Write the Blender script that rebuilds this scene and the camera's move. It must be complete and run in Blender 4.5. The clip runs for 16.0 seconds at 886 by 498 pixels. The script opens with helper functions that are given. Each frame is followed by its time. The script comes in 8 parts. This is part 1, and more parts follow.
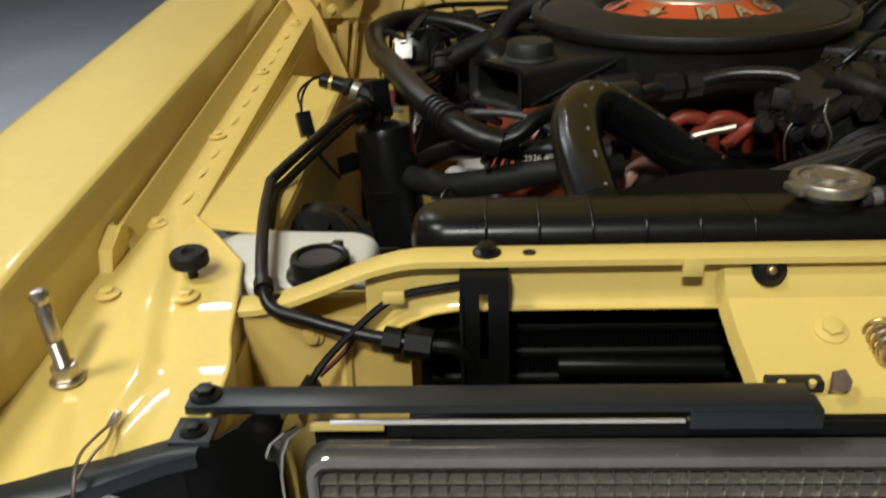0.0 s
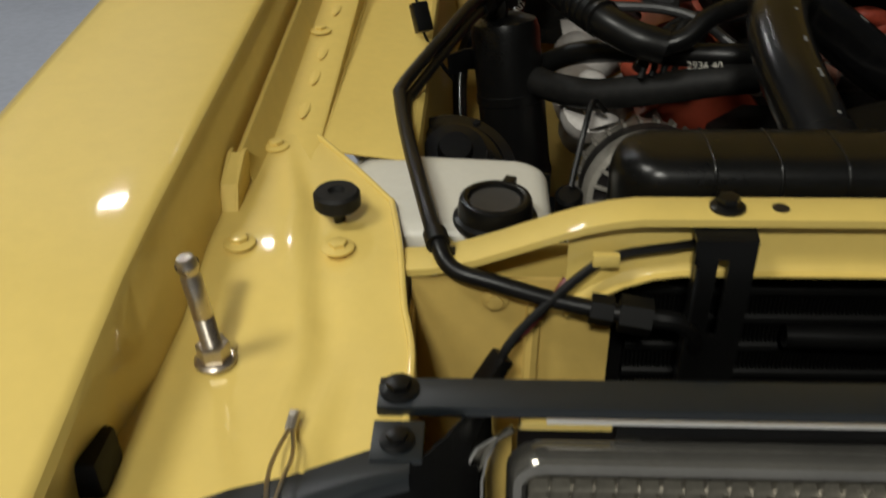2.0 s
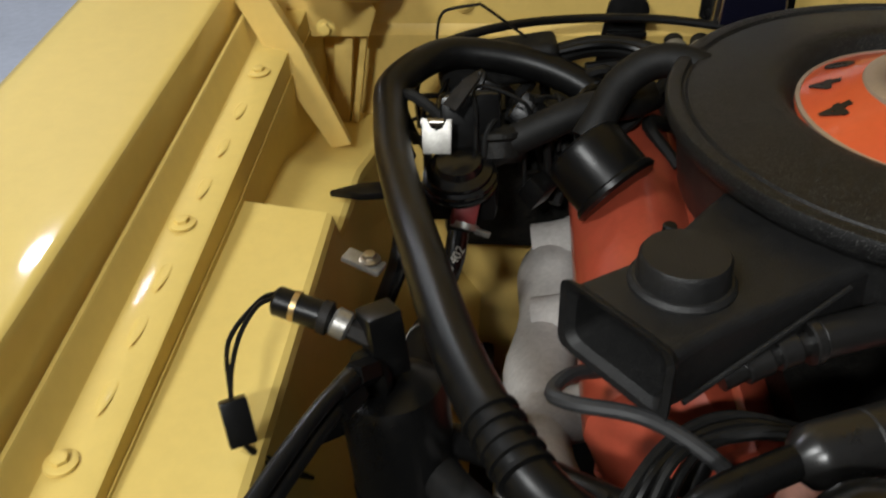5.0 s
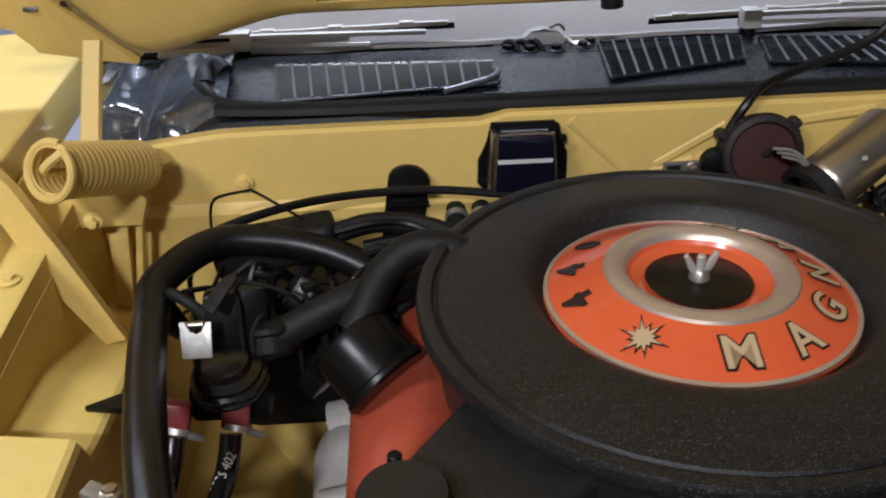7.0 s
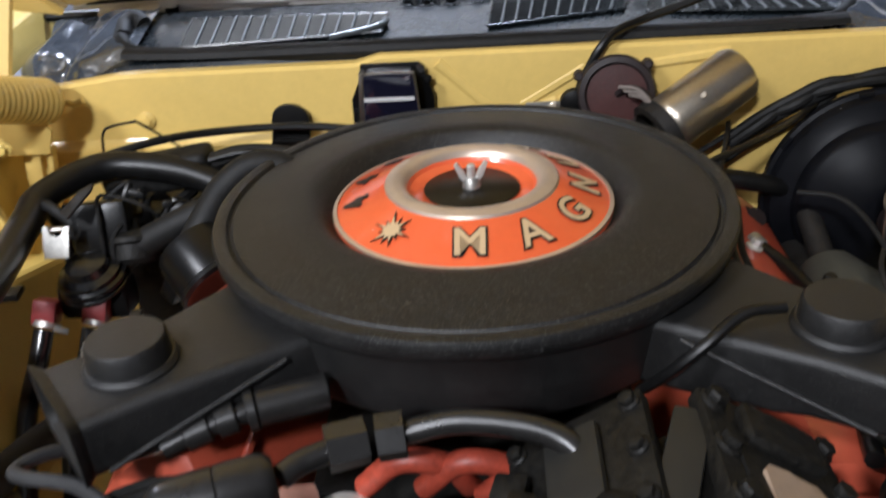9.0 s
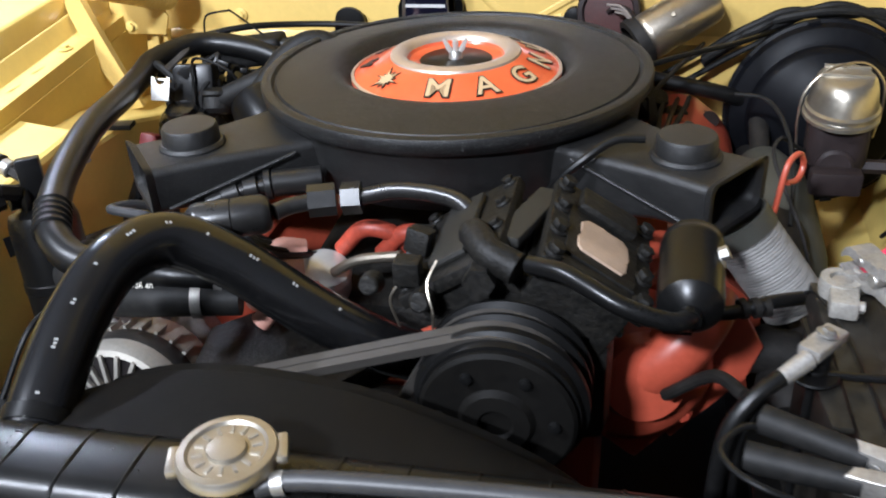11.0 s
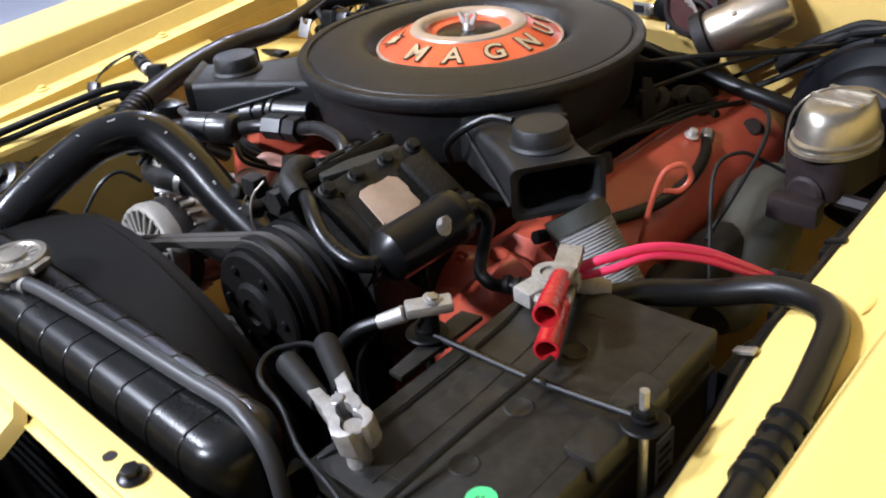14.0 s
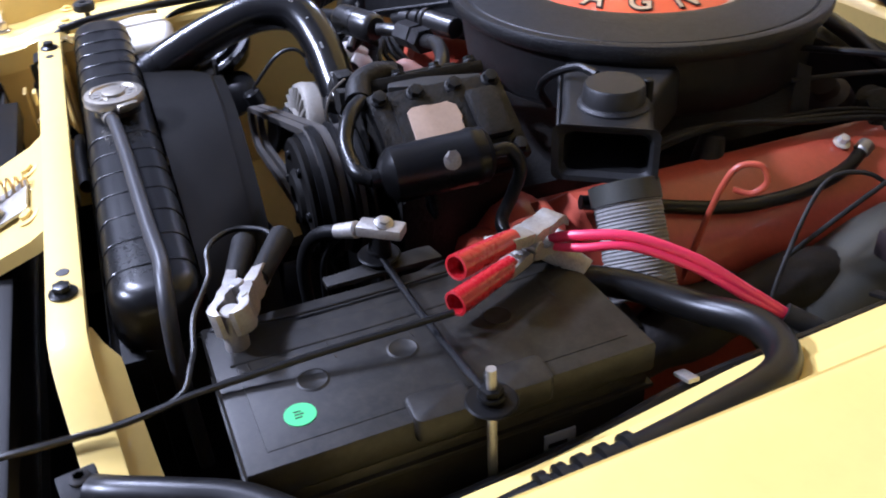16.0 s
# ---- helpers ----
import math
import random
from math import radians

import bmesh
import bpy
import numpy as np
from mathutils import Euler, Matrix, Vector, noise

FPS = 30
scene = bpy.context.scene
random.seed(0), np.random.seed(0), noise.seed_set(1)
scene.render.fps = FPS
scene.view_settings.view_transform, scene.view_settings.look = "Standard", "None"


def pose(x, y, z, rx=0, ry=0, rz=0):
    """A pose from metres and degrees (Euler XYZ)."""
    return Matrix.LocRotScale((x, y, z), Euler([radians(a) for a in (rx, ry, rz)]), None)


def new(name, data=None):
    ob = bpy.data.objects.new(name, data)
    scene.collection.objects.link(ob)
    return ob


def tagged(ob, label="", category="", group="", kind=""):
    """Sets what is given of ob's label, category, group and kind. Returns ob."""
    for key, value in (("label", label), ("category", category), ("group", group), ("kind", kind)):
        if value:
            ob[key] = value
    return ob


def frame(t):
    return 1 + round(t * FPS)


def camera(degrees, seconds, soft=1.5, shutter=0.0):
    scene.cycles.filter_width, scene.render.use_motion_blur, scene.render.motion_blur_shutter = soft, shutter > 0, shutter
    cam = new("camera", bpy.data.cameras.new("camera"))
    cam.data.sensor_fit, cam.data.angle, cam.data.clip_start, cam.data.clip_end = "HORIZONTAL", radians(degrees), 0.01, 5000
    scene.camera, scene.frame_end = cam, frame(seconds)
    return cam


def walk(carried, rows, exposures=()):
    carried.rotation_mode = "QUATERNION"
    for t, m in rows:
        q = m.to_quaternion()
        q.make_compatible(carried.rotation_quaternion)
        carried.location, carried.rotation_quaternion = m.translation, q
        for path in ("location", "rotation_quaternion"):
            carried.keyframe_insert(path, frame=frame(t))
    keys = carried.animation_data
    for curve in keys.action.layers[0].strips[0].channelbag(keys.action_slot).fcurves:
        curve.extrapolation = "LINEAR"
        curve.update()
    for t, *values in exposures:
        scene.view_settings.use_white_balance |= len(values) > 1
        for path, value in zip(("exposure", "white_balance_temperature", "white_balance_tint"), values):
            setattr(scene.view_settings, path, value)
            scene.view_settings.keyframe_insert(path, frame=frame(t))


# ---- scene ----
cam = camera(53.4, 16.0, soft=1.9, shutter=0.4)
METRES, EYE, TILT, LEAN, TURN = 2.7, 1.2, -25.0, 2.0, 2.2
ROWS = [
    (0.0, 0.0, 0.0, 0.0, 0.0, 0.0, -0.0),
    (0.5, 0.0009, -0.001, -0.0014, 2.04, -4.73, -0.62),
    (1.0, -0.0169, 0.0093, -0.003, 1.22, -7.64, -1.17),
    (1.5, -0.05, 0.0311, 0.0032, -1.13, -8.42, -0.78),
    (2.0, -0.0561, 0.0532, 0.0187, -0.27, -8.44, -1.0),
    (2.5, -0.0251, 0.0821, 0.0452, 5.28, -9.63, -2.88),
    (3.0, -0.0036, 0.0993, 0.0672, 9.11, -11.46, -4.63),
    (3.5, 0.0006, 0.1273, 0.0884, 9.12, -11.91, -4.36),
    (4.0, -0.0082, 0.1673, 0.1077, 6.49, -11.38, -2.19),
    (4.5, -0.0125, 0.1951, 0.1239, 4.3, -11.33, -1.53),
    (7.0, 0.0362, 0.223, 0.1695, -4.89, -4.36, 1.97),
    (7.5, 0.051, 0.2188, 0.1695, -5.62, -3.34, 3.29),
    (8.0, 0.0774, 0.2129, 0.1678, -5.76, -2.47, 3.87),
    (8.5, 0.1152, 0.2011, 0.1617, -4.13, -2.6, 3.14),
    (9.0, 0.1321, 0.1862, 0.1385, 0.96, -4.27, 1.33),
    (9.5, 0.1358, 0.1682, 0.1195, 4.29, -5.6, -0.71),
    (12.0, 0.2604, 0.0589, 0.0856, 14.36, -6.44, -5.59),
    (12.5, 0.2911, 0.0937, 0.095, 18.77, -8.38, -7.36),
    (13.0, 0.3233, 0.1227, 0.1123, 23.27, -9.93, -8.7),
    (13.5, 0.3672, 0.128, 0.1172, 31.47, -11.5, -10.46),
    (14.0, 0.4168, 0.1224, 0.1251, 38.97, -12.79, -12.26),
    (14.5, 0.4398, 0.127, 0.1294, 43.35, -14.75, -12.9),
    (15.0, 0.4493, 0.1481, 0.1367, 48.49, -16.4, -16.59),
    (15.5, 0.4597, 0.1706, 0.1422, 54.9, -20.5, -20.02),
    (16.0, 0.4771, 0.205, 0.155, 64.19, -24.5, -21.12),
]
EXPOSURES = [(0.0, -1.12, 6000, 5), (1.0, -1.15, 6000, 5), (2.0, -1.68, 6200, 5), (3.0, -1.32, 6200, 5), (4.5, -1.05, 5900, 6), (7.0, -0.87, 5500, 14), (8.5, -0.45, 5450, 14), (9.5, -0.1, 5400, 12), (12.0, 0.47, 5050, 14), (12.6, 0.42, 5650, 16), (13.2, 0.45, 5550, 17), (13.6, 0.48, 5300, 16), (15.0, 0.52, 4950, 20), (16.0, 0.52, 4700, 26)]
walk(cam, [(t, pose(0, 0, EYE, TILT, LEAN, TURN) @ pose(METRES * x, METRES * y, METRES * z, 90 + pitch, roll, yaw)) for t, x, y, z, yaw, pitch, roll in ROWS], EXPOSURES)

# ---- light ----
world = bpy.data.worlds.new("hall_air")
scene.world = world
world.use_nodes = True
world.node_tree.nodes["Background"].inputs[0].default_value = (0.5, 0.5, 0.55, 1)
world.node_tree.nodes["Background"].inputs[1].default_value = 0.03


def ceiling_lamp(x, y, watts, colour, size=(1.2, 0.3), turn=0.0):
    data = bpy.data.lights.new("ceiling_lamp_light", "AREA")
    data.shape, data.size, data.size_y, data.energy, data.color = "RECTANGLE", size[0], size[1], watts, colour
    ob = new("ceiling_lamp_light", data)
    ob.matrix_world = pose(x, y, 3.32, 0, 0, turn)
    return ob


WARM, COOL = (1.0, 0.93, 0.82), (0.94, 0.96, 1.0)
LAMPS = [(-0.55, -1.9, 290, 0.4, 0.3, WARM), (-1.6, -0.2, 140, 0.8, 0.5, WARM), (0.1, 3.5, 160, 1.2, 0.3, COOL), (-3.25, 4.0, 80, 0.26, 0.12, (1.0, 0.95, 0.9)), (-1.37, 3.06, 50, 0.26, 0.11, (1.0, 0.95, 0.9))]
for lx, ly, lw, la, lb, lc in LAMPS:
    ceiling_lamp(lx, ly, lw, lc, size=(la, lb))

# ---- materials ----


def rgb(c):
    return (c[0], c[1], c[2], 1.0)


def mat(name, col, rough=0.5, metal=0.0, vary=0.12, blotch=9.0, grain=500.0, bump=0.05, coat=0.0, dust=0.0, dustcol=(0.3, 0.27, 0.22), rvar=0.12, spec=0.5):
    m = bpy.data.materials.new(name)
    m.use_nodes = True
    nt = m.node_tree
    bsdf = nt.nodes["Principled BSDF"]

    def node(kind, **sets):
        n = nt.nodes.new(kind)
        for k, v in sets.items():
            n.inputs[k.replace("_", " ")].default_value = v
        return n

    tc = nt.nodes.new("ShaderNodeTexCoord")
    n1 = node("ShaderNodeTexNoise", Scale=blotch, Detail=5.0, Roughness=0.6)
    n2 = node("ShaderNodeTexNoise", Scale=grain, Detail=3.0, Roughness=0.65)
    for n in (n1, n2):
        nt.links.new(tc.outputs["Object"], n.inputs["Vector"])
    mix = node("ShaderNodeMath")
    mix.operation = "MULTIPLY_ADD"
    nt.links.new(n2.outputs["Fac"], mix.inputs[0])
    mix.inputs[1].default_value = 0.45
    half = node("ShaderNodeMath")
    half.operation = "MULTIPLY"
    nt.links.new(n1.outputs["Fac"], half.inputs[0])
    half.inputs[1].default_value = 0.55
    nt.links.new(half.outputs[0], mix.inputs[2])
    ramp = nt.nodes.new("ShaderNodeValToRGB")
    ramp.color_ramp.elements[0].position, ramp.color_ramp.elements[1].position = 0.3, 0.7
    ramp.color_ramp.elements[0].color = rgb([c * (1 - vary) for c in col])
    ramp.color_ramp.elements[1].color = rgb([min(1.0, c * (1 + vary)) for c in col])
    nt.links.new(mix.outputs[0], ramp.inputs["Fac"])
    out = ramp.outputs["Color"]
    if dust:
        n3 = node("ShaderNodeTexNoise", Scale=blotch * 4.3, Detail=8.0, Roughness=0.75)
        nt.links.new(tc.outputs["Object"], n3.inputs["Vector"])
        rr = nt.nodes.new("ShaderNodeMapRange")
        rr.inputs["From Min"].default_value, rr.inputs["From Max"].default_value = 0.42, 0.75
        rr.inputs["To Min"].default_value, rr.inputs["To Max"].default_value = 0.0, dust
        nt.links.new(n3.outputs["Fac"], rr.inputs["Value"])
        mc = nt.nodes.new("ShaderNodeMix")
        mc.data_type = "RGBA"
        nt.links.new(rr.outputs["Result"], mc.inputs["Factor"])
        nt.links.new(out, mc.inputs["A"])
        mc.inputs["B"].default_value = rgb(dustcol)
        out = mc.outputs["Result"]
    nt.links.new(out, bsdf.inputs["Base Color"])
    ro = nt.nodes.new("ShaderNodeMapRange")
    ro.inputs["To Min"].default_value, ro.inputs["To Max"].default_value = max(0.02, rough - rvar), min(1.0, rough + rvar)
    nt.links.new(mix.outputs[0], ro.inputs["Value"])
    nt.links.new(ro.outputs["Result"], bsdf.inputs["Roughness"])
    bsdf.inputs["Metallic"].default_value = metal
    bsdf.inputs["Specular IOR Level"].default_value = spec
    bsdf.inputs["Coat Weight"].default_value = coat
    bsdf.inputs["Coat Roughness"].default_value = 0.06
    if bump:
        b = nt.nodes.new("ShaderNodeBump")
        b.inputs["Strength"].default_value, b.inputs["Distance"].default_value = bump, 0.002
        nt.links.new(mix.outputs[0], b.inputs["Height"])
        nt.links.new(b.outputs["Normal"], bsdf.inputs["Normal"])
    return m


# pale flecks in the base colour paint the glints of the crinkle
def crinkle(name, col, glint_fleck):
    m = mat(name, col, 0.42, spec=0.4, vary=0.3, blotch=14, grain=300, bump=0, dust=0.12, dustcol=(0.06, 0.057, 0.052))
    nt = m.node_tree
    bsdf = nt.nodes["Principled BSDF"]
    tc = next(n for n in nt.nodes if n.type == "TEX_COORD")
    old = bsdf.inputs["Base Color"].links[0].from_socket
    n = nt.nodes.new("ShaderNodeTexNoise")
    n.inputs["Scale"].default_value, n.inputs["Detail"].default_value, n.inputs["Roughness"].default_value = 820.0, 2.0, 0.6
    nt.links.new(tc.outputs["Object"], n.inputs["Vector"])
    rr = nt.nodes.new("ShaderNodeMapRange")
    rr.inputs["From Min"].default_value, rr.inputs["From Max"].default_value = 0.6, 0.67
    nt.links.new(n.outputs["Fac"], rr.inputs["Value"])
    mc = nt.nodes.new("ShaderNodeMix")
    mc.data_type = "RGBA"
    nt.links.new(rr.outputs["Result"], mc.inputs["Factor"])
    nt.links.new(old, mc.inputs["A"])
    mc.inputs["B"].default_value = rgb(glint_fleck)
    nt.links.new(mc.outputs["Result"], bsdf.inputs["Base Color"])
    b = nt.nodes.new("ShaderNodeBump")
    b.inputs["Strength"].default_value, b.inputs["Distance"].default_value = 0.4, 0.0015
    nt.links.new(n.outputs["Fac"], b.inputs["Height"])
    nt.links.new(b.outputs["Normal"], bsdf.inputs["Normal"])
    return m


YELLOW = mat("yellow_paint", (0.745, 0.56, 0.155), 0.48, vary=0.05, blotch=5, grain=60, bump=0.012, coat=0.7, rvar=0.03, spec=0.3)
YELLOW_SATIN = mat("satin_yellow_rail_paint", (0.745, 0.56, 0.155), 0.5, vary=0.06, blotch=6, grain=80, bump=0.02, coat=0.08, rvar=0.05, spec=0.28)
YELLOW_DUSTY = mat("yellow_inner_paint", (0.68, 0.485, 0.135), 0.46, spec=0.35, vary=0.07, blotch=7, grain=90, bump=0.03, coat=0.4, dust=0.12, dustcol=(0.36, 0.25, 0.1))
BLACK = mat("black_semi_gloss_paint", (0.004, 0.004, 0.004), 0.3, spec=0.3, vary=0.2, bump=0.03, dust=0.04, dustcol=(0.05, 0.045, 0.04))
BLACK_GLOSS = mat("black_gloss_paint", (0.004, 0.004, 0.0042), 0.24, spec=0.4, vary=0.2, bump=0.04, coat=0.2, rvar=0.1, dust=0.06, dustcol=(0.04, 0.038, 0.034))
CRINKLE = crinkle("black_crinkle_paint", (0.0065, 0.0064, 0.0064), (0.1, 0.099, 0.095))
CRINKLE_FINE = crinkle("black_fine_crinkle_paint", (0.0105, 0.0104, 0.0104), (0.035, 0.0345, 0.033))
# dusty yellow of the hood slots, browned so the colour carries their shade
HOOD_SHADE = mat("shade_brown_dusty_yellow", (0.3, 0.215, 0.085), 0.55, vary=0.15, blotch=9, grain=120, bump=0.05, dust=0.3, dustcol=(0.2, 0.15, 0.07))
BLACK_SATIN = mat("black_satin_metal", (0.004, 0.004, 0.004), 0.45, spec=0.16, vary=0.25, bump=0.06, dust=0.08, dustcol=(0.03, 0.026, 0.022))
RUBBER = mat("black_rubber", (0.004, 0.004, 0.004), 0.36, spec=0.35, vary=0.25, blotch=20, grain=300, bump=0.05, dust=0.1, dustcol=(0.045, 0.042, 0.04))
HOSE_GLOSS = mat("glossy_black_hose_rubber", (0.004, 0.004, 0.0042), 0.22, spec=0.65, vary=0.25, blotch=30, grain=420, bump=0.05, rvar=0.08, dust=0.08, dustcol=(0.045, 0.043, 0.04))
RUBBER_MATT = mat("old_black_rubber", (0.006, 0.006, 0.0058), 0.6, spec=0.25, vary=0.3, blotch=25, grain=300, bump=0.12, dust=0.2, dustcol=(0.05, 0.045, 0.04))
RUBBER_WORN = mat("worn_grey_rubber", (0.03, 0.03, 0.031), 0.42, spec=0.4, vary=0.2, blotch=25, grain=300, bump=0.06, dust=0.2, dustcol=(0.07, 0.068, 0.065))
BATTERY = mat("black_battery_plastic", (0.0105, 0.0098, 0.0082), 0.44, spec=0.3, vary=0.45, blotch=15, grain=350, bump=0.05, dust=0.6, dustcol=(0.04, 0.036, 0.028))
IRON = mat("dark_cast_iron", (0.015, 0.014, 0.013), 0.6, spec=0.3, metal=0.3, vary=0.35, blotch=30, grain=260, bump=0.4, dust=0.3, dustcol=(0.05, 0.04, 0.032))
GREASY = mat("greasy_black_casting", (0.005, 0.0048, 0.0043), 0.55, spec=0.3, metal=0.1, vary=0.5, blotch=40, grain=160, bump=1.0, dust=0.45, dustcol=(0.032, 0.028, 0.021))
ORANGE = mat("orange_engine_enamel", (0.42, 0.075, 0.038), 0.34, coat=0.25, vary=0.15, blotch=12, grain=150, bump=0.06, dust=0.22, dustcol=(0.2, 0.06, 0.03))
DECAL = mat("orange_decal", (0.66, 0.1, 0.028), 0.32, vary=0.08, blotch=14, grain=120, bump=0.01, coat=0.6, dust=0.1, dustcol=(0.5, 0.2, 0.12))
CREAM = mat("cream_letter_ink", (0.5, 0.36, 0.2), 0.4, vary=0.08, bump=0)
# black for print, and for the shade painted into holes, slots and recesses
INK_AND_SHADE = mat("black_ink_and_hole_shade", (0.012, 0.01, 0.01), 0.4, vary=0.1, bump=0)
CHROME = mat("chrome_plate", (0.75, 0.75, 0.74), 0.12, metal=1.0, vary=0.06, grain=200, bump=0.01, rvar=0.06)
STEEL = mat("brushed_steel", (0.48, 0.46, 0.42), 0.3, metal=1.0, vary=0.12, blotch=20, grain=300, bump=0.05)
ZINC = mat("dull_zinc", (0.38, 0.37, 0.345), 0.42, metal=0.8, vary=0.3, blotch=60, grain=400, bump=0.2, dust=0.35, dustcol=(0.32, 0.3, 0.26))
ALU = mat("cast_aluminium", (0.34, 0.32, 0.28), 0.52, metal=0.55, vary=0.2, blotch=26, grain=300, bump=0.25, dust=0.3, dustcol=(0.2, 0.18, 0.14))
GREYIRON = mat("pale_grey_casting", (0.5, 0.475, 0.45), 0.65, vary=0.18, blotch=30, grain=220, bump=0.35, dust=0.25, dustcol=(0.2, 0.17, 0.14))
LEAD = mat("corroded_lead", (0.32, 0.305, 0.275), 0.55, metal=0.45, vary=0.35, blotch=90, grain=500, bump=0.5, dust=0.6, dustcol=(0.55, 0.52, 0.44))
WHITE_PLASTIC = mat("milky_white_plastic", (0.62, 0.6, 0.53), 0.42, vary=0.06, blotch=10, grain=150, bump=0.03, dust=0.1, dustcol=(0.45, 0.4, 0.3))
RED_PLASTIC = mat("red_vinyl", (0.42, 0.013, 0.017), 0.28, coat=0.4, vary=0.1, blotch=40, grain=200, bump=0.04)
PINK_CABLE = mat("pink_red_cable_sheath", (0.68, 0.03, 0.09), 0.36, vary=0.06, blotch=40, bump=0.02)
DARK_RED = mat("dark_red_plastic", (0.16, 0.022, 0.022), 0.4, vary=0.2, blotch=30, bump=0.04)
BROWN_RED = mat("red_oxide_painted_casting", (0.045, 0.013, 0.011), 0.5, spec=0.3, vary=0.3, blotch=30, grain=250, bump=0.3, dust=0.3, dustcol=(0.03, 0.02, 0.017))
TAN_PLATE = mat("bare_tan_plate", (0.38, 0.28, 0.2), 0.55, metal=0.2, vary=0.14, blotch=40, grain=260, bump=0.08)
OLIVE = mat("dusty_olive_plate", (0.0105, 0.01, 0.0082), 0.62, vary=0.2, blotch=14, bump=0.08, dust=0.12, dustcol=(0.05, 0.047, 0.035))
FLEX = mat("grey_flex_duct", (0.2, 0.193, 0.182), 0.75, metal=0.0, vary=0.25, blotch=40, grain=300, bump=0.1)
GREEN = mat("green_sticker", (0.1, 0.55, 0.18), 0.45, vary=0.05, bump=0)
WHITE_PAPER = mat("worn_white_label", (0.5, 0.48, 0.42), 0.6, vary=0.15, blotch=50, bump=0.02)
FADED_INK = mat("faded_white_print", (0.24, 0.24, 0.23), 0.6, vary=0.3, blotch=60, bump=0.02)
COWL = mat("blue_black_cowl_paint", (0.0085, 0.0115, 0.0135), 0.28, vary=0.25, blotch=12, grain=150, bump=0.06, coat=0.2, dust=0.04, dustcol=(0.05, 0.056, 0.06))
# the pale dust colour here paints light reflected by the creased film
COWL_GLOSS = mat("glossy_blue_black_film", (0.03, 0.036, 0.045), 0.16, vary=0.3, blotch=35, grain=90, bump=0.12, coat=0.9, dust=0.3, dustcol=(0.14, 0.16, 0.19), rvar=0.08, spec=0.7)
# near-black that stands for the shade below the cowl slats
DUCT_SHADE = mat("duct_shade_black", (0.002, 0.0025, 0.003), 0.9, spec=0.05, bump=0)
BRIGHT = mat("bright_trim", (0.8, 0.79, 0.77), 0.35, metal=0.35, vary=0.05, bump=0.01)
DULL_STEEL = mat("dull_bare_steel", (0.46, 0.41, 0.33), 0.34, metal=0.95, vary=0.12, blotch=20, grain=300, bump=0.05, dust=0.15, dustcol=(0.3, 0.26, 0.2))
BLUE_GLOSS = mat("dark_blue_gloss_enamel", (0.006, 0.006, 0.014), 0.1, vary=0.1, bump=0.01, coat=0.6, rvar=0.04)
LENS_GREY = mat("clear_grey_lens_edge", (0.26, 0.25, 0.225), 0.1, metal=0.75, vary=0.25, blotch=14, bump=0.03)
GRILLE_GREY = mat("silver_grey_grille_plastic", (0.25, 0.235, 0.2), 0.26, metal=0.6, vary=0.25, blotch=5, grain=200, bump=0.03)
CLEAR_PLASTIC = mat("clear_grey_plastic", (0.42, 0.42, 0.41), 0.25, vary=0.15, blotch=40, bump=0.08, coat=0.4)
STRAP = mat("blue_black_strap_paint", (0.0105, 0.0135, 0.016), 0.36, vary=0.15, blotch=14, grain=200, bump=0.03, dust=0.1, dustcol=(0.04, 0.045, 0.05))
WIPER = mat("satin_wiper_metal", (0.66, 0.63, 0.59), 0.45, metal=0.3, vary=0.1, bump=0.05)
CONCRETE = mat("grey_concrete", (0.36, 0.37, 0.41), 0.6, vary=0.15, blotch=1.5, grain=30, bump=0.1)
WALLPAINT = mat("hall_wall_paint", (0.36, 0.352, 0.345), 0.8, vary=0.06, blotch=1, grain=40, bump=0.05)
GREY_COVER = mat("grey_quilted_fabric", (0.66, 0.63, 0.61), 0.75, vary=0.08, blotch=10, grain=200, bump=0.1)
LIDMETAL = mat("satin_plated_lid", (0.37, 0.34, 0.28), 0.36, metal=0.85, vary=0.12, blotch=30, grain=150, bump=0.08)
BOOSTER = mat("blue_black_booster_paint", (0.0032, 0.0034, 0.0046), 0.42, spec=0.1, vary=0.3, blotch=14, grain=200, bump=0.05, dust=0.06, dustcol=(0.03, 0.03, 0.03))
SHROUD = mat("black_shroud_plastic", (0.0045, 0.0042, 0.0038), 0.6, spec=0.08, vary=0.3, blotch=14, grain=200, bump=0.08, dust=0.1, dustcol=(0.025, 0.022, 0.016))
TANK = mat("black_tank_paint", (0.004, 0.004, 0.0037), 0.3, spec=0.32, vary=0.3, blotch=16, grain=200, bump=0.08, dust=0.1, dustcol=(0.025, 0.023, 0.018))
PINKISH = mat("faded_orange_casting", (0.5, 0.25, 0.19), 0.5, vary=0.2, blotch=30, bump=0.2, dust=0.3, dustcol=(0.4, 0.3, 0.25))
PALE = mat("pale_plated_steel", (0.62, 0.6, 0.56), 0.35, metal=0.5, vary=0.1, blotch=30, bump=0.06)
WORN_LEAD = mat("grimy_pale_wire", (0.2, 0.17, 0.15), 0.5, vary=0.3, blotch=60, bump=0.05)
OLD_RUST = mat("worn_brown_steel", (0.16, 0.11, 0.08), 0.6, metal=0.3, vary=0.35, blotch=60, bump=0.3)
RING = mat("worn_bright_ring", (0.55, 0.45, 0.36), 0.38, metal=0.6, vary=0.12, blotch=40, bump=0.03)
BELT = mat("worn_grey_belt_rubber", (0.04, 0.036, 0.031), 0.6, vary=0.2, blotch=30, bump=0.1)
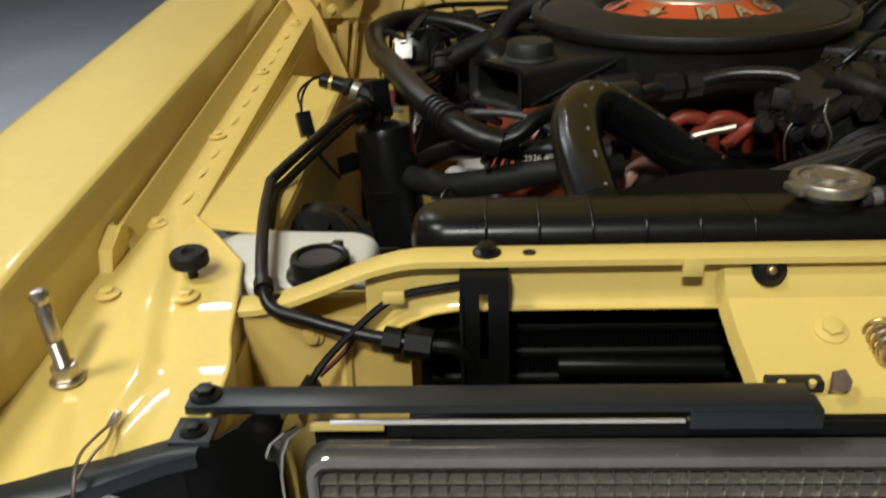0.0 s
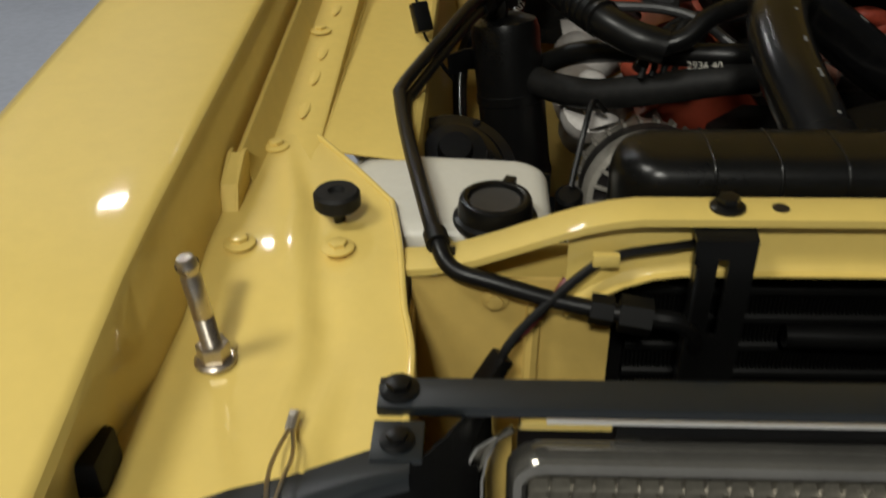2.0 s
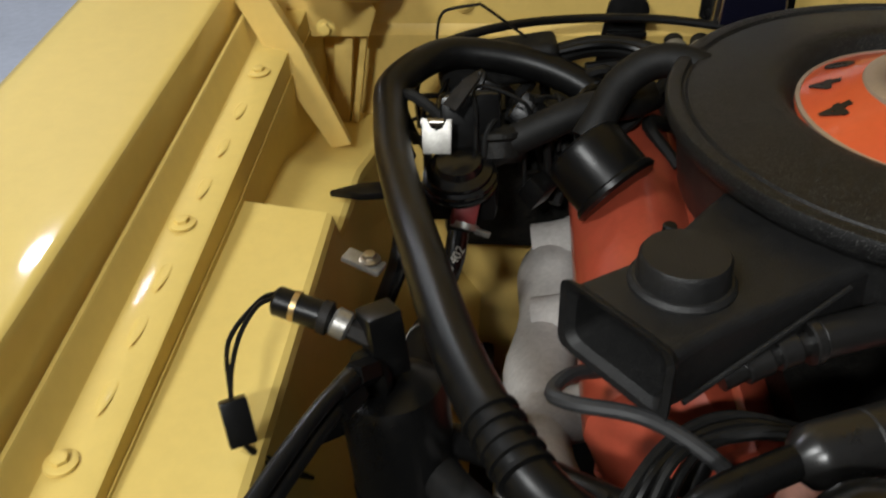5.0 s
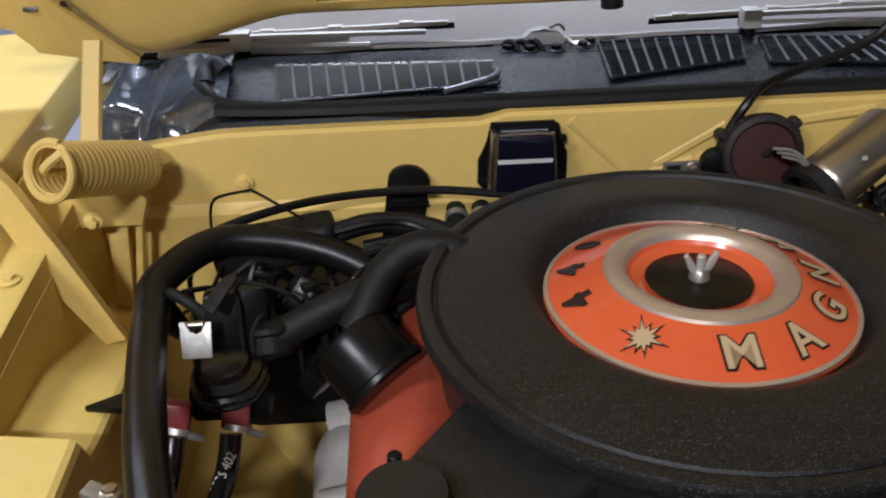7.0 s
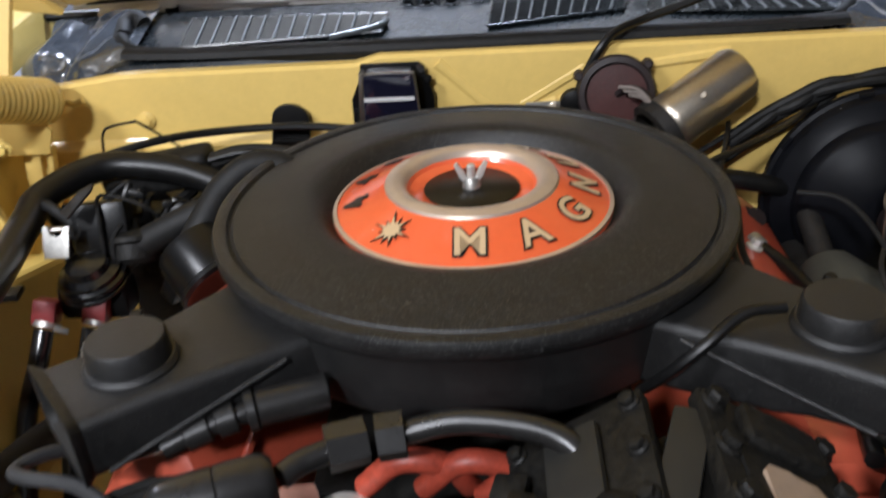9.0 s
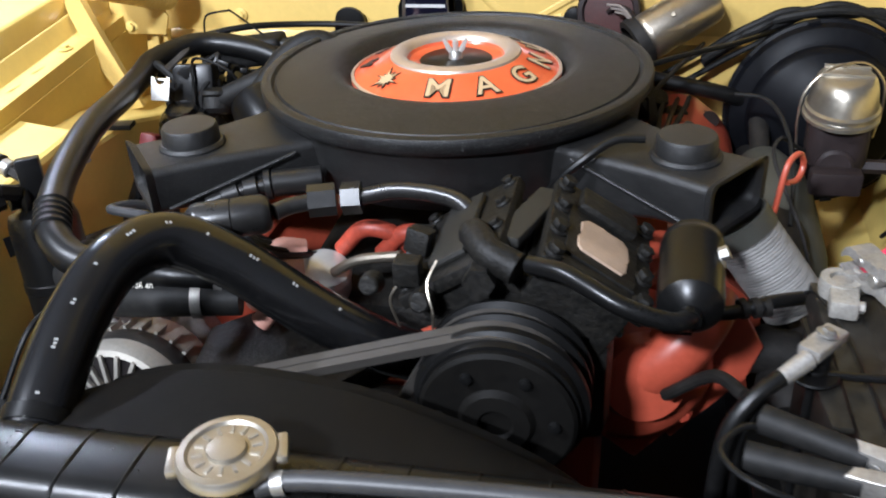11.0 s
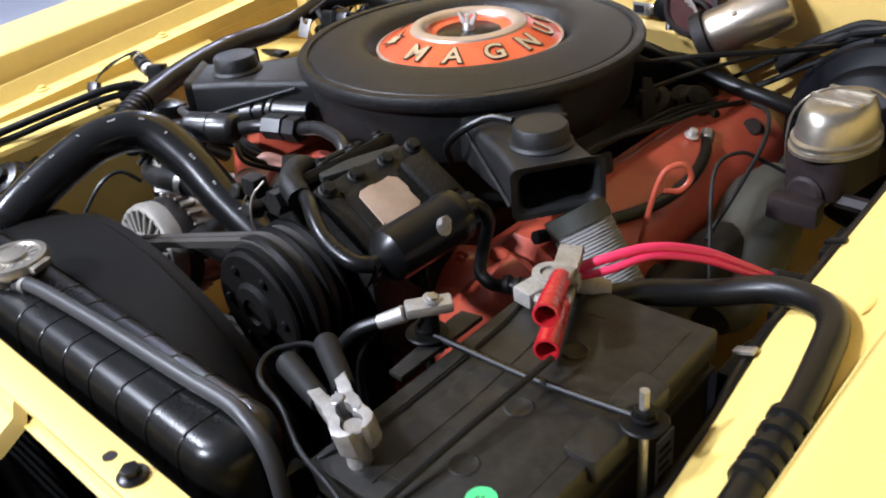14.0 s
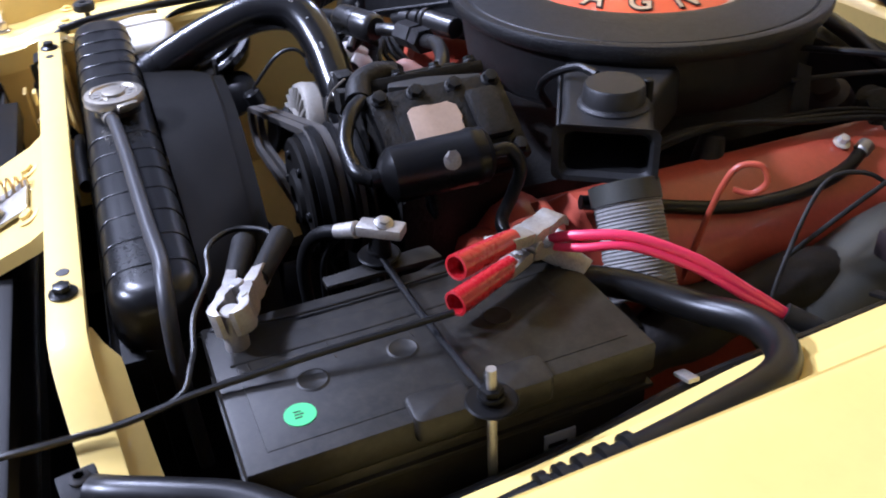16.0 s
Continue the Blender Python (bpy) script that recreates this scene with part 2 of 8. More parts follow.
TUBE_BLACK = mat("satin_black_line_paint", (0.012, 0.0115, 0.011), 0.3, spec=0.6, vary=0.25, blotch=30, grain=250, bump=0.06, dust=0.1, dustcol=(0.06, 0.055, 0.05))
SHIELD = mat("grey_green_heat_shield", (0.055, 0.055, 0.046), 0.5, metal=0.3, vary=0.2, blotch=12, bump=0.1)
COWL_SLAT = mat("blue_grey_cowl_slat", (0.015, 0.019, 0.022), 0.4, vary=0.2, bump=0.03)
COWL_RIB = mat("worn_cowl_rib", (0.1, 0.11, 0.115), 0.35, metal=0.2, vary=0.2, bump=0.05)
JAW = mat("tarnished_clamp_metal", (0.36, 0.345, 0.32), 0.45, metal=0.6, vary=0.35, blotch=70, grain=400, bump=0.35, dust=0.45, dustcol=(0.38, 0.34, 0.29))
MC_BROWN = mat("dark_brown_cast_iron", (0.017, 0.0115, 0.0115), 0.55, spec=0.3, vary=0.3, blotch=30, grain=250, bump=0.3, dust=0.3, dustcol=(0.03, 0.021, 0.019))
OILY_ORANGE = mat("oily_orange_enamel", (0.36, 0.055, 0.028), 0.45, vary=0.4, blotch=35, grain=150, bump=0.12, dust=0.4, dustcol=(0.05, 0.018, 0.012))
BRASS = mat("yellow_zinc", (0.55, 0.4, 0.18), 0.35, metal=0.9, vary=0.2, blotch=50, bump=0.1)

GLASS = bpy.data.materials.new("clear_glass")
GLASS.use_nodes = True
_g = GLASS.node_tree.nodes["Principled BSDF"]
_g.inputs["Transmission Weight"].default_value, _g.inputs["Roughness"].default_value, _g.inputs["IOR"].default_value = 1.0, 0.02, 1.45
LAMPGLASS = bpy.data.materials.new("fluted_lamp_glass")
LAMPGLASS.use_nodes = True
_g = LAMPGLASS.node_tree.nodes["Principled BSDF"]
_g.inputs["Transmission Weight"].default_value, _g.inputs["Roughness"].default_value, _g.inputs["IOR"].default_value = 1.0, 0.05, 1.5
REFLECTOR = mat("silvered_reflector", (0.92, 0.92, 0.9), 0.2, metal=0.7, vary=0.05, blotch=40, grain=120, bump=0.35, rvar=0.1)
SOFT_CHROME = mat("soft_chrome_plate", (0.5, 0.48, 0.43), 0.14, metal=1.0, vary=0.08, blotch=20, grain=200, bump=0.02)
PINMETAL = mat("plated_pin_steel", (0.5, 0.45, 0.38), 0.3, metal=0.9, vary=0.15, blotch=80, grain=400, bump=0.1)
GLOW = bpy.data.materials.new("ceiling_lamp_diffuser")
GLOW.use_nodes = True
_g = GLOW.node_tree.nodes["Principled BSDF"]
_g.inputs["Emission Color"].default_value, _g.inputs["Emission Strength"].default_value = (1, 0.9, 0.75, 1), 12.0

# ---- builders ----


def thing(name, at, label, category, group="", kind=""):
    ob = new(name)
    ob.empty_display_size = 0.02
    ob.location = at
    ob["base"] = tuple(at)
    return tagged(ob, label, category, group, kind)


def part(name, bm, material, parent=None, label="", sharp=35):
    bmesh.ops.recalc_face_normals(bm, faces=bm.faces)
    me = bpy.data.meshes.new(name)
    bm.to_mesh(me)
    bm.free()
    me.materials.append(material)
    me.polygons.foreach_set("use_smooth", [True] * len(me.polygons))
    me.set_sharp_from_angle(angle=radians(sharp))
    ob = new(name, me)
    if parent:
        ob.parent = parent
        if parent.type == "EMPTY":
            ob.matrix_parent_inverse = Matrix.Translation(parent.location).inverted()
    return tagged(ob, label)


def solo(name, bm, material, label, category, group="", kind="", sharp=35):
    return tagged(part(name, bm, material, None, "", sharp), label, category, group, kind)


def B():
    return bmesh.new()


def box(bm, lo, hi, m=None, bevel=0.0, seg=2):
    m = m or Matrix()
    vs = [bm.verts.new(m @ Vector((x, y, z))) for x in (lo[0], hi[0]) for y in (lo[1], hi[1]) for z in (lo[2], hi[2])]
    fs = [bm.faces.new([vs[i] for i in f]) for f in ((0, 1, 3, 2), (4, 6, 7, 5), (0, 4, 5, 1), (2, 3, 7, 6), (0, 2, 6, 4), (1, 5, 7, 3))]
    if bevel:
        bmesh.ops.bevel(bm, geom=list({e for f in fs for e in f.edges}), offset=bevel, segments=seg, affect="EDGES", profile=0.6)
    return bm


def prism(bm, poly, z0, z1, m=None, bevel=0.0):
    """A polygon (x, y) pulled from z0 to z1."""
    m = m or Matrix()
    lo = [bm.verts.new(m @ Vector((x, y, z0))) for x, y in poly]
    hi = [bm.verts.new(m @ Vector((x, y, z1))) for x, y in poly]
    n = len(poly)
    fs = [bm.faces.new(lo[::-1]), bm.faces.new(hi)] + [bm.faces.new((lo[i], lo[(i + 1) % n], hi[(i + 1) % n], hi[i])) for i in range(n)]
    if bevel:
        bmesh.ops.bevel(bm, geom=list({e for f in fs[:2] for e in f.edges}), offset=bevel, segments=2, affect="EDGES", profile=0.6)
    return bm


def along(p0, p1):
    """A pose at p0 whose z axis points to p1."""
    d = Vector(p1) - Vector(p0)
    return Matrix.Translation(p0) @ d.to_track_quat("Z", "Y").to_matrix().to_4x4()


def lathe(bm, prof, m=None, n=40, closed=False, wave=None):
    """Turns (radius, height) pairs round the z axis of m."""
    m = m or Matrix()
    rings = []
    for r, h in prof:
        if r < 1e-6:
            rings.append([bm.verts.new(m @ Vector((0, 0, h)))])
        else:
            rings.append([bm.verts.new(m @ Vector((r * math.cos(2 * math.pi * i / n), r * math.sin(2 * math.pi * i / n), h))) for i in range(n)])
    pairs = list(zip(rings, rings[1:])) + ([(rings[-1], rings[0])] if closed else [])
    for a, b in pairs:
        for i in range(n):
            j = (i + 1) % n
            if len(a) == 1 and len(b) > 1:
                bm.faces.new((a[0], b[i], b[j]))
            elif len(b) == 1 and len(a) > 1:
                bm.faces.new((a[i], a[j], b[0]))
            elif len(a) > 1:
                bm.faces.new((a[i], a[j], b[j], b[i]))
    return bm


def cyl(bm, p0, p1, r, r1=None, n=24, bev=0.0):
    r1 = r if r1 is None else r1
    L = (Vector(p1) - Vector(p0)).length
    if bev:
        prof = [(0, 0), (r - bev, 0), (r, bev), (r1, L - bev), (r1 - bev, L), (0, L)]
    else:
        prof = [(0, 0), (r, 0), (r1, L), (0, L)]
    return lathe(bm, prof, along(p0, p1), n)


def spline(pts, per=6, closed=False):
    P = [Vector(p) for p in pts]
    if len(P) < 3:
        return [P[0].lerp(P[-1], i / per) for i in range(per + 1)]
    out = []
    n = len(P)
    for i in range(n if closed else n - 1):
        a = P[i - 1] if (i or closed) else P[0] * 2 - P[1]
        b, c = P[i], P[(i + 1) % n]
        d = P[(i + 2) % n] if (i + 2 < n or closed) else P[-1] * 2 - P[-2]
        for k in range(per):
            t = k / per
            out.append(0.5 * (2 * b + (c - a) * t + (2 * a - 5 * b + 4 * c - d) * t * t + (3 * b - a - 3 * c + d) * t ** 3))
    if not closed:
        out.append(P[-1])
    return out


def tube(bm, pts, r, n=12, per=6, closed=False, smooth=True):
    """A round bar along a smooth line; r is a number or a function of 0..1."""
    P = spline(pts, per, closed) if smooth else [Vector(p) for p in pts]
    N = len(P)
    rf = r if callable(r) else (lambda u: r)
    rings = []
    up = None
    for i, p in enumerate(P):
        a = P[(i - 1) % N] if (closed or i) else P[0]
        b = P[(i + 1) % N] if (closed or i < N - 1) else P[-1]
        t = (b - a).normalized()
        if up is None:
            up = t.orthogonal().normalized()
        up = (up - t * up.dot(t)).normalized()
        side = t.cross(up)
        rr = rf(i / (N - 1))
        rings.append([bm.verts.new(p + rr * (math.cos(2 * math.pi * k / n) * up + math.sin(2 * math.pi * k / n) * side)) for k in range(n)])
    for i in range(N if closed else N - 1):
        a, b = rings[i], rings[(i + 1) % N]
        for k in range(n):
            bm.faces.new((a[k], a[(k + 1) % n], b[(k + 1) % n], b[k]))
    if not closed:
        bm.faces.new(rings[0][::-1])
        bm.faces.new(rings[-1])
    return bm


def sheet(bm, rows, thick=0.0015):
    """A pressed sheet through rows of points."""
    g = [[bm.verts.new(p) for p in row] for row in rows]
    fs = []
    for a, b in zip(g, g[1:]):
        for i in range(len(a) - 1):
            fs.append(bm.faces.new((a[i], a[i + 1], b[i + 1], b[i])))
    bmesh.ops.recalc_face_normals(bm, faces=fs)
    bmesh.ops.solidify(bm, geom=fs, thickness=thick)
    return bm


def hoop(bm, rows):
    """A closed frame whose section runs through the rows."""
    g = [[bm.verts.new(p) for p in row] for row in rows]
    for a, b in zip(g, g[1:] + g[:1]):
        for i in range(len(a)):
            j = (i + 1) % len(a)
            bm.faces.new((a[i], a[j], b[j], b[i]))
    return bm


def panel(bm, pts, thick=0.002):
    f = bm.faces.new([bm.verts.new(p) for p in pts])
    bmesh.ops.solidify(bm, geom=[f], thickness=thick)
    return bm


def hexbolt(bm, at, r=0.007, h=0.006, axis=(0, 0, 1), washer=1.6, turn=0.2):
    m = along(at, Vector(at) + Vector(axis))
    lathe(bm, [(0, 0), (r * washer, 0), (r * washer, 0.0015), (r * 1.1, 0.003), (0, 0.003)], m, 20)
    prism(bm, [(r * math.cos(turn + k * math.pi / 3), r * math.sin(turn + k * math.pi / 3)) for k in range(6)], 0.0028, h, m, r * 0.12)
    return bm


def letters(word, size, m, material, parent, name="letter", lift=0.0008, bold=0.0):
    cu = bpy.data.curves.new("writing", "FONT")
    cu.body, cu.size, cu.align_x, cu.align_y, cu.extrude, cu.offset = word, size, "CENTER", "CENTER", lift / 2, bold
    tmp = bpy.data.objects.new("writing", cu)
    scene.collection.objects.link(tmp)
    dg = bpy.context.evaluated_depsgraph_get()
    me = bpy.data.meshes.new_from_object(tmp.evaluated_get(dg))
    bpy.data.objects.remove(tmp)
    bm = B()
    bm.from_mesh(me)
    bm.transform(m)
    me2 = part(name, bm, material, parent)
    return me2


CX = 0.31


def mir(p):
    return (2 * CX - p[0], p[1], p[2])


def rail_z(y):
    return 0.859 + 0.1 * (y - 0.798)

# ---- the hall ----
solo("floor", box(B(), (-7, -7, -0.1), (8, 9, 0)), CONCRETE, "grey sealed concrete hall floor under the car", "floor", kind="structure")
for nm, lo, hi in (("wall_north", (-7, 9, 0), (8, 9.2, 3.4)), ("wall_south", (-7, -7.2, 0), (8, -7, 3.4)), ("wall_west", (-7.2, -7, 0), (-7, 9, 3.4)), ("wall_east", (8, -7, 0), (8.2, 9, 3.4))):
    solo(nm, box(B(), lo, hi), WALLPAINT, "plain pale painted hall wall", "wall", kind="structure")
solo("ceiling", box(B(), (-7.2, -7.2, 3.4), (8.2, 9.2, 3.5)), WALLPAINT, "plain pale hall ceiling above the car", "ceiling", kind="structure")

# ---- body shell ----


def shelf_z(y):
    """Height of the fender shelf or, further back, of the rail."""
    if y > 0.75:
        return rail_z(y)
    return float(np.interp(y, [0.45, 0.5, 0.56, 0.592, 0.604, 0.66, 0.729, 0.75], [0.828, 0.831, 0.834, 0.837, 0.841, 0.851, 0.8535, 0.854]))


def fender(f, name, label):
    """Outer wing: crowned top, rolled inner lip with a gutter face, flank down to the sill."""
    th = thing(name, f((-0.52, 0.9, 0.3)), label, "fender")
    top, face, flank = [], [], []
    for k in range(31):
        y = 0.18 + k * 1.82 / 30
        front = min(0.2, max(0.0, 0.56 - y))
        zl = 0.916 + 0.076 * (y - 0.6) - 0.12 * front
        lx = -0.36
        face.append([f(p) for p in ((lx + 0.0085 - 0.2 * front, y, shelf_z(y) - 0.005 - 0.12 * front), (lx + 0.003, y, zl - 0.008), (lx + 0.0005, y, zl - 0.003))])
        top.append([f(p) for p in ((lx + 0.0005, y, zl - 0.003), (lx - 0.002, y, zl - 0.0005), (lx - 0.006, y, zl + 0.0005), (lx - 0.04, y, zl + 0.0025), (lx - 0.075, y, zl + 0.005), (lx - 0.11, y, zl + 0.0068), (lx - 0.135, y, zl + 0.006), (lx - 0.15, y, zl - 0.001), (lx - 0.158, y, zl - 0.014), (lx - 0.162, y, zl - 0.045))])
        flank.append([f(p) for p in ((lx - 0.162, y, zl - 0.045), (lx - 0.17, y, zl - 0.12), (lx - 0.18, y, zl - 0.25), (lx - 0.17, y, 0.42))])
    part("wing_top", sheet(B(), top), YELLOW, th)
    part("gutter_face", sheet(B(), face), YELLOW, th)
    part("flank", sheet(B(), flank), YELLOW, th)
    return th


same = lambda p: p
fender(same, "fender", "glossy yellow painted front fender with rolled inner lip")
fender(mir, "fender", "glossy yellow painted front fender beside the battery")


def step(y):
    """How far the splash shelf lies below the rail."""
    return float(np.interp(y, [0.83, 0.95, 1.1, 1.3], [0.002, 0.01, 0.018, 0.028]))


def inner_fender(f, name, label, bolts, slim=False):
    """Top rail with ridge and bolt flange, then a shelf and the splash wall below."""
    th = thing(name, f((-0.3, 1.2, 0.5)), label, "inner fender")
    rows = []
    for k in range(20):
        y = 0.745 + k * 0.945 / 19
        z = rail_z(y)
        row = [(-0.3505, y, z + 0.004), (-0.3495, y, z + 0.023), (-0.347, y, z + 0.026), (-0.3445, y, z + 0.0255), (-0.3425, y, z + 0.023), (-0.3365, y, z + 0.003), (-0.334, y, z), (-0.297, y, z), (-0.2945, y, z - 0.0015), (-0.293, y, z - (0.022 if slim else 0.003 + step(y)))]
        rows.append([f(p) for p in row])
    part("top_rail", sheet(B(), rows), YELLOW_SATIN, th)
    rows = []
    for k in range(56):
        y = 0.80 + k * 0.885 / 55
        z = rail_z(y)
        e = float(np.interp(y, [1.315, 1.332, 1.45, 1.55, 1.69], [0, 0.034, 0.05, 0.09, 0.13]))
        g = step(y)
        row = [(-0.2932, y, z - 0.0015 - 0.8 * g), (-0.2925, y, z - 0.002 - g - e), (-0.289, y, z - 0.003 - g - e), (-0.2185, y, z - 0.012 - 1.03 * g - e), (-0.2145, y, z - 0.0145 - 1.03 * g - e), (-0.2125, y, z - 0.021 - g - e), (-0.209, y, z - 0.12 - e), (-0.2, y, z - 0.3), (-0.1, y, z - 0.42)]
        if slim:
            xi = -0.268 + 0.08 * min(0.2, max(0.0, y - 0.9))
            row = [(-0.294, y, z - 0.0055), (-0.285, y, z - 0.009), (xi - 0.004, y, z - 0.028), (xi, y, z - 0.033), (xi + 0.0005, y, z - 0.042), (xi - 0.004, y, z - 0.08), (xi - 0.008, y, z - 0.2), (xi - 0.005, y, z - 0.3), (-0.2, y, z - 0.42)]
        rows.append([f(p) for p in row])
    part("splash_wall", sheet(B(), rows), YELLOW_SATIN, th, "", 14)
    for x, y in bolts:
        bm = hexbolt(B(), f((x, y, rail_z(y) + 0.0008)), 0.0062, 0.0062, washer=1.75, turn=random.random())
        part("bolt", bm, YELLOW_SATIN, th)
    if not slim:
        # nothing is drilled: a black disc gives the hole's shade
        part("wall_hole_shade", cyl(B(), (-0.2285, 0.985, 0.847), (-0.2285, 0.985, 0.8535), 0.004, n=12), INK_AND_SHADE, th, "black disc painted as the shade in a drilled hole")
        part("edge_clip", prism(B(), [(-0.03, 0.0), (0.0, -0.01), (0.03, -0.01), (0.03, 0.012), (0.0, 0.012)], 0, 0.008, pose(-0.2, 1.385, 0.846, 0, 0, 8), 0.002), BLACK, th, "black rubber clip")
        part("tie_clip", box(B(), (-0.018, -0.008, 0), (0.018, 0.008, 0.006), pose(-0.178, 1.262, 0.855, 0, 12, -20), 0.002), ZINC, th, "rusty zinc clip")
        part("tie_bolt", hexbolt(B(), (-0.172, 1.262, 0.86), 0.006, 0.007), DULL_STEEL, th)
    # pressed beads along the rail
    for y in (0.865, 0.925, 0.975, 1.075, 1.135, 1.19, 1.3, 1.36, 1.42):
        bm = lathe(B(), [(0, -1), (0.5, -0.87), (0.87, -0.5), (1, 0), (0.87, 0.5), (0.5, 0.87), (0, 1)], Matrix.Translation(f((-0.3155, y, rail_z(y)))) @ Matrix.Diagonal((0.0048, 0.024, 0.0009, 1)), 20)
        part("bead", bm, YELLOW_SATIN, th)
    # folded tab at the rail's front end
    turn = Matrix(((0, 0, 1, 0), (1, 0, 0, 0), (0, 1, 0, 0), (0, 0, 0, 1)))
    for xa, xb in ((-0.353, -0.350), (-0.3425, -0.3395)):
        bm = prism(B(), [(0.702, 0.850), (0.712, 0.872), (0.742, 0.884), (0.752, 0.882), (0.752, 0.85)], xa, xb, turn, 0.0006)
        if f is mir:
            bm.transform(Matrix.Translation((2 * CX, 0, 0)) @ Matrix.Diagonal((-1, 1, 1, 1)))
        part("tab", bm, YELLOW_SATIN, th)
    bm = sheet(B(), [[f((x, y, z)) for x in (-0.351, -0.3415)] for y, z in ((0.7015, 0.850), (0.7115, 0.872), (0.742, 0.8835))], 0.002)
    part("tab_face", bm, YELLOW_SATIN, th)
    return th


inner_fender(same, "inner_fender", "yellow painted inner fender rail with bolts and splash wall", [(-0.329, 0.798), (-0.324, 1.015), (-0.319, 1.244), (-0.314, 1.483)])
inner_fender(mir, "inner_fender", "yellow painted inner fender beside the battery", [(-0.329, 0.798), (-0.324, 1.244)], True)


def front_panel(f, name, label, full=True):
    """Fender extension shelf between the wing lip and the radiator opening."""
    th = thing(name, f((-0.3, 0.6, 0.82)), label, "body panel")
    rows = []
    for y, z, xr in ((0.474, 0.818, -0.2), (0.479, 0.828, -0.2), (0.5, 0.831, -0.2), (0.56, 0.834, -0.2), (0.592, 0.837, -0.205), (0.604, 0.841, -0.208), (0.66, 0.851, -0.215), (0.712, 0.854, -0.2245), (0.722, 0.8545, -0.229), (0.772, 0.858, -0.264), (0.818, 0.86, -0.297)):
        xl = -0.3555 - 0.23 * max(0.0, 0.57 - y)
        row = []
        for k in range(31):
            u = k / 30
            x = xl + (xr - xl) * u
            c = x + 0.276 + 0.2 * (y - 0.6)
            groove = (0.0035 * math.exp(-(c / 0.008) ** 2) - 0.004 * math.exp(-((c - 0.017) / 0.01) ** 2)) * (1 if y < 0.73 else 0.4)
            fall = -0.06 * max(0.0, -0.2 - x) * min(1.0, max(0.0, (0.54 - y) / 0.09))
            rake = 0.235 * min(0.0, x + 0.2) * min(1.0, max(0.0, (0.52 - y) / 0.045))
            row.append(f((x, y + rake, z + groove + fall)))
        row.append(f((xr + 0.002, y, z - 0.004)))
        row.append(f((xr + 0.003, y, z - 0.03)))
        rows.append(row)
    part("shelf", sheet(B(), rows), YELLOW, th)
    part("edge_bead", tube(B(), [Vector(row[-3]) + Vector((0, 0, 0.0005)) for row in rows[1:]], 0.0024, 8, 3), YELLOW, th)
    if full:
        for x, y in ((-0.329, 0.662), (-0.258, 0.657)):
            part("bolt", hexbolt(B(), f((x, y, 0.8522)), 0.0066, 0.0062, washer=1.75, turn=random.random()), YELLOW, th)
    # wing wall below the shelf, down behind the lamps
    bm = box(B(), (-0.0015, 0.0, 0.0), (0.0015, 0.17, 0.27))
    bm.transform(Matrix.Translation(f((-0.206, 0.49, 0.55))))
    part("side_wall", bm, YELLOW_DUSTY, th)
    return th


front_panel(same, "fender_shelf", "yellow painted fender shelf with bolts and hood bumper")
front_panel(mir, "fender_shelf", "yellow painted fender shelf beside the battery")

# radiator support: tie bar, dropped ends, opening frame, latch brace
sup = thing("radiator_support", (CX, 0.64, 0.5), "yellow painted radiator support with black bolts", "radiator support")


def drop(x):
    """Height lost towards the bar's ends."""
    d = abs(x - CX)
    if d < 0.36:
        return 0.0
    u = min(1.0, (d - 0.36) / 0.16)
    return 0.05 * u * u * (3 - 2 * u)


rows = []
for k in range(61):
    x = -0.213 + k * 1.046 / 60
    z = 0.897 - drop(x)
    yo = 0.013 * min(1.0, drop(x) / 0.05)
    rows.append([(x, 0.626 + yo, z - 0.006), (x, 0.626 + yo, z - 0.0005), (x, 0.6275 + yo, z), (x, 0.653 + yo, z), (x, 0.6545 + yo, z - 0.0005), (x, 0.6545 + yo, z - 0.012)])
part("tie_bar", sheet(B(), rows, 0.002), YELLOW, sup)
rows = []
for k in range(15):
    x = 0.652 + k * 0.178 / 14
    w = 0.016 * min(1.0, max(0.0, (k - 0.5) / 1.6)) + 0.004 * k / 14
    z = 0.893 - drop(x) - 0.008
    yo = 0.013 * min(1.0, drop(x) / 0.05)
    rows.append([(x, 0.652 + yo, z), (x, 0.656 + yo, z - 0.003), (x, 0.657 + yo + w, z - 0.006 - 0.8 * w), (x, 0.656 + yo + w, z - 0.012 - 0.9 * w), (x, 0.655 + yo, 0.83 - 0.3 * w)])
part("rear_flange", sheet(B(), rows, 0.0015), YELLOW, sup)
rows = []
for k in range(45):
    x = -0.1 + k * 0.82 / 44
    d = abs(x - CX)
    low = 0.852 - 0.035 * max(0.0, (d - 0.33) / 0.08) ** 2
    top = 0.888 - drop(x)
    rows.append([(x, 0.652, top), (x, 0.641, top - 0.004), (x, 0.639, top - 0.01), (x, 0.637, low + 0.006), (x, 0.633, low + 0.001), (x, 0.628, low)])
part("opening_lip", sheet(B(), rows), YELLOW, sup)
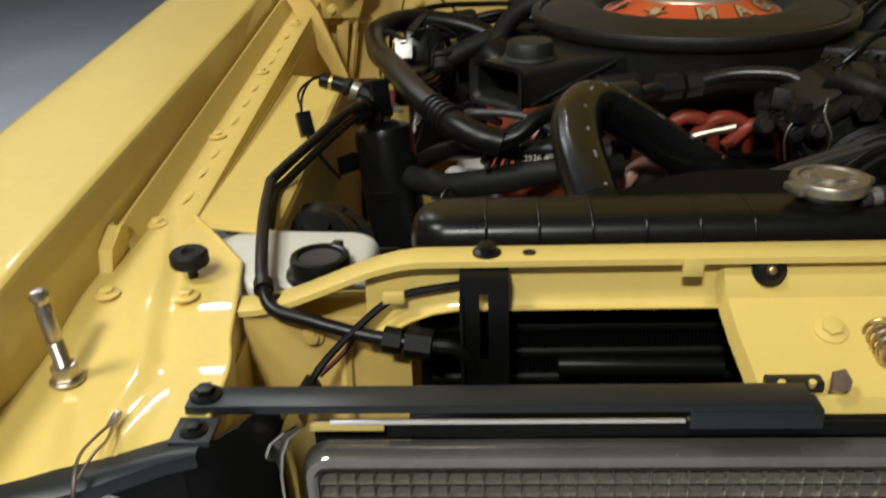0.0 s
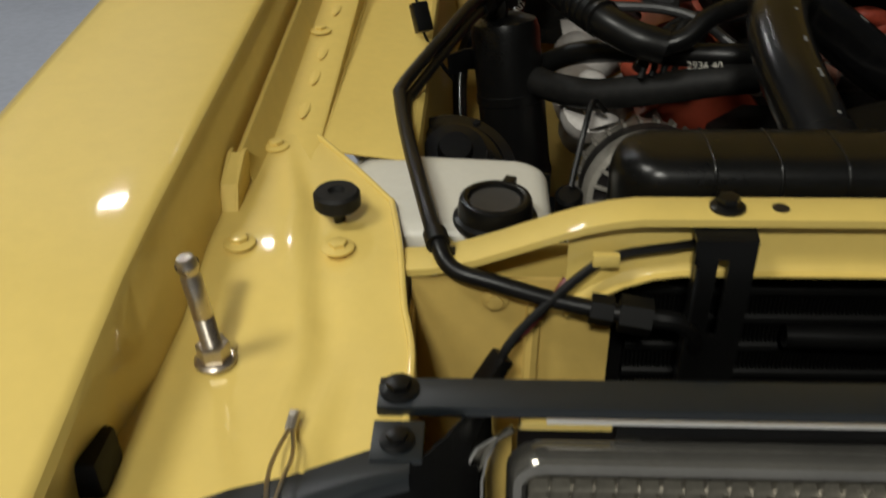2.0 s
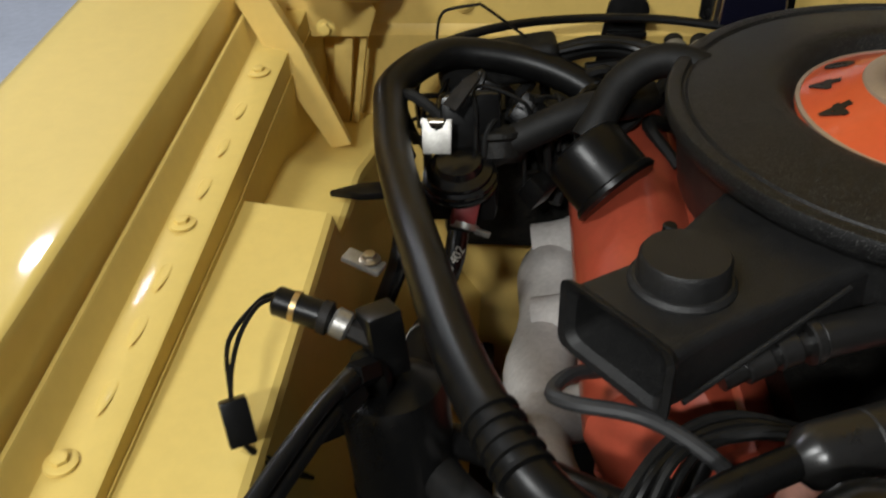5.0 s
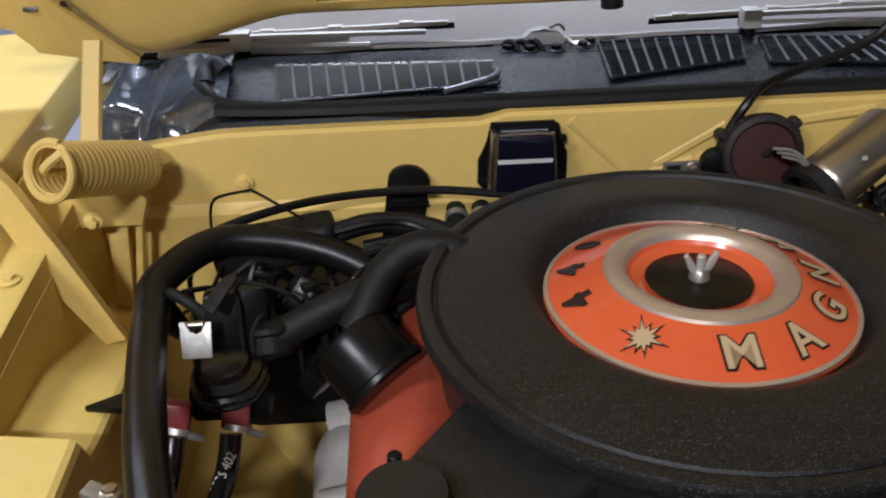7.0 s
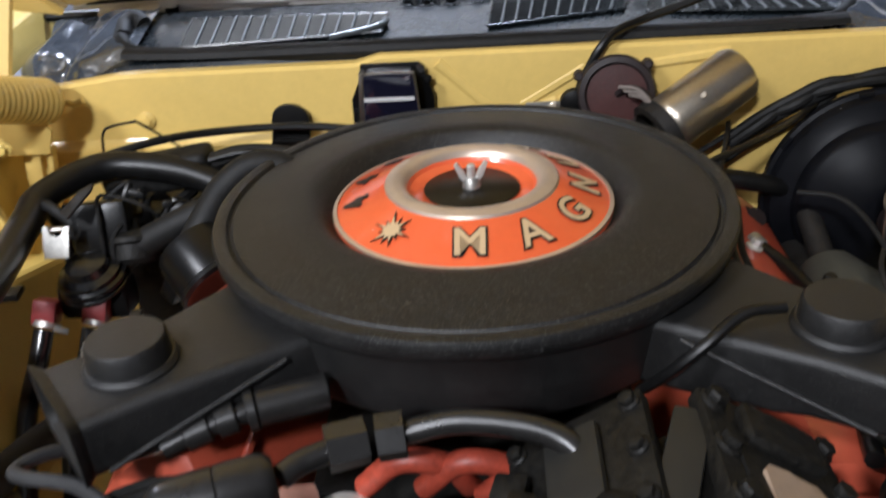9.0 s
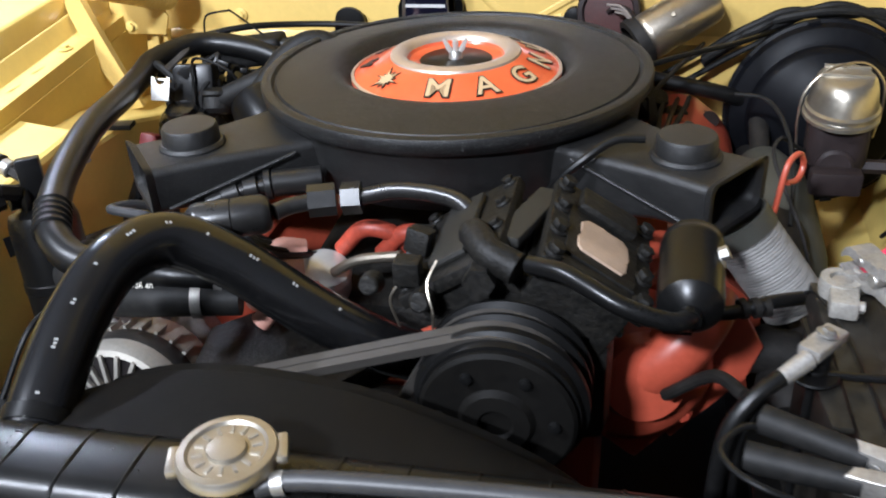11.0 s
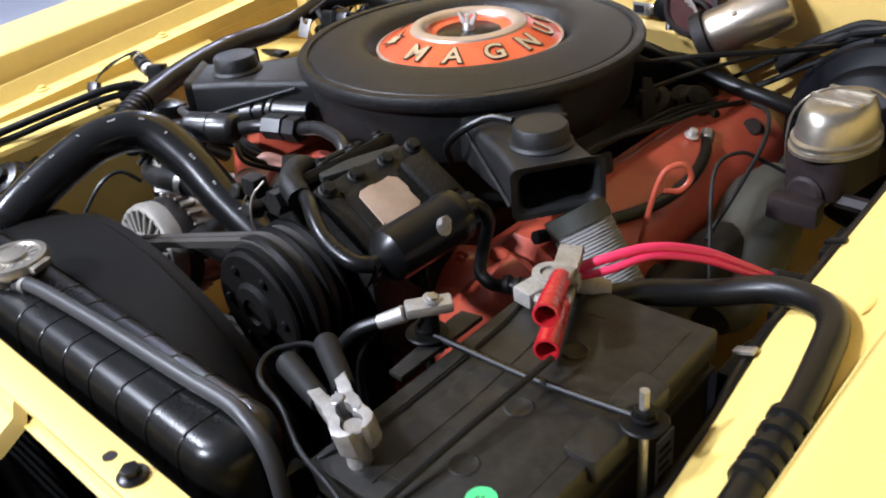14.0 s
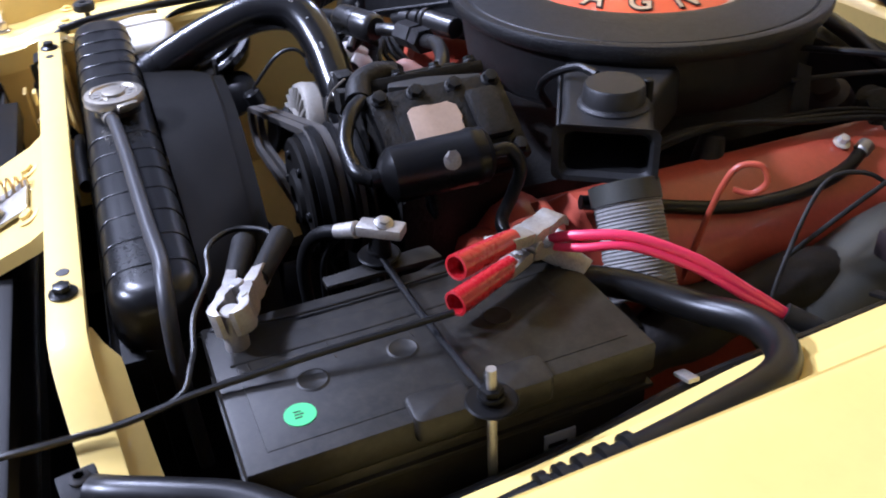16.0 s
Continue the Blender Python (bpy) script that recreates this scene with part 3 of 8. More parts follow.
for f in (same, mir):
    bm = box(B(), (-0.206, 0.641, 0.40), (-0.066, 0.645, 0.838))
    if f is mir:
        bm.transform(Matrix.Translation((2 * CX, 0, 0)) @ Matrix.Diagonal((-1, 1, 1, 1)))
    part("side_yoke", bm, YELLOW_DUSTY, sup)
    bm = B()
    tube(bm, [f((-0.12, 0.642, 0.83)), f((-0.122, 0.639, 0.75)), f((-0.12, 0.64, 0.6))], 0.006, 8)
    part("bead", bm, YELLOW_DUSTY, sup)
    part("bolt", hexbolt(B(), f((-0.148, 0.64, 0.822)), 0.006, 0.006, (0, -1, 0)), YELLOW_DUSTY, sup)
# latch brace, pressed sheet that leans forward
rows = []
for y, z, hw in ((0.636, 0.888, 0.128), (0.628, 0.876, 0.127), (0.624, 0.862, 0.125), (0.6, 0.845, 0.121), (0.57, 0.832, 0.117), (0.545, 0.822, 0.115), (0.54, 0.806, 0.115)):
    rows.append([(CX + hw * u, y + (0.006 if abs(u) > 0.97 else 0), z - (0.012 if abs(u) > 0.97 else 0)) for u in (-1, -0.96, -0.5, -0.46, -0.2, 0, 0.2, 0.46, 0.5, 0.96, 1)])
part("latch_brace", sheet(B(), rows), YELLOW, sup)
for x in (0.264, 0.375):
    part("bolt", hexbolt(B(), (x, 0.6, 0.846), 0.008, 0.007, (0, -0.45, 0.9)), YELLOW, sup)
for x in (0.0, 0.618):
    bm = B()
    lathe(bm, [(0, 0), (0.0115, 0), (0.0115, 0.002), (0.008, 0.004), (0, 0.004)], Matrix.Translation((x, 0.64, 0.897)), 24)
    prism(bm, [(0.0075 * math.cos(k * math.pi / 3), 0.0075 * math.sin(k * math.pi / 3)) for k in range(6)], 0.004, 0.009, Matrix.Translation((x, 0.64, 0.897)), 0.001)
    part("black_bolt", bm, BLACK, sup, "black painted bolt")
# black discs on the bar paint the shade of two holes
for x in (0.034, 0.585):
    part("hole", cyl(B(), (x, 0.64, 0.8945), (x, 0.64, 0.8976), 0.0055, n=18), INK_AND_SHADE, sup, "black disc painted as the shade in a drilled hole")
bm = lathe(B(), [(0, 0.004), (0.008, 0.004), (0.0135, 0.0), (0.0135, -0.004), (0, -0.004)], along((0.222, 0.629, 0.884), (0.222, 0.592, 0.899)), 24)
part("grommet", bm, RUBBER, sup, "black rubber grommet")
part("grommet_pin", lathe(B(), [(0, 0.009), (0.003, 0.008), (0.004, 0.004), (0, 0.004)], along((0.222, 0.629, 0.884), (0.222, 0.592, 0.899)), 14), BRASS, sup)

part("clip_tab", box(B(), (0.152, 0.6185, 0.884), (0.168, 0.6225, 0.9), None, 0.001), YELLOW, sup)

part("closing_flange", box(B(), (-0.19, 0.6685, 0.79), (-0.09, 0.672, 0.849), None, 0.001), YELLOW, sup)

# hood latch on the brace
lat = thing("hood_latch", (CX, 0.56, 0.83), "dull zinc hood latch bolted to the yellow brace", "latch")
part("latch_plate", box(B(), (-0.02, -0.022, 0), (0.05, 0.022, 0.004), pose(CX + 0.005, 0.58, 0.84, 24), 0.0015), ZINC, lat)
part("latch_hook", tube(B(), [(0.345, 0.57, 0.84), (0.35, 0.55, 0.86), (0.343, 0.53, 0.855), (0.335, 0.53, 0.835)], 0.006, 10), ZINC, lat)
part("latch_spring", tube(B(), [(0.30 + 0.012 * math.cos(a * 0.9), 0.56 + a * 0.0012, 0.846 + 0.012 * math.sin(a * 0.9)) for a in range(36)], 0.0016, 6, 3), BRASS, lat)
# solid black block in place of the shade inside the slot
part("slot", box(B(), (0.202, 0.5445, 0.8262), (0.243, 0.5575, 0.8345), None, 0.002), INK_AND_SHADE, lat)
for x in (0.211, 0.233):
    part("slot_tab", cyl(B(), (x, 0.5435, 0.8375), (x, 0.5435, 0.8315), 0.003, 0.0022, 12, 0.0008), YELLOW, lat)
part("catch", prism(B(), [(-0.008, -0.006), (0.006, -0.007), (0.009, 0.0), (0.005, 0.009), (-0.004, 0.008)], 0, 0.005, pose(0.2515, 0.545, 0.835, 60, 0, 10), 0.0015), OLD_RUST, lat, "worn brown catch")

# black cross strap in front of the opening
strap = thing("grille_strap", (0.0, 0.53, 0.84), "long flat black painted steel grille strap", "bracket")
part("strap_bar", box(B(), (-0.217, 0.512, 0.833), (0.225, 0.538, 0.840), None, 0.0015), STRAP, strap)
part("strap_end", box(B(), (0.14, 0.512, 0.818), (0.232, 0.534, 0.8335), None, 0.002), STRAP, strap)
part("bolt", hexbolt(B(), (-0.205, 0.527, 0.84), 0.0075, 0.007), BLACK, strap)

# condenser bracket and condenser
cb = thing("condenser_bracket", (0.0, 0.63, 0.8), "black slotted steel condenser bracket", "bracket")
bm = B()
xs, zs = (-0.022, -0.0065, 0.0005, 0.017), (0.66, 0.81, 0.872, 0.886)
grid = [[bm.verts.new((x, 0.6165, z)) for x in xs] for z in zs]
fold = [bm.verts.new((x, 0.634, 0.8915)) for x in xs]
fs = []
for j in range(3):
    for i in range(3):
        if (i, j) != (1, 1):
            fs.append(bm.faces.new((grid[j][i], grid[j][i + 1], grid[j + 1][i + 1], grid[j + 1][i])))
for i in range(3):
    fs.append(bm.faces.new((grid[3][i], grid[3][i + 1], fold[i + 1], fold[i])))
bmesh.ops.recalc_face_normals(bm, faces=fs)
bmesh.ops.solidify(bm, geom=fs, thickness=0.004)
part("slotted_plate", bm, BLACK, cb)
part("stiffening_fold", box(B(), (-0.0225, 0.608, 0.66), (-0.0195, 0.6135, 0.872), None, 0.001), BLACK, cb)
con = thing("condenser", (CX, 0.66, 0.45), "black finned air conditioning condenser behind the opening", "condenser")
part("core", box(B(), (-0.06, 0.672, 0.45), (0.68, 0.69, 0.86)), BLACK_SATIN, con)
for k in range(9):
    z = 0.84 - 0.026 * k
    part("tube_pass", tube(B(), [(-0.05, 0.667, z), (0.67, 0.667, z)], 0.0055, 10, 2), BLACK_SATIN, con)
bm = B()
for k in range(230):
    x = -0.05 + k * 0.00315
    box(bm, (x, 0.664, 0.60), (x + 0.0007, 0.672, 0.85))
tagged(part("fin_pack", bm, BLACK_SATIN, con), kind="stuff")
part("drier_pipe", tube(B(), [(0.06, 0.65, 0.785), (0.12, 0.648, 0.785), (0.2, 0.65, 0.782)], 0.009, 12), BLACK, con)

# ---- firewall, cowl and screen ----
fw = thing("firewall", (CX, 1.69, 0.5), "yellow painted firewall with pressed beads", "firewall")
rows = []
for k in range(41):
    x = -0.30 + k * 1.22 / 40
    step = 1 if x > 0.175 else 0
    ztop = (0.985 if not step else 0.994) - (0.02 * max(0, (-0.14 - x) / 0.16))
    rows.append([(x, 1.712, ztop), (x, 1.697, ztop), (x, 1.692, ztop - 0.004), (x, 1.69, ztop - 0.03), (x, 1.69, 0.9), (x, 1.685, 0.893), (x, 1.68, 0.889), (x, 1.68, 0.80), (x, 1.66, 0.6), (x, 1.6, 0.35)])
part("bulkhead", sheet(B(), rows), YELLOW_DUSTY, fw)
for p0, p1, r in (((0.366, 1.697, 0.922), (0.445, 1.697, 0.968), 0.0095), ((0.35, 1.697, 0.908), (0.41, 1.694, 0.925), 0.009), ((0.5, 1.698, 0.965), (0.62, 1.698, 0.978), 0.0105)):
    part("pressed_rib", tube(B(), [p0, tuple((u + v) / 2 for u, v in zip(p0, p1)), p1], r, 10), YELLOW_DUSTY, fw)
part("pressed_rib", tube(B(), [(0.262, 1.699, 0.982), (0.3, 1.699, 0.945), (0.345, 1.699, 0.902)], 0.0115, 12), YELLOW_DUSTY, fw)
for x in (-0.12, 0.42, 0.6):
    part("bolt", hexbolt(B(), (x, 1.689, 0.925), 0.007, 0.006, (0, -1, 0)), YELLOW_DUSTY, fw)

cw = thing("cowl", (CX, 1.8, 0.99), "blue-black painted cowl panel with air grilles", "cowl")
rows = []
for k in range(49):
    x = -0.33 + k * 1.28 / 48
    edge = max(0.0, (abs(x - CX) - 0.46) / 0.18)
    dz = -0.06 * min(1, edge)
    rows.append([(x, 1.714, 0.984 + dz), (x, 1.716, 0.99 + dz), (x, 1.73, 0.993 + dz), (x, 1.76, 0.996 + dz), (x, 1.84, 1.006 + dz), (x, 1.895, 1.012 + dz * 0.6), (x, 1.93, 0.998), (x, 2.02, 1.0)])
part("cowl_sheet", sheet(B(), rows), COWL, cw)
for f in (same, mir):
    cor = [[(-0.142, 1.716, 0.988), (-0.142, 1.76, 1.0), (-0.145, 1.82, 1.012), (-0.15, 1.9, 1.02)],
           [(-0.178, 1.714, 0.978), (-0.182, 1.745, 1.003), (-0.186, 1.81, 1.012), (-0.19, 1.9, 1.016)],
           [(-0.215, 1.712, 0.96), (-0.212, 1.742, 0.99), (-0.222, 1.8, 1.002), (-0.225, 1.9, 1.018)],
           [(-0.243, 1.712, 0.944), (-0.246, 1.735, 0.962), (-0.25, 1.79, 0.985), (-0.26, 1.9, 1.0)],
           [(-0.262, 1.715, 0.932), (-0.275, 1.74, 0.958), (-0.29, 1.79, 0.992), (-0.3, 1.9, 1.005)],
           [(-0.29, 1.73, 0.92), (-0.31, 1.75, 0.94), (-0.33, 1.8, 0.97), (-0.34, 1.9, 0.98)]]
    rr = random.Random(11)
    fine = []
    for i in range((len(cor) - 1) * 2 + 1):
        row = []
        for k in range(7):
            a, b = min(i // 2, len(cor) - 2), min(k // 2, 2)
            u, v = i / 2 - a, k / 2 - b
            p0 = Vector(cor[a][b]).lerp(Vector(cor[a][b + 1]), v)
            p1 = Vector(cor[a + 1][b]).lerp(Vector(cor[a + 1][b + 1]), v)
            w = 0.0 if k == 0 or i == 0 else 0.0036
            row.append(p0.lerp(p1, u) + Vector((rr.uniform(-w, w), rr.uniform(-w, w), rr.uniform(-w, 1.2 * w))))
        fine.append(row)
    fine = [spline(row, 4) for row in fine]
    fine = [list(col) for col in zip(*[spline(col, 4) for col in zip(*fine)])]
    part("pressed_corner", sheet(B(), [[f(q) for q in row] for row in fine], 0.001), COWL_GLOSS, cw, "glossy creased blue-black film", 50)
sw = thing("cowl_seal", (CX, 1.73, 1.0), "black rubber hood seal along the cowl edge", "seal")
part("seal_strip", tube(B(), [(-0.15, 1.835, 1.006), (-0.175, 1.825, 1.01), (-0.172, 1.79, 1.002), (-0.14, 1.755, 0.994), (-0.05, 1.735, 0.993), (0.1, 1.722, 0.994), (CX, 1.718, 0.995), (0.52, 1.722, 0.994), (0.67, 1.735, 0.993), (0.76, 1.755, 0.994), (0.79, 1.79, 1.002), (0.79, 1.825, 1.01)], 0.0115, 12), RUBBER_MATT, sw)
rows = []
for k in range(41):
    x = -0.15 + k * 0.92 / 40
    e = max(0.0, (abs(x - CX) - 0.3) / 0.16)
    bend = 0.014 * e * e
    rows.append([(x, 1.708 + bend, 0.9965), (x, 1.711 + bend, 1.0035), (x, 1.72 + bend, 1.006), (x, 1.733 + bend, 1.005), (x, 1.742 + bend, 1.001), (x, 1.746 + bend, 0.9965)])
part("seal_lip", sheet(B(), rows, 0.002), RUBBER_MATT, sw)
for f in (same, mir):
    part("end_curl", tube(B(), [f((-0.172, 1.8, 1.006)), f((-0.176, 1.826, 1.016)), f((-0.165, 1.838, 1.022)), f((-0.152, 1.83, 1.014))], 0.012, 12), RUBBER_MATT, sw)


def cowl_grille(poly_l, poly_r, nrib, nslat, label):
    """Frame, cross ribs and thin slats between a left and a right edge (front, back)."""
    th = thing("cowl_grille", poly_l[0], label, "grille", "cowl grilles")
    (lf, lb), (rf, rb) = [tuple(map(Vector, q)) for q in (poly_l, poly_r)]
    up = Vector((0, 0, 0.004))
    bm = B()
    for a, b in ((lf, rf), (lb, rb), (lf, lb), (rf, rb)):
        tube(bm, [a + up * 0.7, b + up * 0.7], 0.0022, 8, 1)
    part("frame", bm, COWL, th)
    # no duct is modelled: a black sheet paints the shade between the slats
    part("duct_shade_sheet", panel(B(), [lf + up * 0.25, rf + up * 0.25, rb + up * 0.25, lb + up * 0.25], 0.001), DUCT_SHADE, th)
    for k in range(1, nrib):
        u = k / nrib
        part("rib", tube(B(), [lf.lerp(rf, u) + up * 1.1, lb.lerp(rb, u) + up * 1.1], 0.0019, 6, 1), COWL_RIB, th)
    for k in range(1, nslat):
        u = k / nslat
        part("slat", tube(B(), [lf.lerp(lb, u) + up * 0.8, rf.lerp(rb, u) + up * 0.8], 0.0009, 5, 1), COWL_SLAT, th)
    return th


cowl_grille(((-0.078, 1.746, 0.999), (-0.092, 1.858, 1.008)), ((0.186, 1.772, 1.0), (0.188, 1.842, 1.006)), 13, 17, "blue-black slatted cowl air grille beside the nozzle")
cowl_grille(((0.326, 1.772, 1.0), (0.334, 1.892, 1.01)), ((0.506, 1.812, 1.003), (0.526, 1.89, 1.01)), 10, 15, "blue-black slatted cowl air grille under the wiper")
cowl_grille(((0.535, 1.80, 1.002), (0.55, 1.885, 1.009)), ((0.77, 1.77, 1.0), (0.75, 1.86, 1.007)), 11, 13, "blue-black slatted cowl air grille at the end")
part("grille_rim", tube(B(), [(0.12, 1.752, 1.004), (0.155, 1.768, 1.006), (0.18, 1.782, 1.008), (0.19, 1.8, 1.009), (0.186, 1.815, 1.008)], 0.004, 8), COWL_RIB, cw, "raised blue-grey rim")
noz = thing("washer_nozzle", (0.258, 1.9, 1.01), "clear plastic washer nozzle on a black recess", "nozzle")
part("recess", box(B(), (0.195, 1.862, 1.002), (0.335, 1.918, 1.009), None, 0.003), BLACK_SATIN, noz)
part("nozzle_body", prism(B(), [(0.234, 0.0), (0.288, 0.0), (0.292, 0.012), (0.282, 0.022), (0.262, 0.027), (0.244, 0.024), (0.235, 0.016)], -0.018, 0.0, pose(0, 1.897, 1.006, 90), 0.004), CLEAR_PLASTIC, noz, "clear grey plastic body")
part("clip_arm", tube(B(), [(0.292, 1.9, 1.02), (0.302, 1.896, 1.012), (0.318, 1.892, 1.012), (0.322, 1.888, 1.004)], 0.003, 8), PALE, noz)
for x in (0.206, 0.222, 0.238):
    part("hose_loop", tube(B(), [(x, 1.905, 1.005), (x + 0.006, 1.893, 1.018), (x + 0.014, 1.885, 1.016), (x + 0.02, 1.872, 1.006)], 0.0045, 8), RUBBER, noz)
part("nozzle_jet", tube(B(), [(0.268, 1.905, 1.03), (0.282, 1.903, 1.036), (0.29, 1.901, 1.028)], 0.0018, 6), ZINC, noz)
for x, y in ((0.212, 1.885), (0.24, 1.878), (0.275, 1.876), (0.312, 1.885), (0.325, 1.9)):
    part("nut", hexbolt(B(), (x, y, 1.009), 0.0075, 0.008), BLACK_SATIN, noz)
ws = thing("windshield", (CX, 2.1, 1.0), "raked windshield glass behind a grey cover", "windshield")
part("glass", panel(B(), [(-0.5, 1.985, 1.012), (1.12, 1.985, 1.012), (1.0, 2.6, 1.5), (-0.38, 2.6, 1.5)], 0.005), GLASS, ws)
part("rubber_seal", tube(B(), [(-0.5, 1.96, 1.0), (0.31, 1.96, 1.004), (1.12, 1.96, 1.0)], 0.008, 8), RUBBER, ws)
rows = []
for k in range(81):
    x = -0.26 + k * 1.24 / 80
    row = []
    for s in range(15):
        u = s / 14
        y, z = 1.932 + 0.6 * u, 1.008 + 0.462 * u
        w = 0.008 * math.sin(14 * u + 2.2 * x + 1.3 * math.sin(5 * x)) * (0.3 + u) + 0.002 * math.sin(40 * u - 6 * x) + 0.0016 * math.sin(31 * x + 9 * u)
        row.append((x, y - 0.6 * w, z + 0.8 * w))
    rows.append(row)
wc = thing("windshield_cover", (CX, 1.96, 1.01), "wrinkled grey fabric cover over the windshield", "cover")
part("fabric", sheet(B(), rows), GREY_COVER, wc)
part("lower_hem", tube(B(), [row[0] for row in rows[::4]], 0.004, 8, 2), GREY_COVER, wc)
for s in (3, 6, 9):
    part("seam", tube(B(), [(row[s][0], row[s][1] - 0.001, row[s][2] + 0.001) for row in rows[::4]], 0.0014, 6, 3), GREY_COVER, wc)


def flat_bar(a, c, w, h):
    """A flat bar from a to c, w wide and h high."""
    a, c = Vector(a), Vector(c)
    d = (c - a).normalized()
    side = d.cross(Vector((0, 0, 1))).normalized()
    m = Matrix((d, -side, d.cross(-side) * 1.0)).transposed().to_4x4()
    m.translation = a
    return box(B(), (0, -w / 2, -h / 2), ((c - a).length, w / 2, h / 2), m, min(w, h) * 0.3)


def wiper(pivot, tip, label):
    """Arm joint, flat arm, blade carrier with claws and rubber."""
    th = thing("wiper", pivot, label, "wiper", "windshield wipers")
    p, t = Vector(pivot), Vector(tip)
    d = (t - p).normalized()
    up = Vector((0, 0, 1))
    part("joint", box(B(), (-0.013, -0.012, -0.014), (0.013, 0.012, 0.012), Matrix.Translation(p), 0.004), WIPER, th)
    part("pivot", cyl(B(), p - Vector((0, -0.004, 0.03)), p + Vector((0, 0.004, -0.01)), 0.01, n=16), BLACK_SATIN, th)
    part("arm", flat_bar(p + up * 0.004, t - d * 0.03 - up * 0.004, 0.011, 0.006), WIPER, th)
    part("arm_rib", flat_bar(p + Vector((0, -0.006, -0.006)), p.lerp(t, 0.62) + Vector((0, -0.012, -0.012)), 0.006, 0.005), WIPER, th)
    part("blade_carrier", flat_bar(p - d * 0.13 + Vector((0, 0.016, 0.003)), t + Vector((0, 0.014, 0.003)), 0.008, 0.006), WIPER, th)
    part("rubber_blade", flat_bar(p - d * 0.135 + Vector((0, 0.022, -0.003)), t + d * 0.01 + Vector((0, 0.02, -0.003)), 0.004, 0.008), RUBBER, th)
    for u in (-0.3, 0.12, 0.45, 0.8):
        q = p.lerp(t, u) + Vector((0, 0.016, 0.004))
        part("claw", box(B(), (-0.01, -0.006, -0.004), (0.01, 0.006, 0.004), Matrix.Translation(q), 0.0015), WIPER, th)
    return th


wiper((-0.142, 1.917, 1.03), (0.135, 1.92, 1.034), "satin metal windshield wiper resting on the cowl")
wiper((0.542, 1.906, 1.034), (0.86, 1.93, 1.036), "satin metal windshield wiper above the air grille")
part("lower_trim", flat_bar((-0.3, 1.945, 1.018), (0.0, 1.947, 1.02), 0.014, 0.01), WIPER, ws, "satin trim strip")
solo("washer_hose", tube(B(), [(0.442, 1.66, 0.9), (0.436, 1.677, 0.94), (0.448, 1.681, 0.97), (0.462, 1.683, 0.994), (0.482, 1.695, 1.01), (0.52, 1.716, 1.018), (0.587, 1.72, 1.04), (0.625, 1.72, 1.062), (0.638, 1.72, 1.09), (0.642, 1.72, 1.12), (0.645, 1.72, 1.2)], 0.0055, 10), RUBBER, "black rubber washer hose rising to the open hood", "hose")

# open hood above the cowl
hd = thing("hood", (CX, 1.78, 1.12), "open yellow hood seen from its underside", "hood")
ux, uz = -math.cos(radians(66)), math.sin(radians(66))


def hoodpt(x, s, d=0.0):
    return (x, 1.785 + ux * s + uz * d, 1.092 + uz * s - ux * d)


part("outer_skin", panel(B(), [hoodpt(-0.30, 0.02, 0.045), hoodpt(0.92, 0.02, 0.045), hoodpt(1.03, 0.2, 0.045), hoodpt(1.0, 1.3, 0.045), hoodpt(-0.38, 1.3, 0.045), hoodpt(-0.41, 0.2, 0.045)], 0.004), YELLOW, hd)


def hood_edge(x):
    """How far the rear edge falls towards the corners."""
    u = min(1.0, max(0.0, (abs(x - CX) - 0.36) / 0.19))
    return (-0.05 if x < CX else 0.07) * u * u * (3 - 2 * u)


xs = [-0.46 + 1.54 * k / 67 for k in range(68)]
prof = [(0.0, 0.03), (0.002, 0.006), (0.008, 0.001), (0.02, 0.0), (0.04, 0.001), (0.075, 0.004), (0.105, 0.006), (0.13, 0.0), (0.2, -0.006), (0.28, 0.004), (0.34, 0.03)]
g = []
bm = B()
for x in xs:
    far = max(0.0, abs(x - CX) - 0.55)
    lift = 0.3 * far
    roll = 0.012 * math.exp(-((abs(x - CX) - 0.42) / 0.05) ** 2)
    g.append([bm.verts.new(hoodpt(x, s + hood_edge(x) * max(0.0, 1 - s / 0.2) + lift, d - roll * math.exp(-((s - 0.06) / 0.05) ** 2))) for s, d in prof])
for i in range(67):
    for k in range(len(prof) - 1):
        slot = abs((xs[i] + xs[i + 1]) / 2 - CX) < 0.335 and k in (3, 4, 5)
        if not slot:
            bm.faces.new((g[i][k], g[i + 1][k], g[i + 1][k + 1], g[i][k + 1]))
fs = bm.faces[:]
bmesh.ops.recalc_face_normals(bm, faces=fs)
bmesh.ops.solidify(bm, geom=fs, thickness=0.002)
part("inner_pan", bm, YELLOW_DUSTY, hd)
# back, floor and ends of the slots: shade painted in as brown
part("slot_back", panel(B(), [hoodpt(-0.07, 0.004, 0.036), hoodpt(0.69, 0.004, 0.036), hoodpt(0.69, 0.17, 0.036), hoodpt(-0.07, 0.17, 0.036)], 0.002), HOOD_SHADE, hd, "yellow recess with shade put in its brown colour")
part("slot_floor", panel(B(), [hoodpt(-0.06, 0.017, 0.003), hoodpt(0.68, 0.017, 0.003), hoodpt(0.68, 0.002, 0.042), hoodpt(-0.06, 0.002, 0.042)], 0.002), HOOD_SHADE, hd, "yellow ledge with shade put in its brown colour")
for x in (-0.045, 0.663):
    part("slot_end", panel(B(), [hoodpt(x, 0.01, 0.004), hoodpt(x, 0.14, 0.004), hoodpt(x + 0.006, 0.14, 0.038), hoodpt(x + 0.006, 0.003, 0.04)], 0.002), HOOD_SHADE, hd)
bm = B()
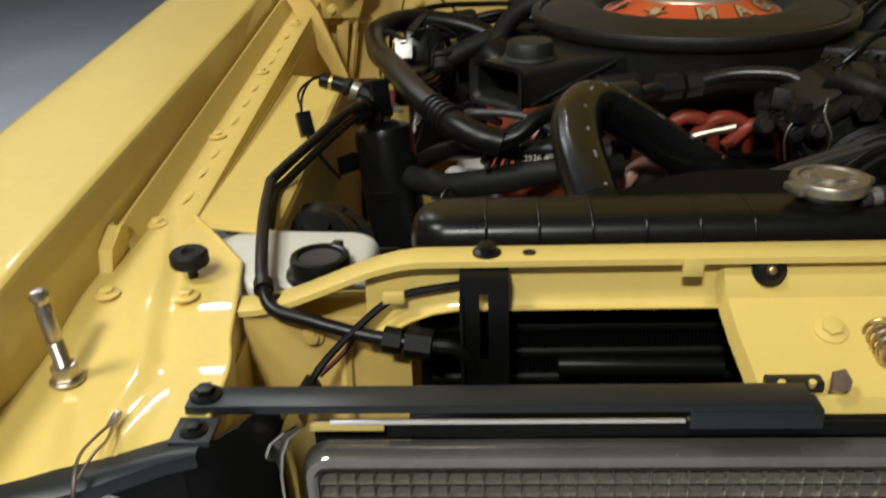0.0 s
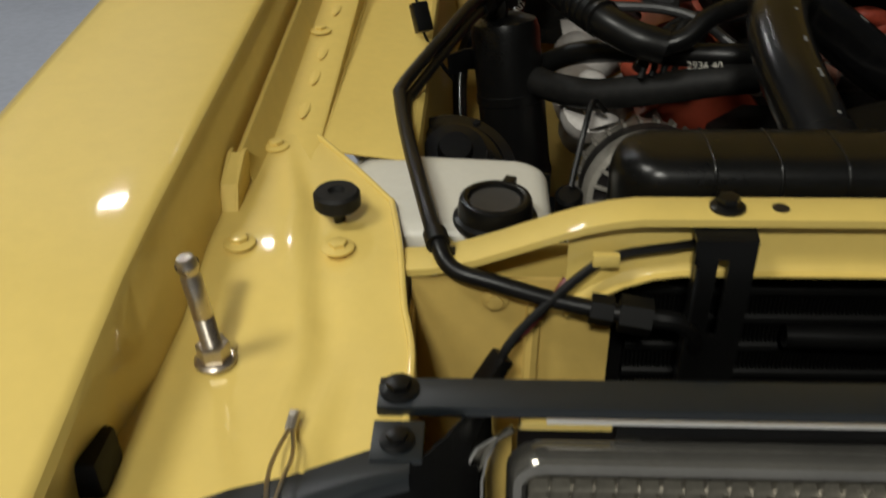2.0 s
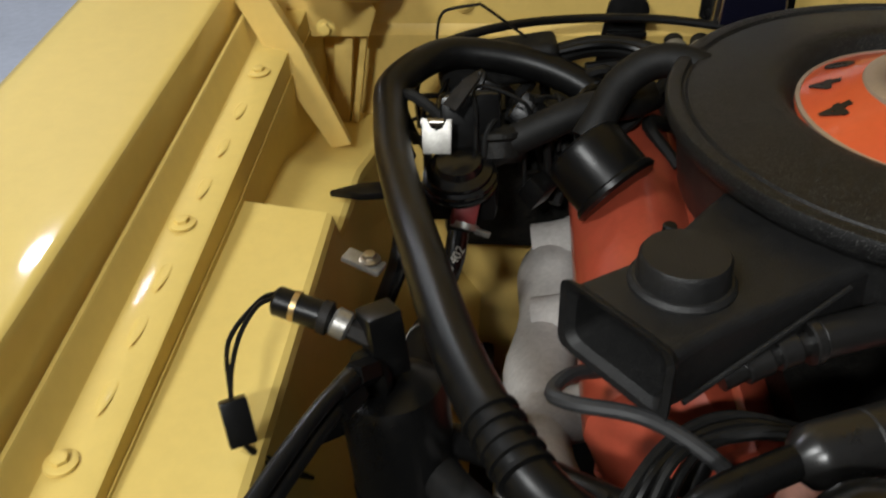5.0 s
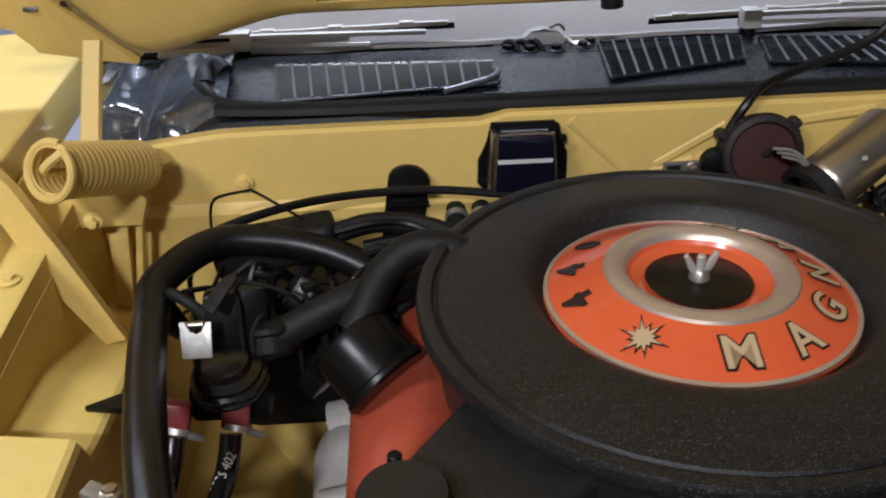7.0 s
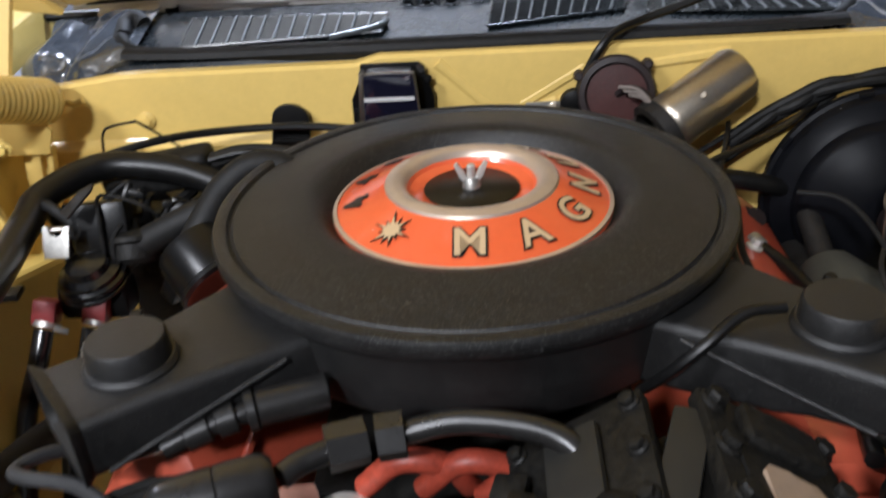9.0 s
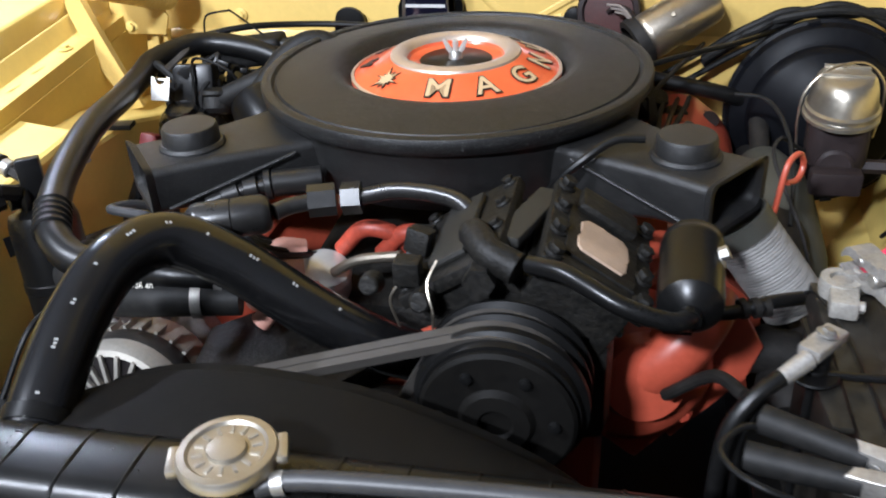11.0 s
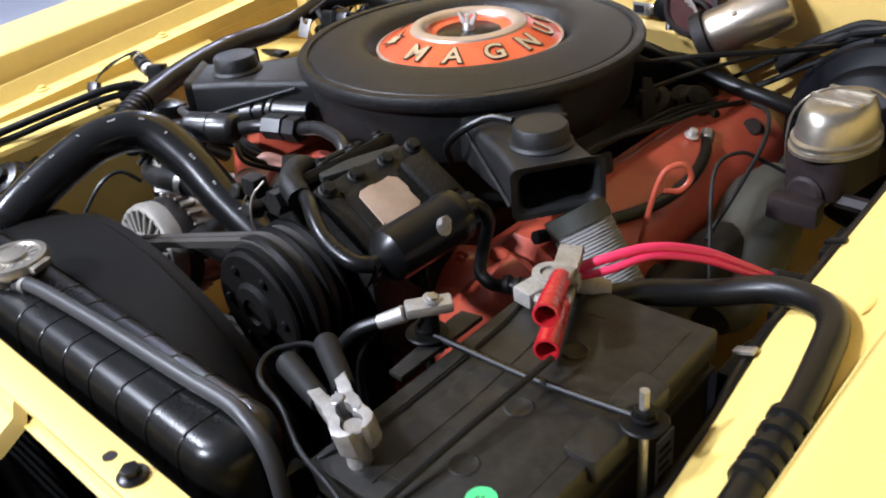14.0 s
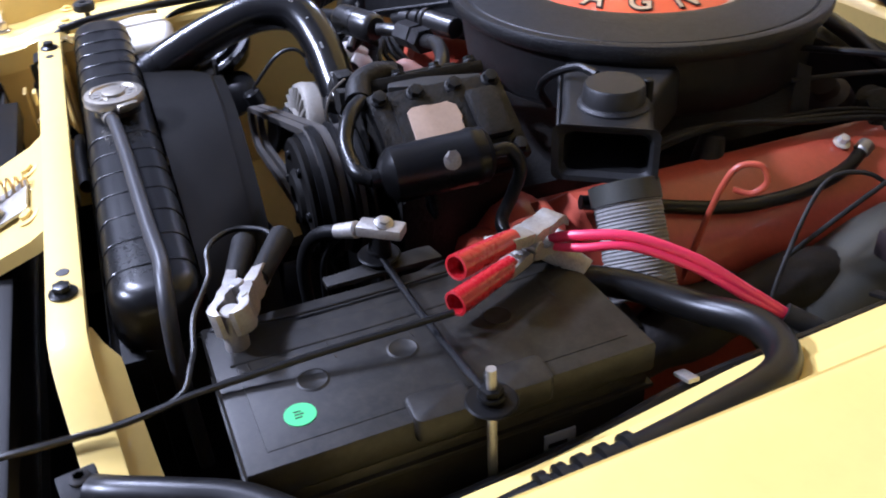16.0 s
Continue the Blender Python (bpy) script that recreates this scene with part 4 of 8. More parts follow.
for lo_s, hi_s, x0, x1 in ((0.3, 1.28, -0.38, -0.27), (0.3, 1.28, 0.89, 1.0), (1.16, 1.28, -0.27, 0.89), (0.55, 0.66, -0.27, 0.89)):
    sheet(bm, [[hoodpt(x0, lo_s, 0.04), hoodpt(x0 + 0.01, lo_s, 0.004), hoodpt(x1 - 0.01, lo_s, 0.004), hoodpt(x1, lo_s, 0.04)], [hoodpt(x0, hi_s, 0.04), hoodpt(x0 + 0.01, hi_s, 0.004), hoodpt(x1 - 0.01, hi_s, 0.004), hoodpt(x1, hi_s, 0.04)]], 0.002)
part("inner_frame", bm, YELLOW_DUSTY, hd)
for k in range(38):
    x = 0.03 + k * 0.0148
    part("louvre", tube(B(), [hoodpt(x, 0.062, 0.018), hoodpt(x + 0.005, 0.07, 0.012), hoodpt(x + 0.011, 0.084, 0.018)], 0.0032, 6, 3), YELLOW, hd)
bm = B()
rim = [(-0.243, -0.046), (-0.293, -0.036), (-0.352, -0.022), (-0.362, 0.004), (-0.378, 0.03), (-0.402, 0.062), (-0.402, 0.16), (-0.392, 0.16), (-0.345, 0.096), (-0.312, 0.048)]
lo = [bm.verts.new(hoodpt(x, q, -0.02)) for x, q in rim]
hi = [bm.verts.new(hoodpt(x, q, -0.006)) for x, q in rim]
bm.faces.new(lo)
bm.faces.new(hi[::-1])
for i in range(len(rim)):
    j = (i + 1) % len(rim)
    bm.faces.new((lo[i], hi[i], hi[j], lo[j]))
bmesh.ops.bevel(bm, geom=[e for e in bm.edges if all(v in lo for v in e.verts)], offset=0.003, segments=2, affect="EDGES", profile=0.6)
part("hinge_flange", bm, YELLOW_DUSTY, hd, "folded yellow corner flange")
# slot and hole in the flange are black pieces painting their shade
part("flange_slot_shade", box(B(), (-0.008, -0.0035, -0.001), (0.008, 0.0035, 0.0012), Matrix.Translation(hoodpt(-0.338, 0.042, -0.0202)) @ pose(0, 0, 0, -24, 0, 0) @ pose(0, 0, 0, 90, 0, 0), 0.001), INK_AND_SHADE, hd, "black plate painted as the shade in a slot")
part("hole", cyl(B(), hoodpt(-0.3, 0.046, -0.019), hoodpt(-0.3, 0.046, -0.0206), 0.004, n=14), INK_AND_SHADE, hd, "black disc painted as the shade in a drilled hole")
part("crease", tube(B(), [hoodpt(-0.24, -0.043, -0.004), hoodpt(-0.27, -0.008, -0.008), hoodpt(-0.31, 0.052, -0.009), hoodpt(-0.343, 0.1, -0.009)], 0.0035, 8), HOOD_SHADE, hd, "brown bead along the flange")
part("rubber_stop", cyl(B(), (0.32, 1.778, 1.12), (0.322, 1.776, 1.088), 0.012, 0.014, 16, 0.002), RUBBER, hd, "black rubber stop")


def hinge(f, label, parent):
    th = parent
    hp = part("hinge", prism(B(), [(-0.05, -0.03), (0.045, -0.03), (0.055, 0.0), (0.04, 0.022), (-0.045, 0.022)], 0, 0.005, Matrix.Translation(f((-0.27, 1.628, 0.94))) @ pose(0, 0, 0, 90), 0.0015), YELLOW_DUSTY, th, label)
    c0, c1 = Vector((-0.268, 1.53, 1.02)), Vector((-0.216, 1.655, 0.967))
    d = (c1 - c0).normalized()
    a = d.orthogonal().normalized()
    b = d.cross(a)
    L = (c1 - c0).length
    turns, fine, around = 19, 8, 40
    rows = []
    for i in range(turns * fine + 1):
        u = i / (turns * fine)
        ring = []
        for k in range(around + 1):
            ph = 2 * math.pi * k / around
            bead = 0.00035 * math.cos(2 * math.pi * i / fine - ph)
            r = 0.0285 + bead - (0.014 * ((u - 0.88) / 0.12) ** 2 if u > 0.88 else 0.0)
            ring.append(f(c0 + d * (L * u) + r * (math.cos(ph) * a + math.sin(ph) * b)))
        rows.append(ring)
    part("coil_spring", sheet(B(), rows, 0.0065), YELLOW_DUSTY, hp)
    part("end_turn", tube(B(), [f(c0 - d * (0.004 - 0.0005 * k) + 0.0275 * (math.cos(k * 0.45) * a + math.sin(k * 0.45) * b)) for k in range(14)], 0.0044, 8, 3), YELLOW_DUSTY, hp)
    part("spring_hook", tube(B(), [f(c1), f(c1 + d * 0.012), f(c1 + d * 0.022 + Vector((0.006, 0, -0.003))), f(c1 + d * 0.026 + Vector((0.014, 0, 0.002)))], 0.0042, 8), YELLOW_DUSTY, hp)
    part("spring_eye", tube(B(), [f(c0 - d * 0.004 + a * 0.0255), f(c0 - d * 0.01 + a * 0.01), f(c0 - d * 0.006), f(c0 + d * 0.03)], 0.0046, 8), YELLOW_DUSTY, hp)
    top, low = Vector((-0.256, 1.69, 1.1)), Vector((-0.268, 1.635, 0.985))
    side = Vector((0.0075, 0.0, 0.0))
    rows = [[f(p - side * w), f(p - side * w * 0.8 + Vector((0, -0.003, 0))), f(p + side * w * 0.8 + Vector((0, -0.003, 0))), f(p + side * w)] for p, w in ((top, 1.0), (top.lerp(low, 0.5), 1.05), (low.lerp(top, 0.12), 1.15), (low, 1.8), (low - Vector((0, 0, 0.03)), 3.2))]
    part("upright_link", sheet(B(), rows, 0.004), YELLOW_DUSTY, hp)
    part("pivot_rivet", lathe(B(), [(0, 0.002), (0.0032, 0.0014), (0.0042, 0.0)], along(f((-0.2585, 1.678, 1.073)), f((-0.2585, 1.6, 1.09))), 14), YELLOW, hp)
    rows = [[f(p) for p in q] for q in (((-0.36, 1.6, 1.015), (-0.318, 1.565, 0.99), (-0.28, 1.54, 0.935), (-0.24, 1.545, 0.82)), ((-0.37, 1.6, 0.985), (-0.335, 1.56, 0.955), (-0.3, 1.535, 0.9), (-0.262, 1.545, 0.815)))]
    part("lower_arm", sheet(B(), rows, 0.012), YELLOW_DUSTY, hp)
    part("channel", box(B(), (-0.011, -0.006, -0.075), (0.011, 0.006, 0.06), Matrix.Translation(f((-0.262, 1.64, 0.86))) @ pose(0, 0, 0, 0, 7, 0), 0.003), YELLOW_DUSTY, hp)
    part("channel_rail", box(B(), (-0.004, -0.008, -0.08), (0.004, 0.006, 0.06), Matrix.Translation(f((-0.242, 1.643, 0.855))) @ pose(0, 0, 0, 0, 10, 0), 0.002), YELLOW_DUSTY, hp)
    part("stop_block", box(B(), (-0.02, -0.008, -0.012), (0.02, 0.008, 0.012), Matrix.Translation(f((-0.31, 1.62, 0.915))) @ pose(0, 0, 8), 0.002), YELLOW, hp)
    for dx, dz, r in ((-0.268, 0.93, 0.0065), (-0.315, 0.80, 0.011), (-0.33, 0.83, 0.008)):
        part("bolt", hexbolt(B(), f((dx, 1.6, dz)), r, 0.009, (0, -1, 0)), YELLOW, hp)
    return hp


hinge(same, "yellow painted hinge with large coil spring", hd)

ut = thing("under_frame", (CX, 1.1, 0.3), "dark steel under frame and splash shields below the engine", "frame")
part("shield", box(B(), (-0.5, 0.45, 0.27), (1.12, 1.75, 0.3)), BLACK_SATIN, ut)
for x in (-0.16, 0.7):
    part("frame_rail", box(B(), (x, 0.5, 0.34), (x + 0.08, 1.7, 0.45), None, 0.008), BLACK_SATIN, ut)
for x in (-0.4, 0.95):
    for y in (0.5, 1.68):
        part("stand", box(B(), (x, y, 0.0), (x + 0.06, y + 0.06, 0.272), None, 0.005), BLACK_SATIN, ut)
for x in (-0.32, 0.92):
    part("side_shield", box(B(), (x, 0.485, 0.3), (x + 0.01, 1.0, 0.6)), BLACK_SATIN, ut)
part("lower_crossmember", box(B(), (-0.2, 0.6, 0.3), (0.82, 0.68, 0.42), None, 0.01), BLACK_SATIN, ut)
part("front_shield", box(B(), (-0.5, 0.47, 0.3), (1.12, 0.48, 0.62)), BLACK_SATIN, ut)

# ---- front end: lamps and grille ----
gr = thing("front_grille", (CX, 0.52, 0.65), "silver-grey grid grille in a chrome surround", "grille")
x0, x1, z0, z1 = -0.128, 0.748, 0.655, 0.777
tilt = 0.02
gy = lambda z: 0.522 + (z1 - z) * tilt
bm = B()
nx, nz = 64, 10
for i in range(nx):
    for j in range(nz):
        a, b = x0 + (x1 - x0) * i / nx, x0 + (x1 - x0) * (i + 1) / nx
        c, d = z0 + (z1 - z0) * j / nz, z0 + (z1 - z0) * (j + 1) / nz
        g = 0.0011
        ring = [bm.verts.new((x, gy(z), z)) for x, z in ((a + g, c + g), (b - g, c + g), (b - g, d - g), (a + g, d - g))]
        mx, mz = a + (b - a) * 0.58, c + (d - c) * 0.66
        q, h = 0.0036, 0.0016
        deep = [bm.verts.new((x, gy(z) + 0.009, z)) for x, z in ((mx - q, mz - h), (mx + q, mz - h), (mx + q, mz + h), (mx - q, mz + h))]
        for k in range(4):
            bm.faces.new((ring[k], ring[(k + 1) % 4], deep[(k + 1) % 4], deep[k]))
        bm.faces.new(deep)
        edge = [bm.verts.new((x, gy(z) - 0.0034, z)) for x, z in ((a, c), (b, c), (b, d), (a, d))]
        for k in range(4):
            bm.faces.new((edge[k], edge[(k + 1) % 4], ring[(k + 1) % 4], ring[k]))
tagged(part("grid", bm, GRILLE_GREY, gr), kind="stuff")


def roundrect(x0, x1, z0, z1, r, n=6):
    out = []
    for cx, cz, a0 in ((x1 - r, z1 - r, 0), (x0 + r, z1 - r, 90), (x0 + r, z0 + r, 180), (x1 - r, z0 + r, 270)):
        for k in range(n + 1):
            a = radians(a0 + 90 * k / n)
            out.append((cx + r * math.cos(a), cz + r * math.sin(a)))
    return out


rows = []
for off, dy in ((0.0, 0.004), (0.001, -0.003), (0.004, -0.005), (0.009, -0.004), (0.012, 0.002), (0.013, 0.012)):
    rr = roundrect(x0 - off, x1 + off, z0 - off * 0.6, z1 + off * 1.35, 0.01 + off)
    rows.append([(x, gy(z) + dy, z) for x, z in rr])
part("lens_border", hoop(B(), rows), LENS_GREY, gr, "clear grey plastic border")
rows = []
for off, dy in ((0.0, 0.03), (0.001, 0.004), (0.003, -0.001), (0.005, -0.002), (0.007, 0.003), (0.011, 0.0), (0.0145, -0.008), (0.017, -0.012), (0.0195, -0.012), (0.021, -0.006), (0.0215, 0.02)):
    xa, xb, zb, r = x0 - 0.025 - 0.85 * off, x1 + 0.025 + 0.85 * off, z0 - 0.011 - off, 0.034 + off
    dy = dy * (0.55 if dy < 0 else 1.0)
    path = [(xa + 0.02, 0.815), (xa + 0.009, 0.805), (xa + 0.003, 0.79), (xa, 0.77), (xa, 0.74), (xa, zb + r)]
    path += [(xa + r - r * math.cos(radians(a)), zb + r - r * math.sin(radians(a))) for a in (15, 30, 45, 60, 75, 90)]
    path += [(xb - r + r * math.sin(radians(a)), zb + r - r * math.cos(radians(a))) for a in (0, 15, 30, 45, 60, 75, 90)]
    path += [(xb, 0.74), (xb, 0.77), (xb - 0.003, 0.79), (xb - 0.009, 0.805), (xb - 0.02, 0.815)]
    rows.append([(x, gy(z) + dy, z) for x, z in path])
part("surround", sheet(B(), rows, 0.001), SOFT_CHROME, gr, "chrome surround")
for xs_ in ((x0 - 0.04, x0 - 0.008), (x1 + 0.008, x1 + 0.04)):
    part("body_edge", box(B(), (xs_[0], 0.575, z0), (xs_[1], 0.58, 0.79), None, 0.001), YELLOW_DUSTY, gr, "yellow body panel behind the gap")
# black box painted as the shade behind the grid
part("recess_shade", box(B(), (x0 - 0.006, 0.548, z0 - 0.02), (x1 + 0.006, 0.552, 0.80)), INK_AND_SHADE, gr)
part("top_trim", box(B(), (-0.118, 0.53, 0.8105), (0.142, 0.534, 0.813), None, 0.001), BRIGHT, gr, "thin bright trim strip")
part("lip", box(B(), (-0.135, 0.5325, 0.803), (-0.078, 0.537, 0.8095), None, 0.001), YELLOW, gr, "yellow body lip above the lens")
part("filler", box(B(), (-0.06, 0.536, 0.78), (0.74, 0.575, 0.81), None, 0.003), BLACK_SATIN, gr)
part("filler_front", box(B(), (-0.076, 0.531, 0.798), (0.72, 0.536, 0.8095), None, 0.002), BLACK_SATIN, gr)
part("lower_valance", box(B(), (-0.16, 0.515, 0.45), (0.78, 0.56, 0.628), None, 0.01), BLACK_SATIN, gr)


def lamp_housing(f, label):
    th = thing("headlight_surround", f((-0.3, 0.45, 0.65)), label, "headlight surround")
    # black bezel with two round openings, raked outwards and leaning forward
    ang = math.atan2(0.045, 0.22)
    m = Matrix.Translation((-0.2, 0.488, 0.0)) @ Matrix.Rotation(ang, 4, "Z")
    bm = B()
    cols, rws = 50, 34
    holes = ((-0.106, 0.732), (-0.268, 0.716))
    lean = lambda v: -0.12 * (v - 0.73)
    grid = {}
    for i in range(cols + 1):
        for j in range(rws + 1):
            u, v = -0.38 * i / cols, 0.58 + (0.83 - 0.03 * i / cols - 0.58) * j / rws
            for hx, hz in holes:
                dx, dz = u - hx, v - hz
                r = math.hypot(dx, dz)
                if r < 0.08:
                    s = 0.08 / max(r, 1e-4)
                    u, v = hx + dx * s, hz + dz * s
            grid[i, j] = (u, v)
    vs = {k: bm.verts.new(m @ Vector((u, lean(v), v))) for k, (u, v) in grid.items()}
    for i in range(cols):
        for j in range(rws):
            q = [(i, j), (i + 1, j), (i + 1, j + 1), (i, j + 1)]
            c = (sum(grid[k][0] for k in q) / 4, sum(grid[k][1] for k in q) / 4)
            if all(math.hypot(c[0] - hx, c[1] - hz) > 0.0785 for hx, hz in holes):
                bm.faces.new([vs[k] for k in q])
    bmesh.ops.delete(bm, geom=[v for v in bm.verts if not v.link_faces], context="VERTS")
    ext = bmesh.ops.extrude_face_region(bm, geom=bm.faces[:])
    back = m.to_3x3() @ Vector((0, 0.005, 0))
    bmesh.ops.translate(bm, vec=back, verts=[g for g in ext["geom"] if isinstance(g, bmesh.types.BMVert)])
    if f is mir:
        bm.transform(Matrix.Translation((2 * CX, 0, 0)) @ Matrix.Diagonal((-1, 1, 1, 1)))
    part("bezel_face", bm, BLACK_SATIN, th)
    rows = []
    for x, yb, zb, yf, zf in ((-0.56, 0.387, 0.812, 0.372, 0.802), (-0.375, 0.425, 0.8195, 0.411, 0.8105), (-0.262, 0.45, 0.832, 0.437, 0.829), (-0.215, 0.468, 0.8365, 0.457, 0.835), (-0.195, 0.472, 0.836, 0.464, 0.8355)):
        rows.append([f(p) for p in ((x, yb + 0.02, zb - 0.004), (x, yb, zb), (x, (yb + yf) / 2, (zb + zf) / 2 + 0.001), (x, yf, zf), (x, yf - 0.001, zf - 0.003), (x, yf + 0.001, zf - 0.011))])
    part("top_flange", sheet(B(), rows, 0.003), STRAP, th)
    # curved return between the lamps and the grille
    for nm, x0, dy in (("inner_return", -0.216, 0.0),):
        rows = []
        for z in (0.834, 0.80, 0.74, 0.68, 0.62, 0.58):
            rows.append([f((x0 + dx, y + dy, z)) for dx, y in ((0.0, 0.465), (0.009, 0.4675), (0.0105, 0.4695), (0.02, 0.475), (0.0215, 0.4775), (0.031, 0.4855), (0.0325, 0.489), (0.04, 0.4975), (0.0415, 0.5015), (0.049, 0.513), (0.056, 0.525), (0.06, 0.536))])
        part(nm, sheet(B(), rows), BLACK_SATIN, th)
    part("return_floor", box(B(), (-0.21, 0.455, 0.58), (-0.13, 0.53, 0.60), None, 0.006) if f is same else box(B(), (0.75, 0.455, 0.58), (0.83, 0.53, 0.60), None, 0.006), BLACK, th)
    bm = box(B(), (-0.0145, -0.013, 0), (0.0145, 0.017, 0.004), None, 0.0012)
    bm.transform(Matrix.Translation(f((-0.203, 0.488, 0.833))))
    part("mount_tab", bm, STRAP, th)
    part("bolt", hexbolt(B(), f((-0.203, 0.489, 0.837)), 0.0062, 0.006), BLACK, th)
    return th, m, holes


def headlight(f, m, hole, label):
    c = m @ Vector((hole[0], 0.008, hole[1]))
    ax = m.to_3x3() @ Vector((0, -1, -0.12))
    c, tip = Vector(f(c)), Vector(f(c + ax))
    th = thing("headlight", c, label, "headlight", "headlights")
    k = along(c, tip)
    part("trim_ring", lathe(B(), [(0.0795, 0.004), (0.081, 0.007), (0.0785, 0.008), (0.0745, -0.003), (0.07, -0.016), (0.0665, -0.025), (0.0635, -0.029), (0.063, -0.033), (0.066, -0.032), (0.07, -0.022), (0.0775, 0.003)], k, 52, closed=True), CHROME, th, "chrome trim ring")
    k = k @ Matrix.Translation((0, 0, -0.01)) @ Matrix.Diagonal((0.975, 0.975, 1, 1))
    part("retainer", lathe(B(), [(0.0705, -0.012), (0.071, -0.007), (0.068, -0.004), (0.0665, -0.008)], k, 52, closed=True), STEEL, th)
    part("reflector", lathe(B(), [(0.0675, -0.012), (0.06, -0.028), (0.046, -0.046), (0.028, -0.058), (0.0, -0.064)], k, 44), REFLECTOR, th, "silvered reflector bowl")
    part("bulb_shield", lathe(B(), [(0, -0.024), (0.008, -0.024), (0.0085, -0.028), (0.004, -0.06)], k, 20), REFLECTOR, th)
    # moulded glass: a grid of small vertical flutes in three bands
    bm = B()
    n = 120
    rr0 = random.Random(5)
    jig = [rr0.uniform(0.55, 1.25) for _ in range(200)]
    front, back = {}, {}
    for i in range(n + 1):
        for j in range(n + 1):
            x, z = 0.0675 * (2 * i / n - 1), 0.0675 * (2 * j / n - 1)
            rr = math.hypot(x, z)
            if rr > 0.0675 * 1.03:
                continue
            if rr > 0.067:
                x, z = x * 0.067 / rr, z * 0.067 / rr
            dome = 0.012 - 2.9 * (x * x + z * z)
            band = int((z + 0.0675) / 0.0225)
            f0 = (430, 620, 520)[min(band, 2)] * x + band + 24
            flute = 0.0021 * abs(math.sin(f0)) * jig[(int(f0 / math.pi) + 30 * band) % 200] - 0.0013 * (abs((z + 0.0675) % 0.0225 - 0.011) > 0.0102)
            front[i, j] = bm.verts.new(k @ Vector((x, z, dome - 0.004)))
            back[i, j] = bm.verts.new(k @ Vector((x, z, dome - 0.0085 + flute)))
    for d in (front, back):
        for (i, j) in list(d):
            q = [(i, j), (i + 1, j), (i + 1, j + 1), (i, j + 1)]
            if all(p in d for p in q):
                try:
                    bm.faces.new([d[p] for p in q])
                except ValueError:
                    pass
    edge = [e for e in bm.edges if len(e.link_faces) == 1]
    bmesh.ops.bridge_loops(bm, edges=edge)
    ob = part("lens", bm, LAMPGLASS, th, "fluted clear lamp lens")
    ob.visible_shadow = False
    return th


for f in (same, mir):
    hous, hm, holes = lamp_housing(f, "black painted twin headlight bezel")
    for h in holes:
        headlight(f, hm, h, "round sealed-beam headlight with fluted lens and chrome ring")

# ---- on the fender shelf ----
kb = thing("hood_bumper", (-0.262, 0.691, 0.855), "black rubber hood bumper on an adjusting screw", "bumper")
part("screw", cyl(B(), (-0.262, 0.694, 0.852), (-0.262, 0.692, 0.868), 0.0045, n=14), BLACK, kb)
part("rubber_knob", lathe(B(), [(0, 0.0), (0.0155, 0.0), (0.017, 0.002), (0.017, 0.011), (0.015, 0.0135), (0.0065, 0.0135), (0.005, 0.010), (0, 0.010)], Matrix.Translation((-0.262, 0.691, 0.866)), 30), RUBBER_MATT, kb)
st = thing("hood_pin", (-0.322, 0.555, 0.836), "chromed threaded hood pin with nut", "hood pin")
part("nut", hexbolt(B(), (-0.3215, 0.556, 0.835), 0.0105, 0.014, washer=1.25), PINMETAL, st)
pm = along((-0.3215, 0.556, 0.846), (-0.326, 0.553, 0.915))
prof = [(0, 0)]
for k in range(14):
    prof += [(0.0055, 0.001 + k * 0.0018), (0.0062, 0.0019 + k * 0.0018)]
prof += [(0.006, 0.028), (0.0062, 0.029), (0.0062, 0.054), (0.0052, 0.056), (0.0052, 0.058), (0.0064, 0.060), (0.0066, 0.064), (0.005, 0.068), (0, 0.069)]
part("pin_shaft", lathe(B(), prof, pm, 22), PINMETAL, st)
# black pin through the shaft paints the shade of its cross hole
part("cross_hole_shade", cyl(B(), pm @ Vector((0, -0.0068, 0.063)), pm @ Vector((0, 0.0068, 0.063)), 0.002, n=10), INK_AND_SHADE, st)
tw = thing("ground_wire", (-0.263, 0.5, 0.835), "thin grey lanyard wire with a crimped end", "wire")
part("crimp", box(B(), (-0.0033, -0.007, 0), (0.0033, 0.007, 0.0045), pose(-0.263, 0.502, 0.836, 10, 0, -5), 0.0018), DULL_STEEL, tw)
part("strand", tube(B(), [(-0.264, 0.496, 0.838), (-0.267, 0.47, 0.842), (-0.266, 0.45, 0.845), (-0.264, 0.434, 0.838), (-0.266, 0.425, 0.815), (-0.276, 0.424, 0.77), (-0.288, 0.424, 0.72), (-0.29, 0.424, 0.68)], 0.0013, 6), DULL_STEEL, tw)
part("strand", tube(B(), [(-0.262, 0.496, 0.838), (-0.258, 0.475, 0.84), (-0.259, 0.455, 0.843), (-0.262, 0.436, 0.839)], 0.0012, 6), DULL_STEEL, tw)
fb = thing("rubber_stop", (-0.373, 0.471, 0.83), "black rubber edge stop at the fender corner", "rubber stop")
part("stop_block", box(B(), (-0.392, 0.455, 0.822), (-0.356, 0.486, 0.85), None, 0.005), RUBBER_MATT, fb)

# ---- reservoir corner ----
rs = thing("washer_reservoir", (-0.18, 0.74, 0.62), "milky white plastic washer reservoir with black cap", "reservoir")
bm = B()
loops = []
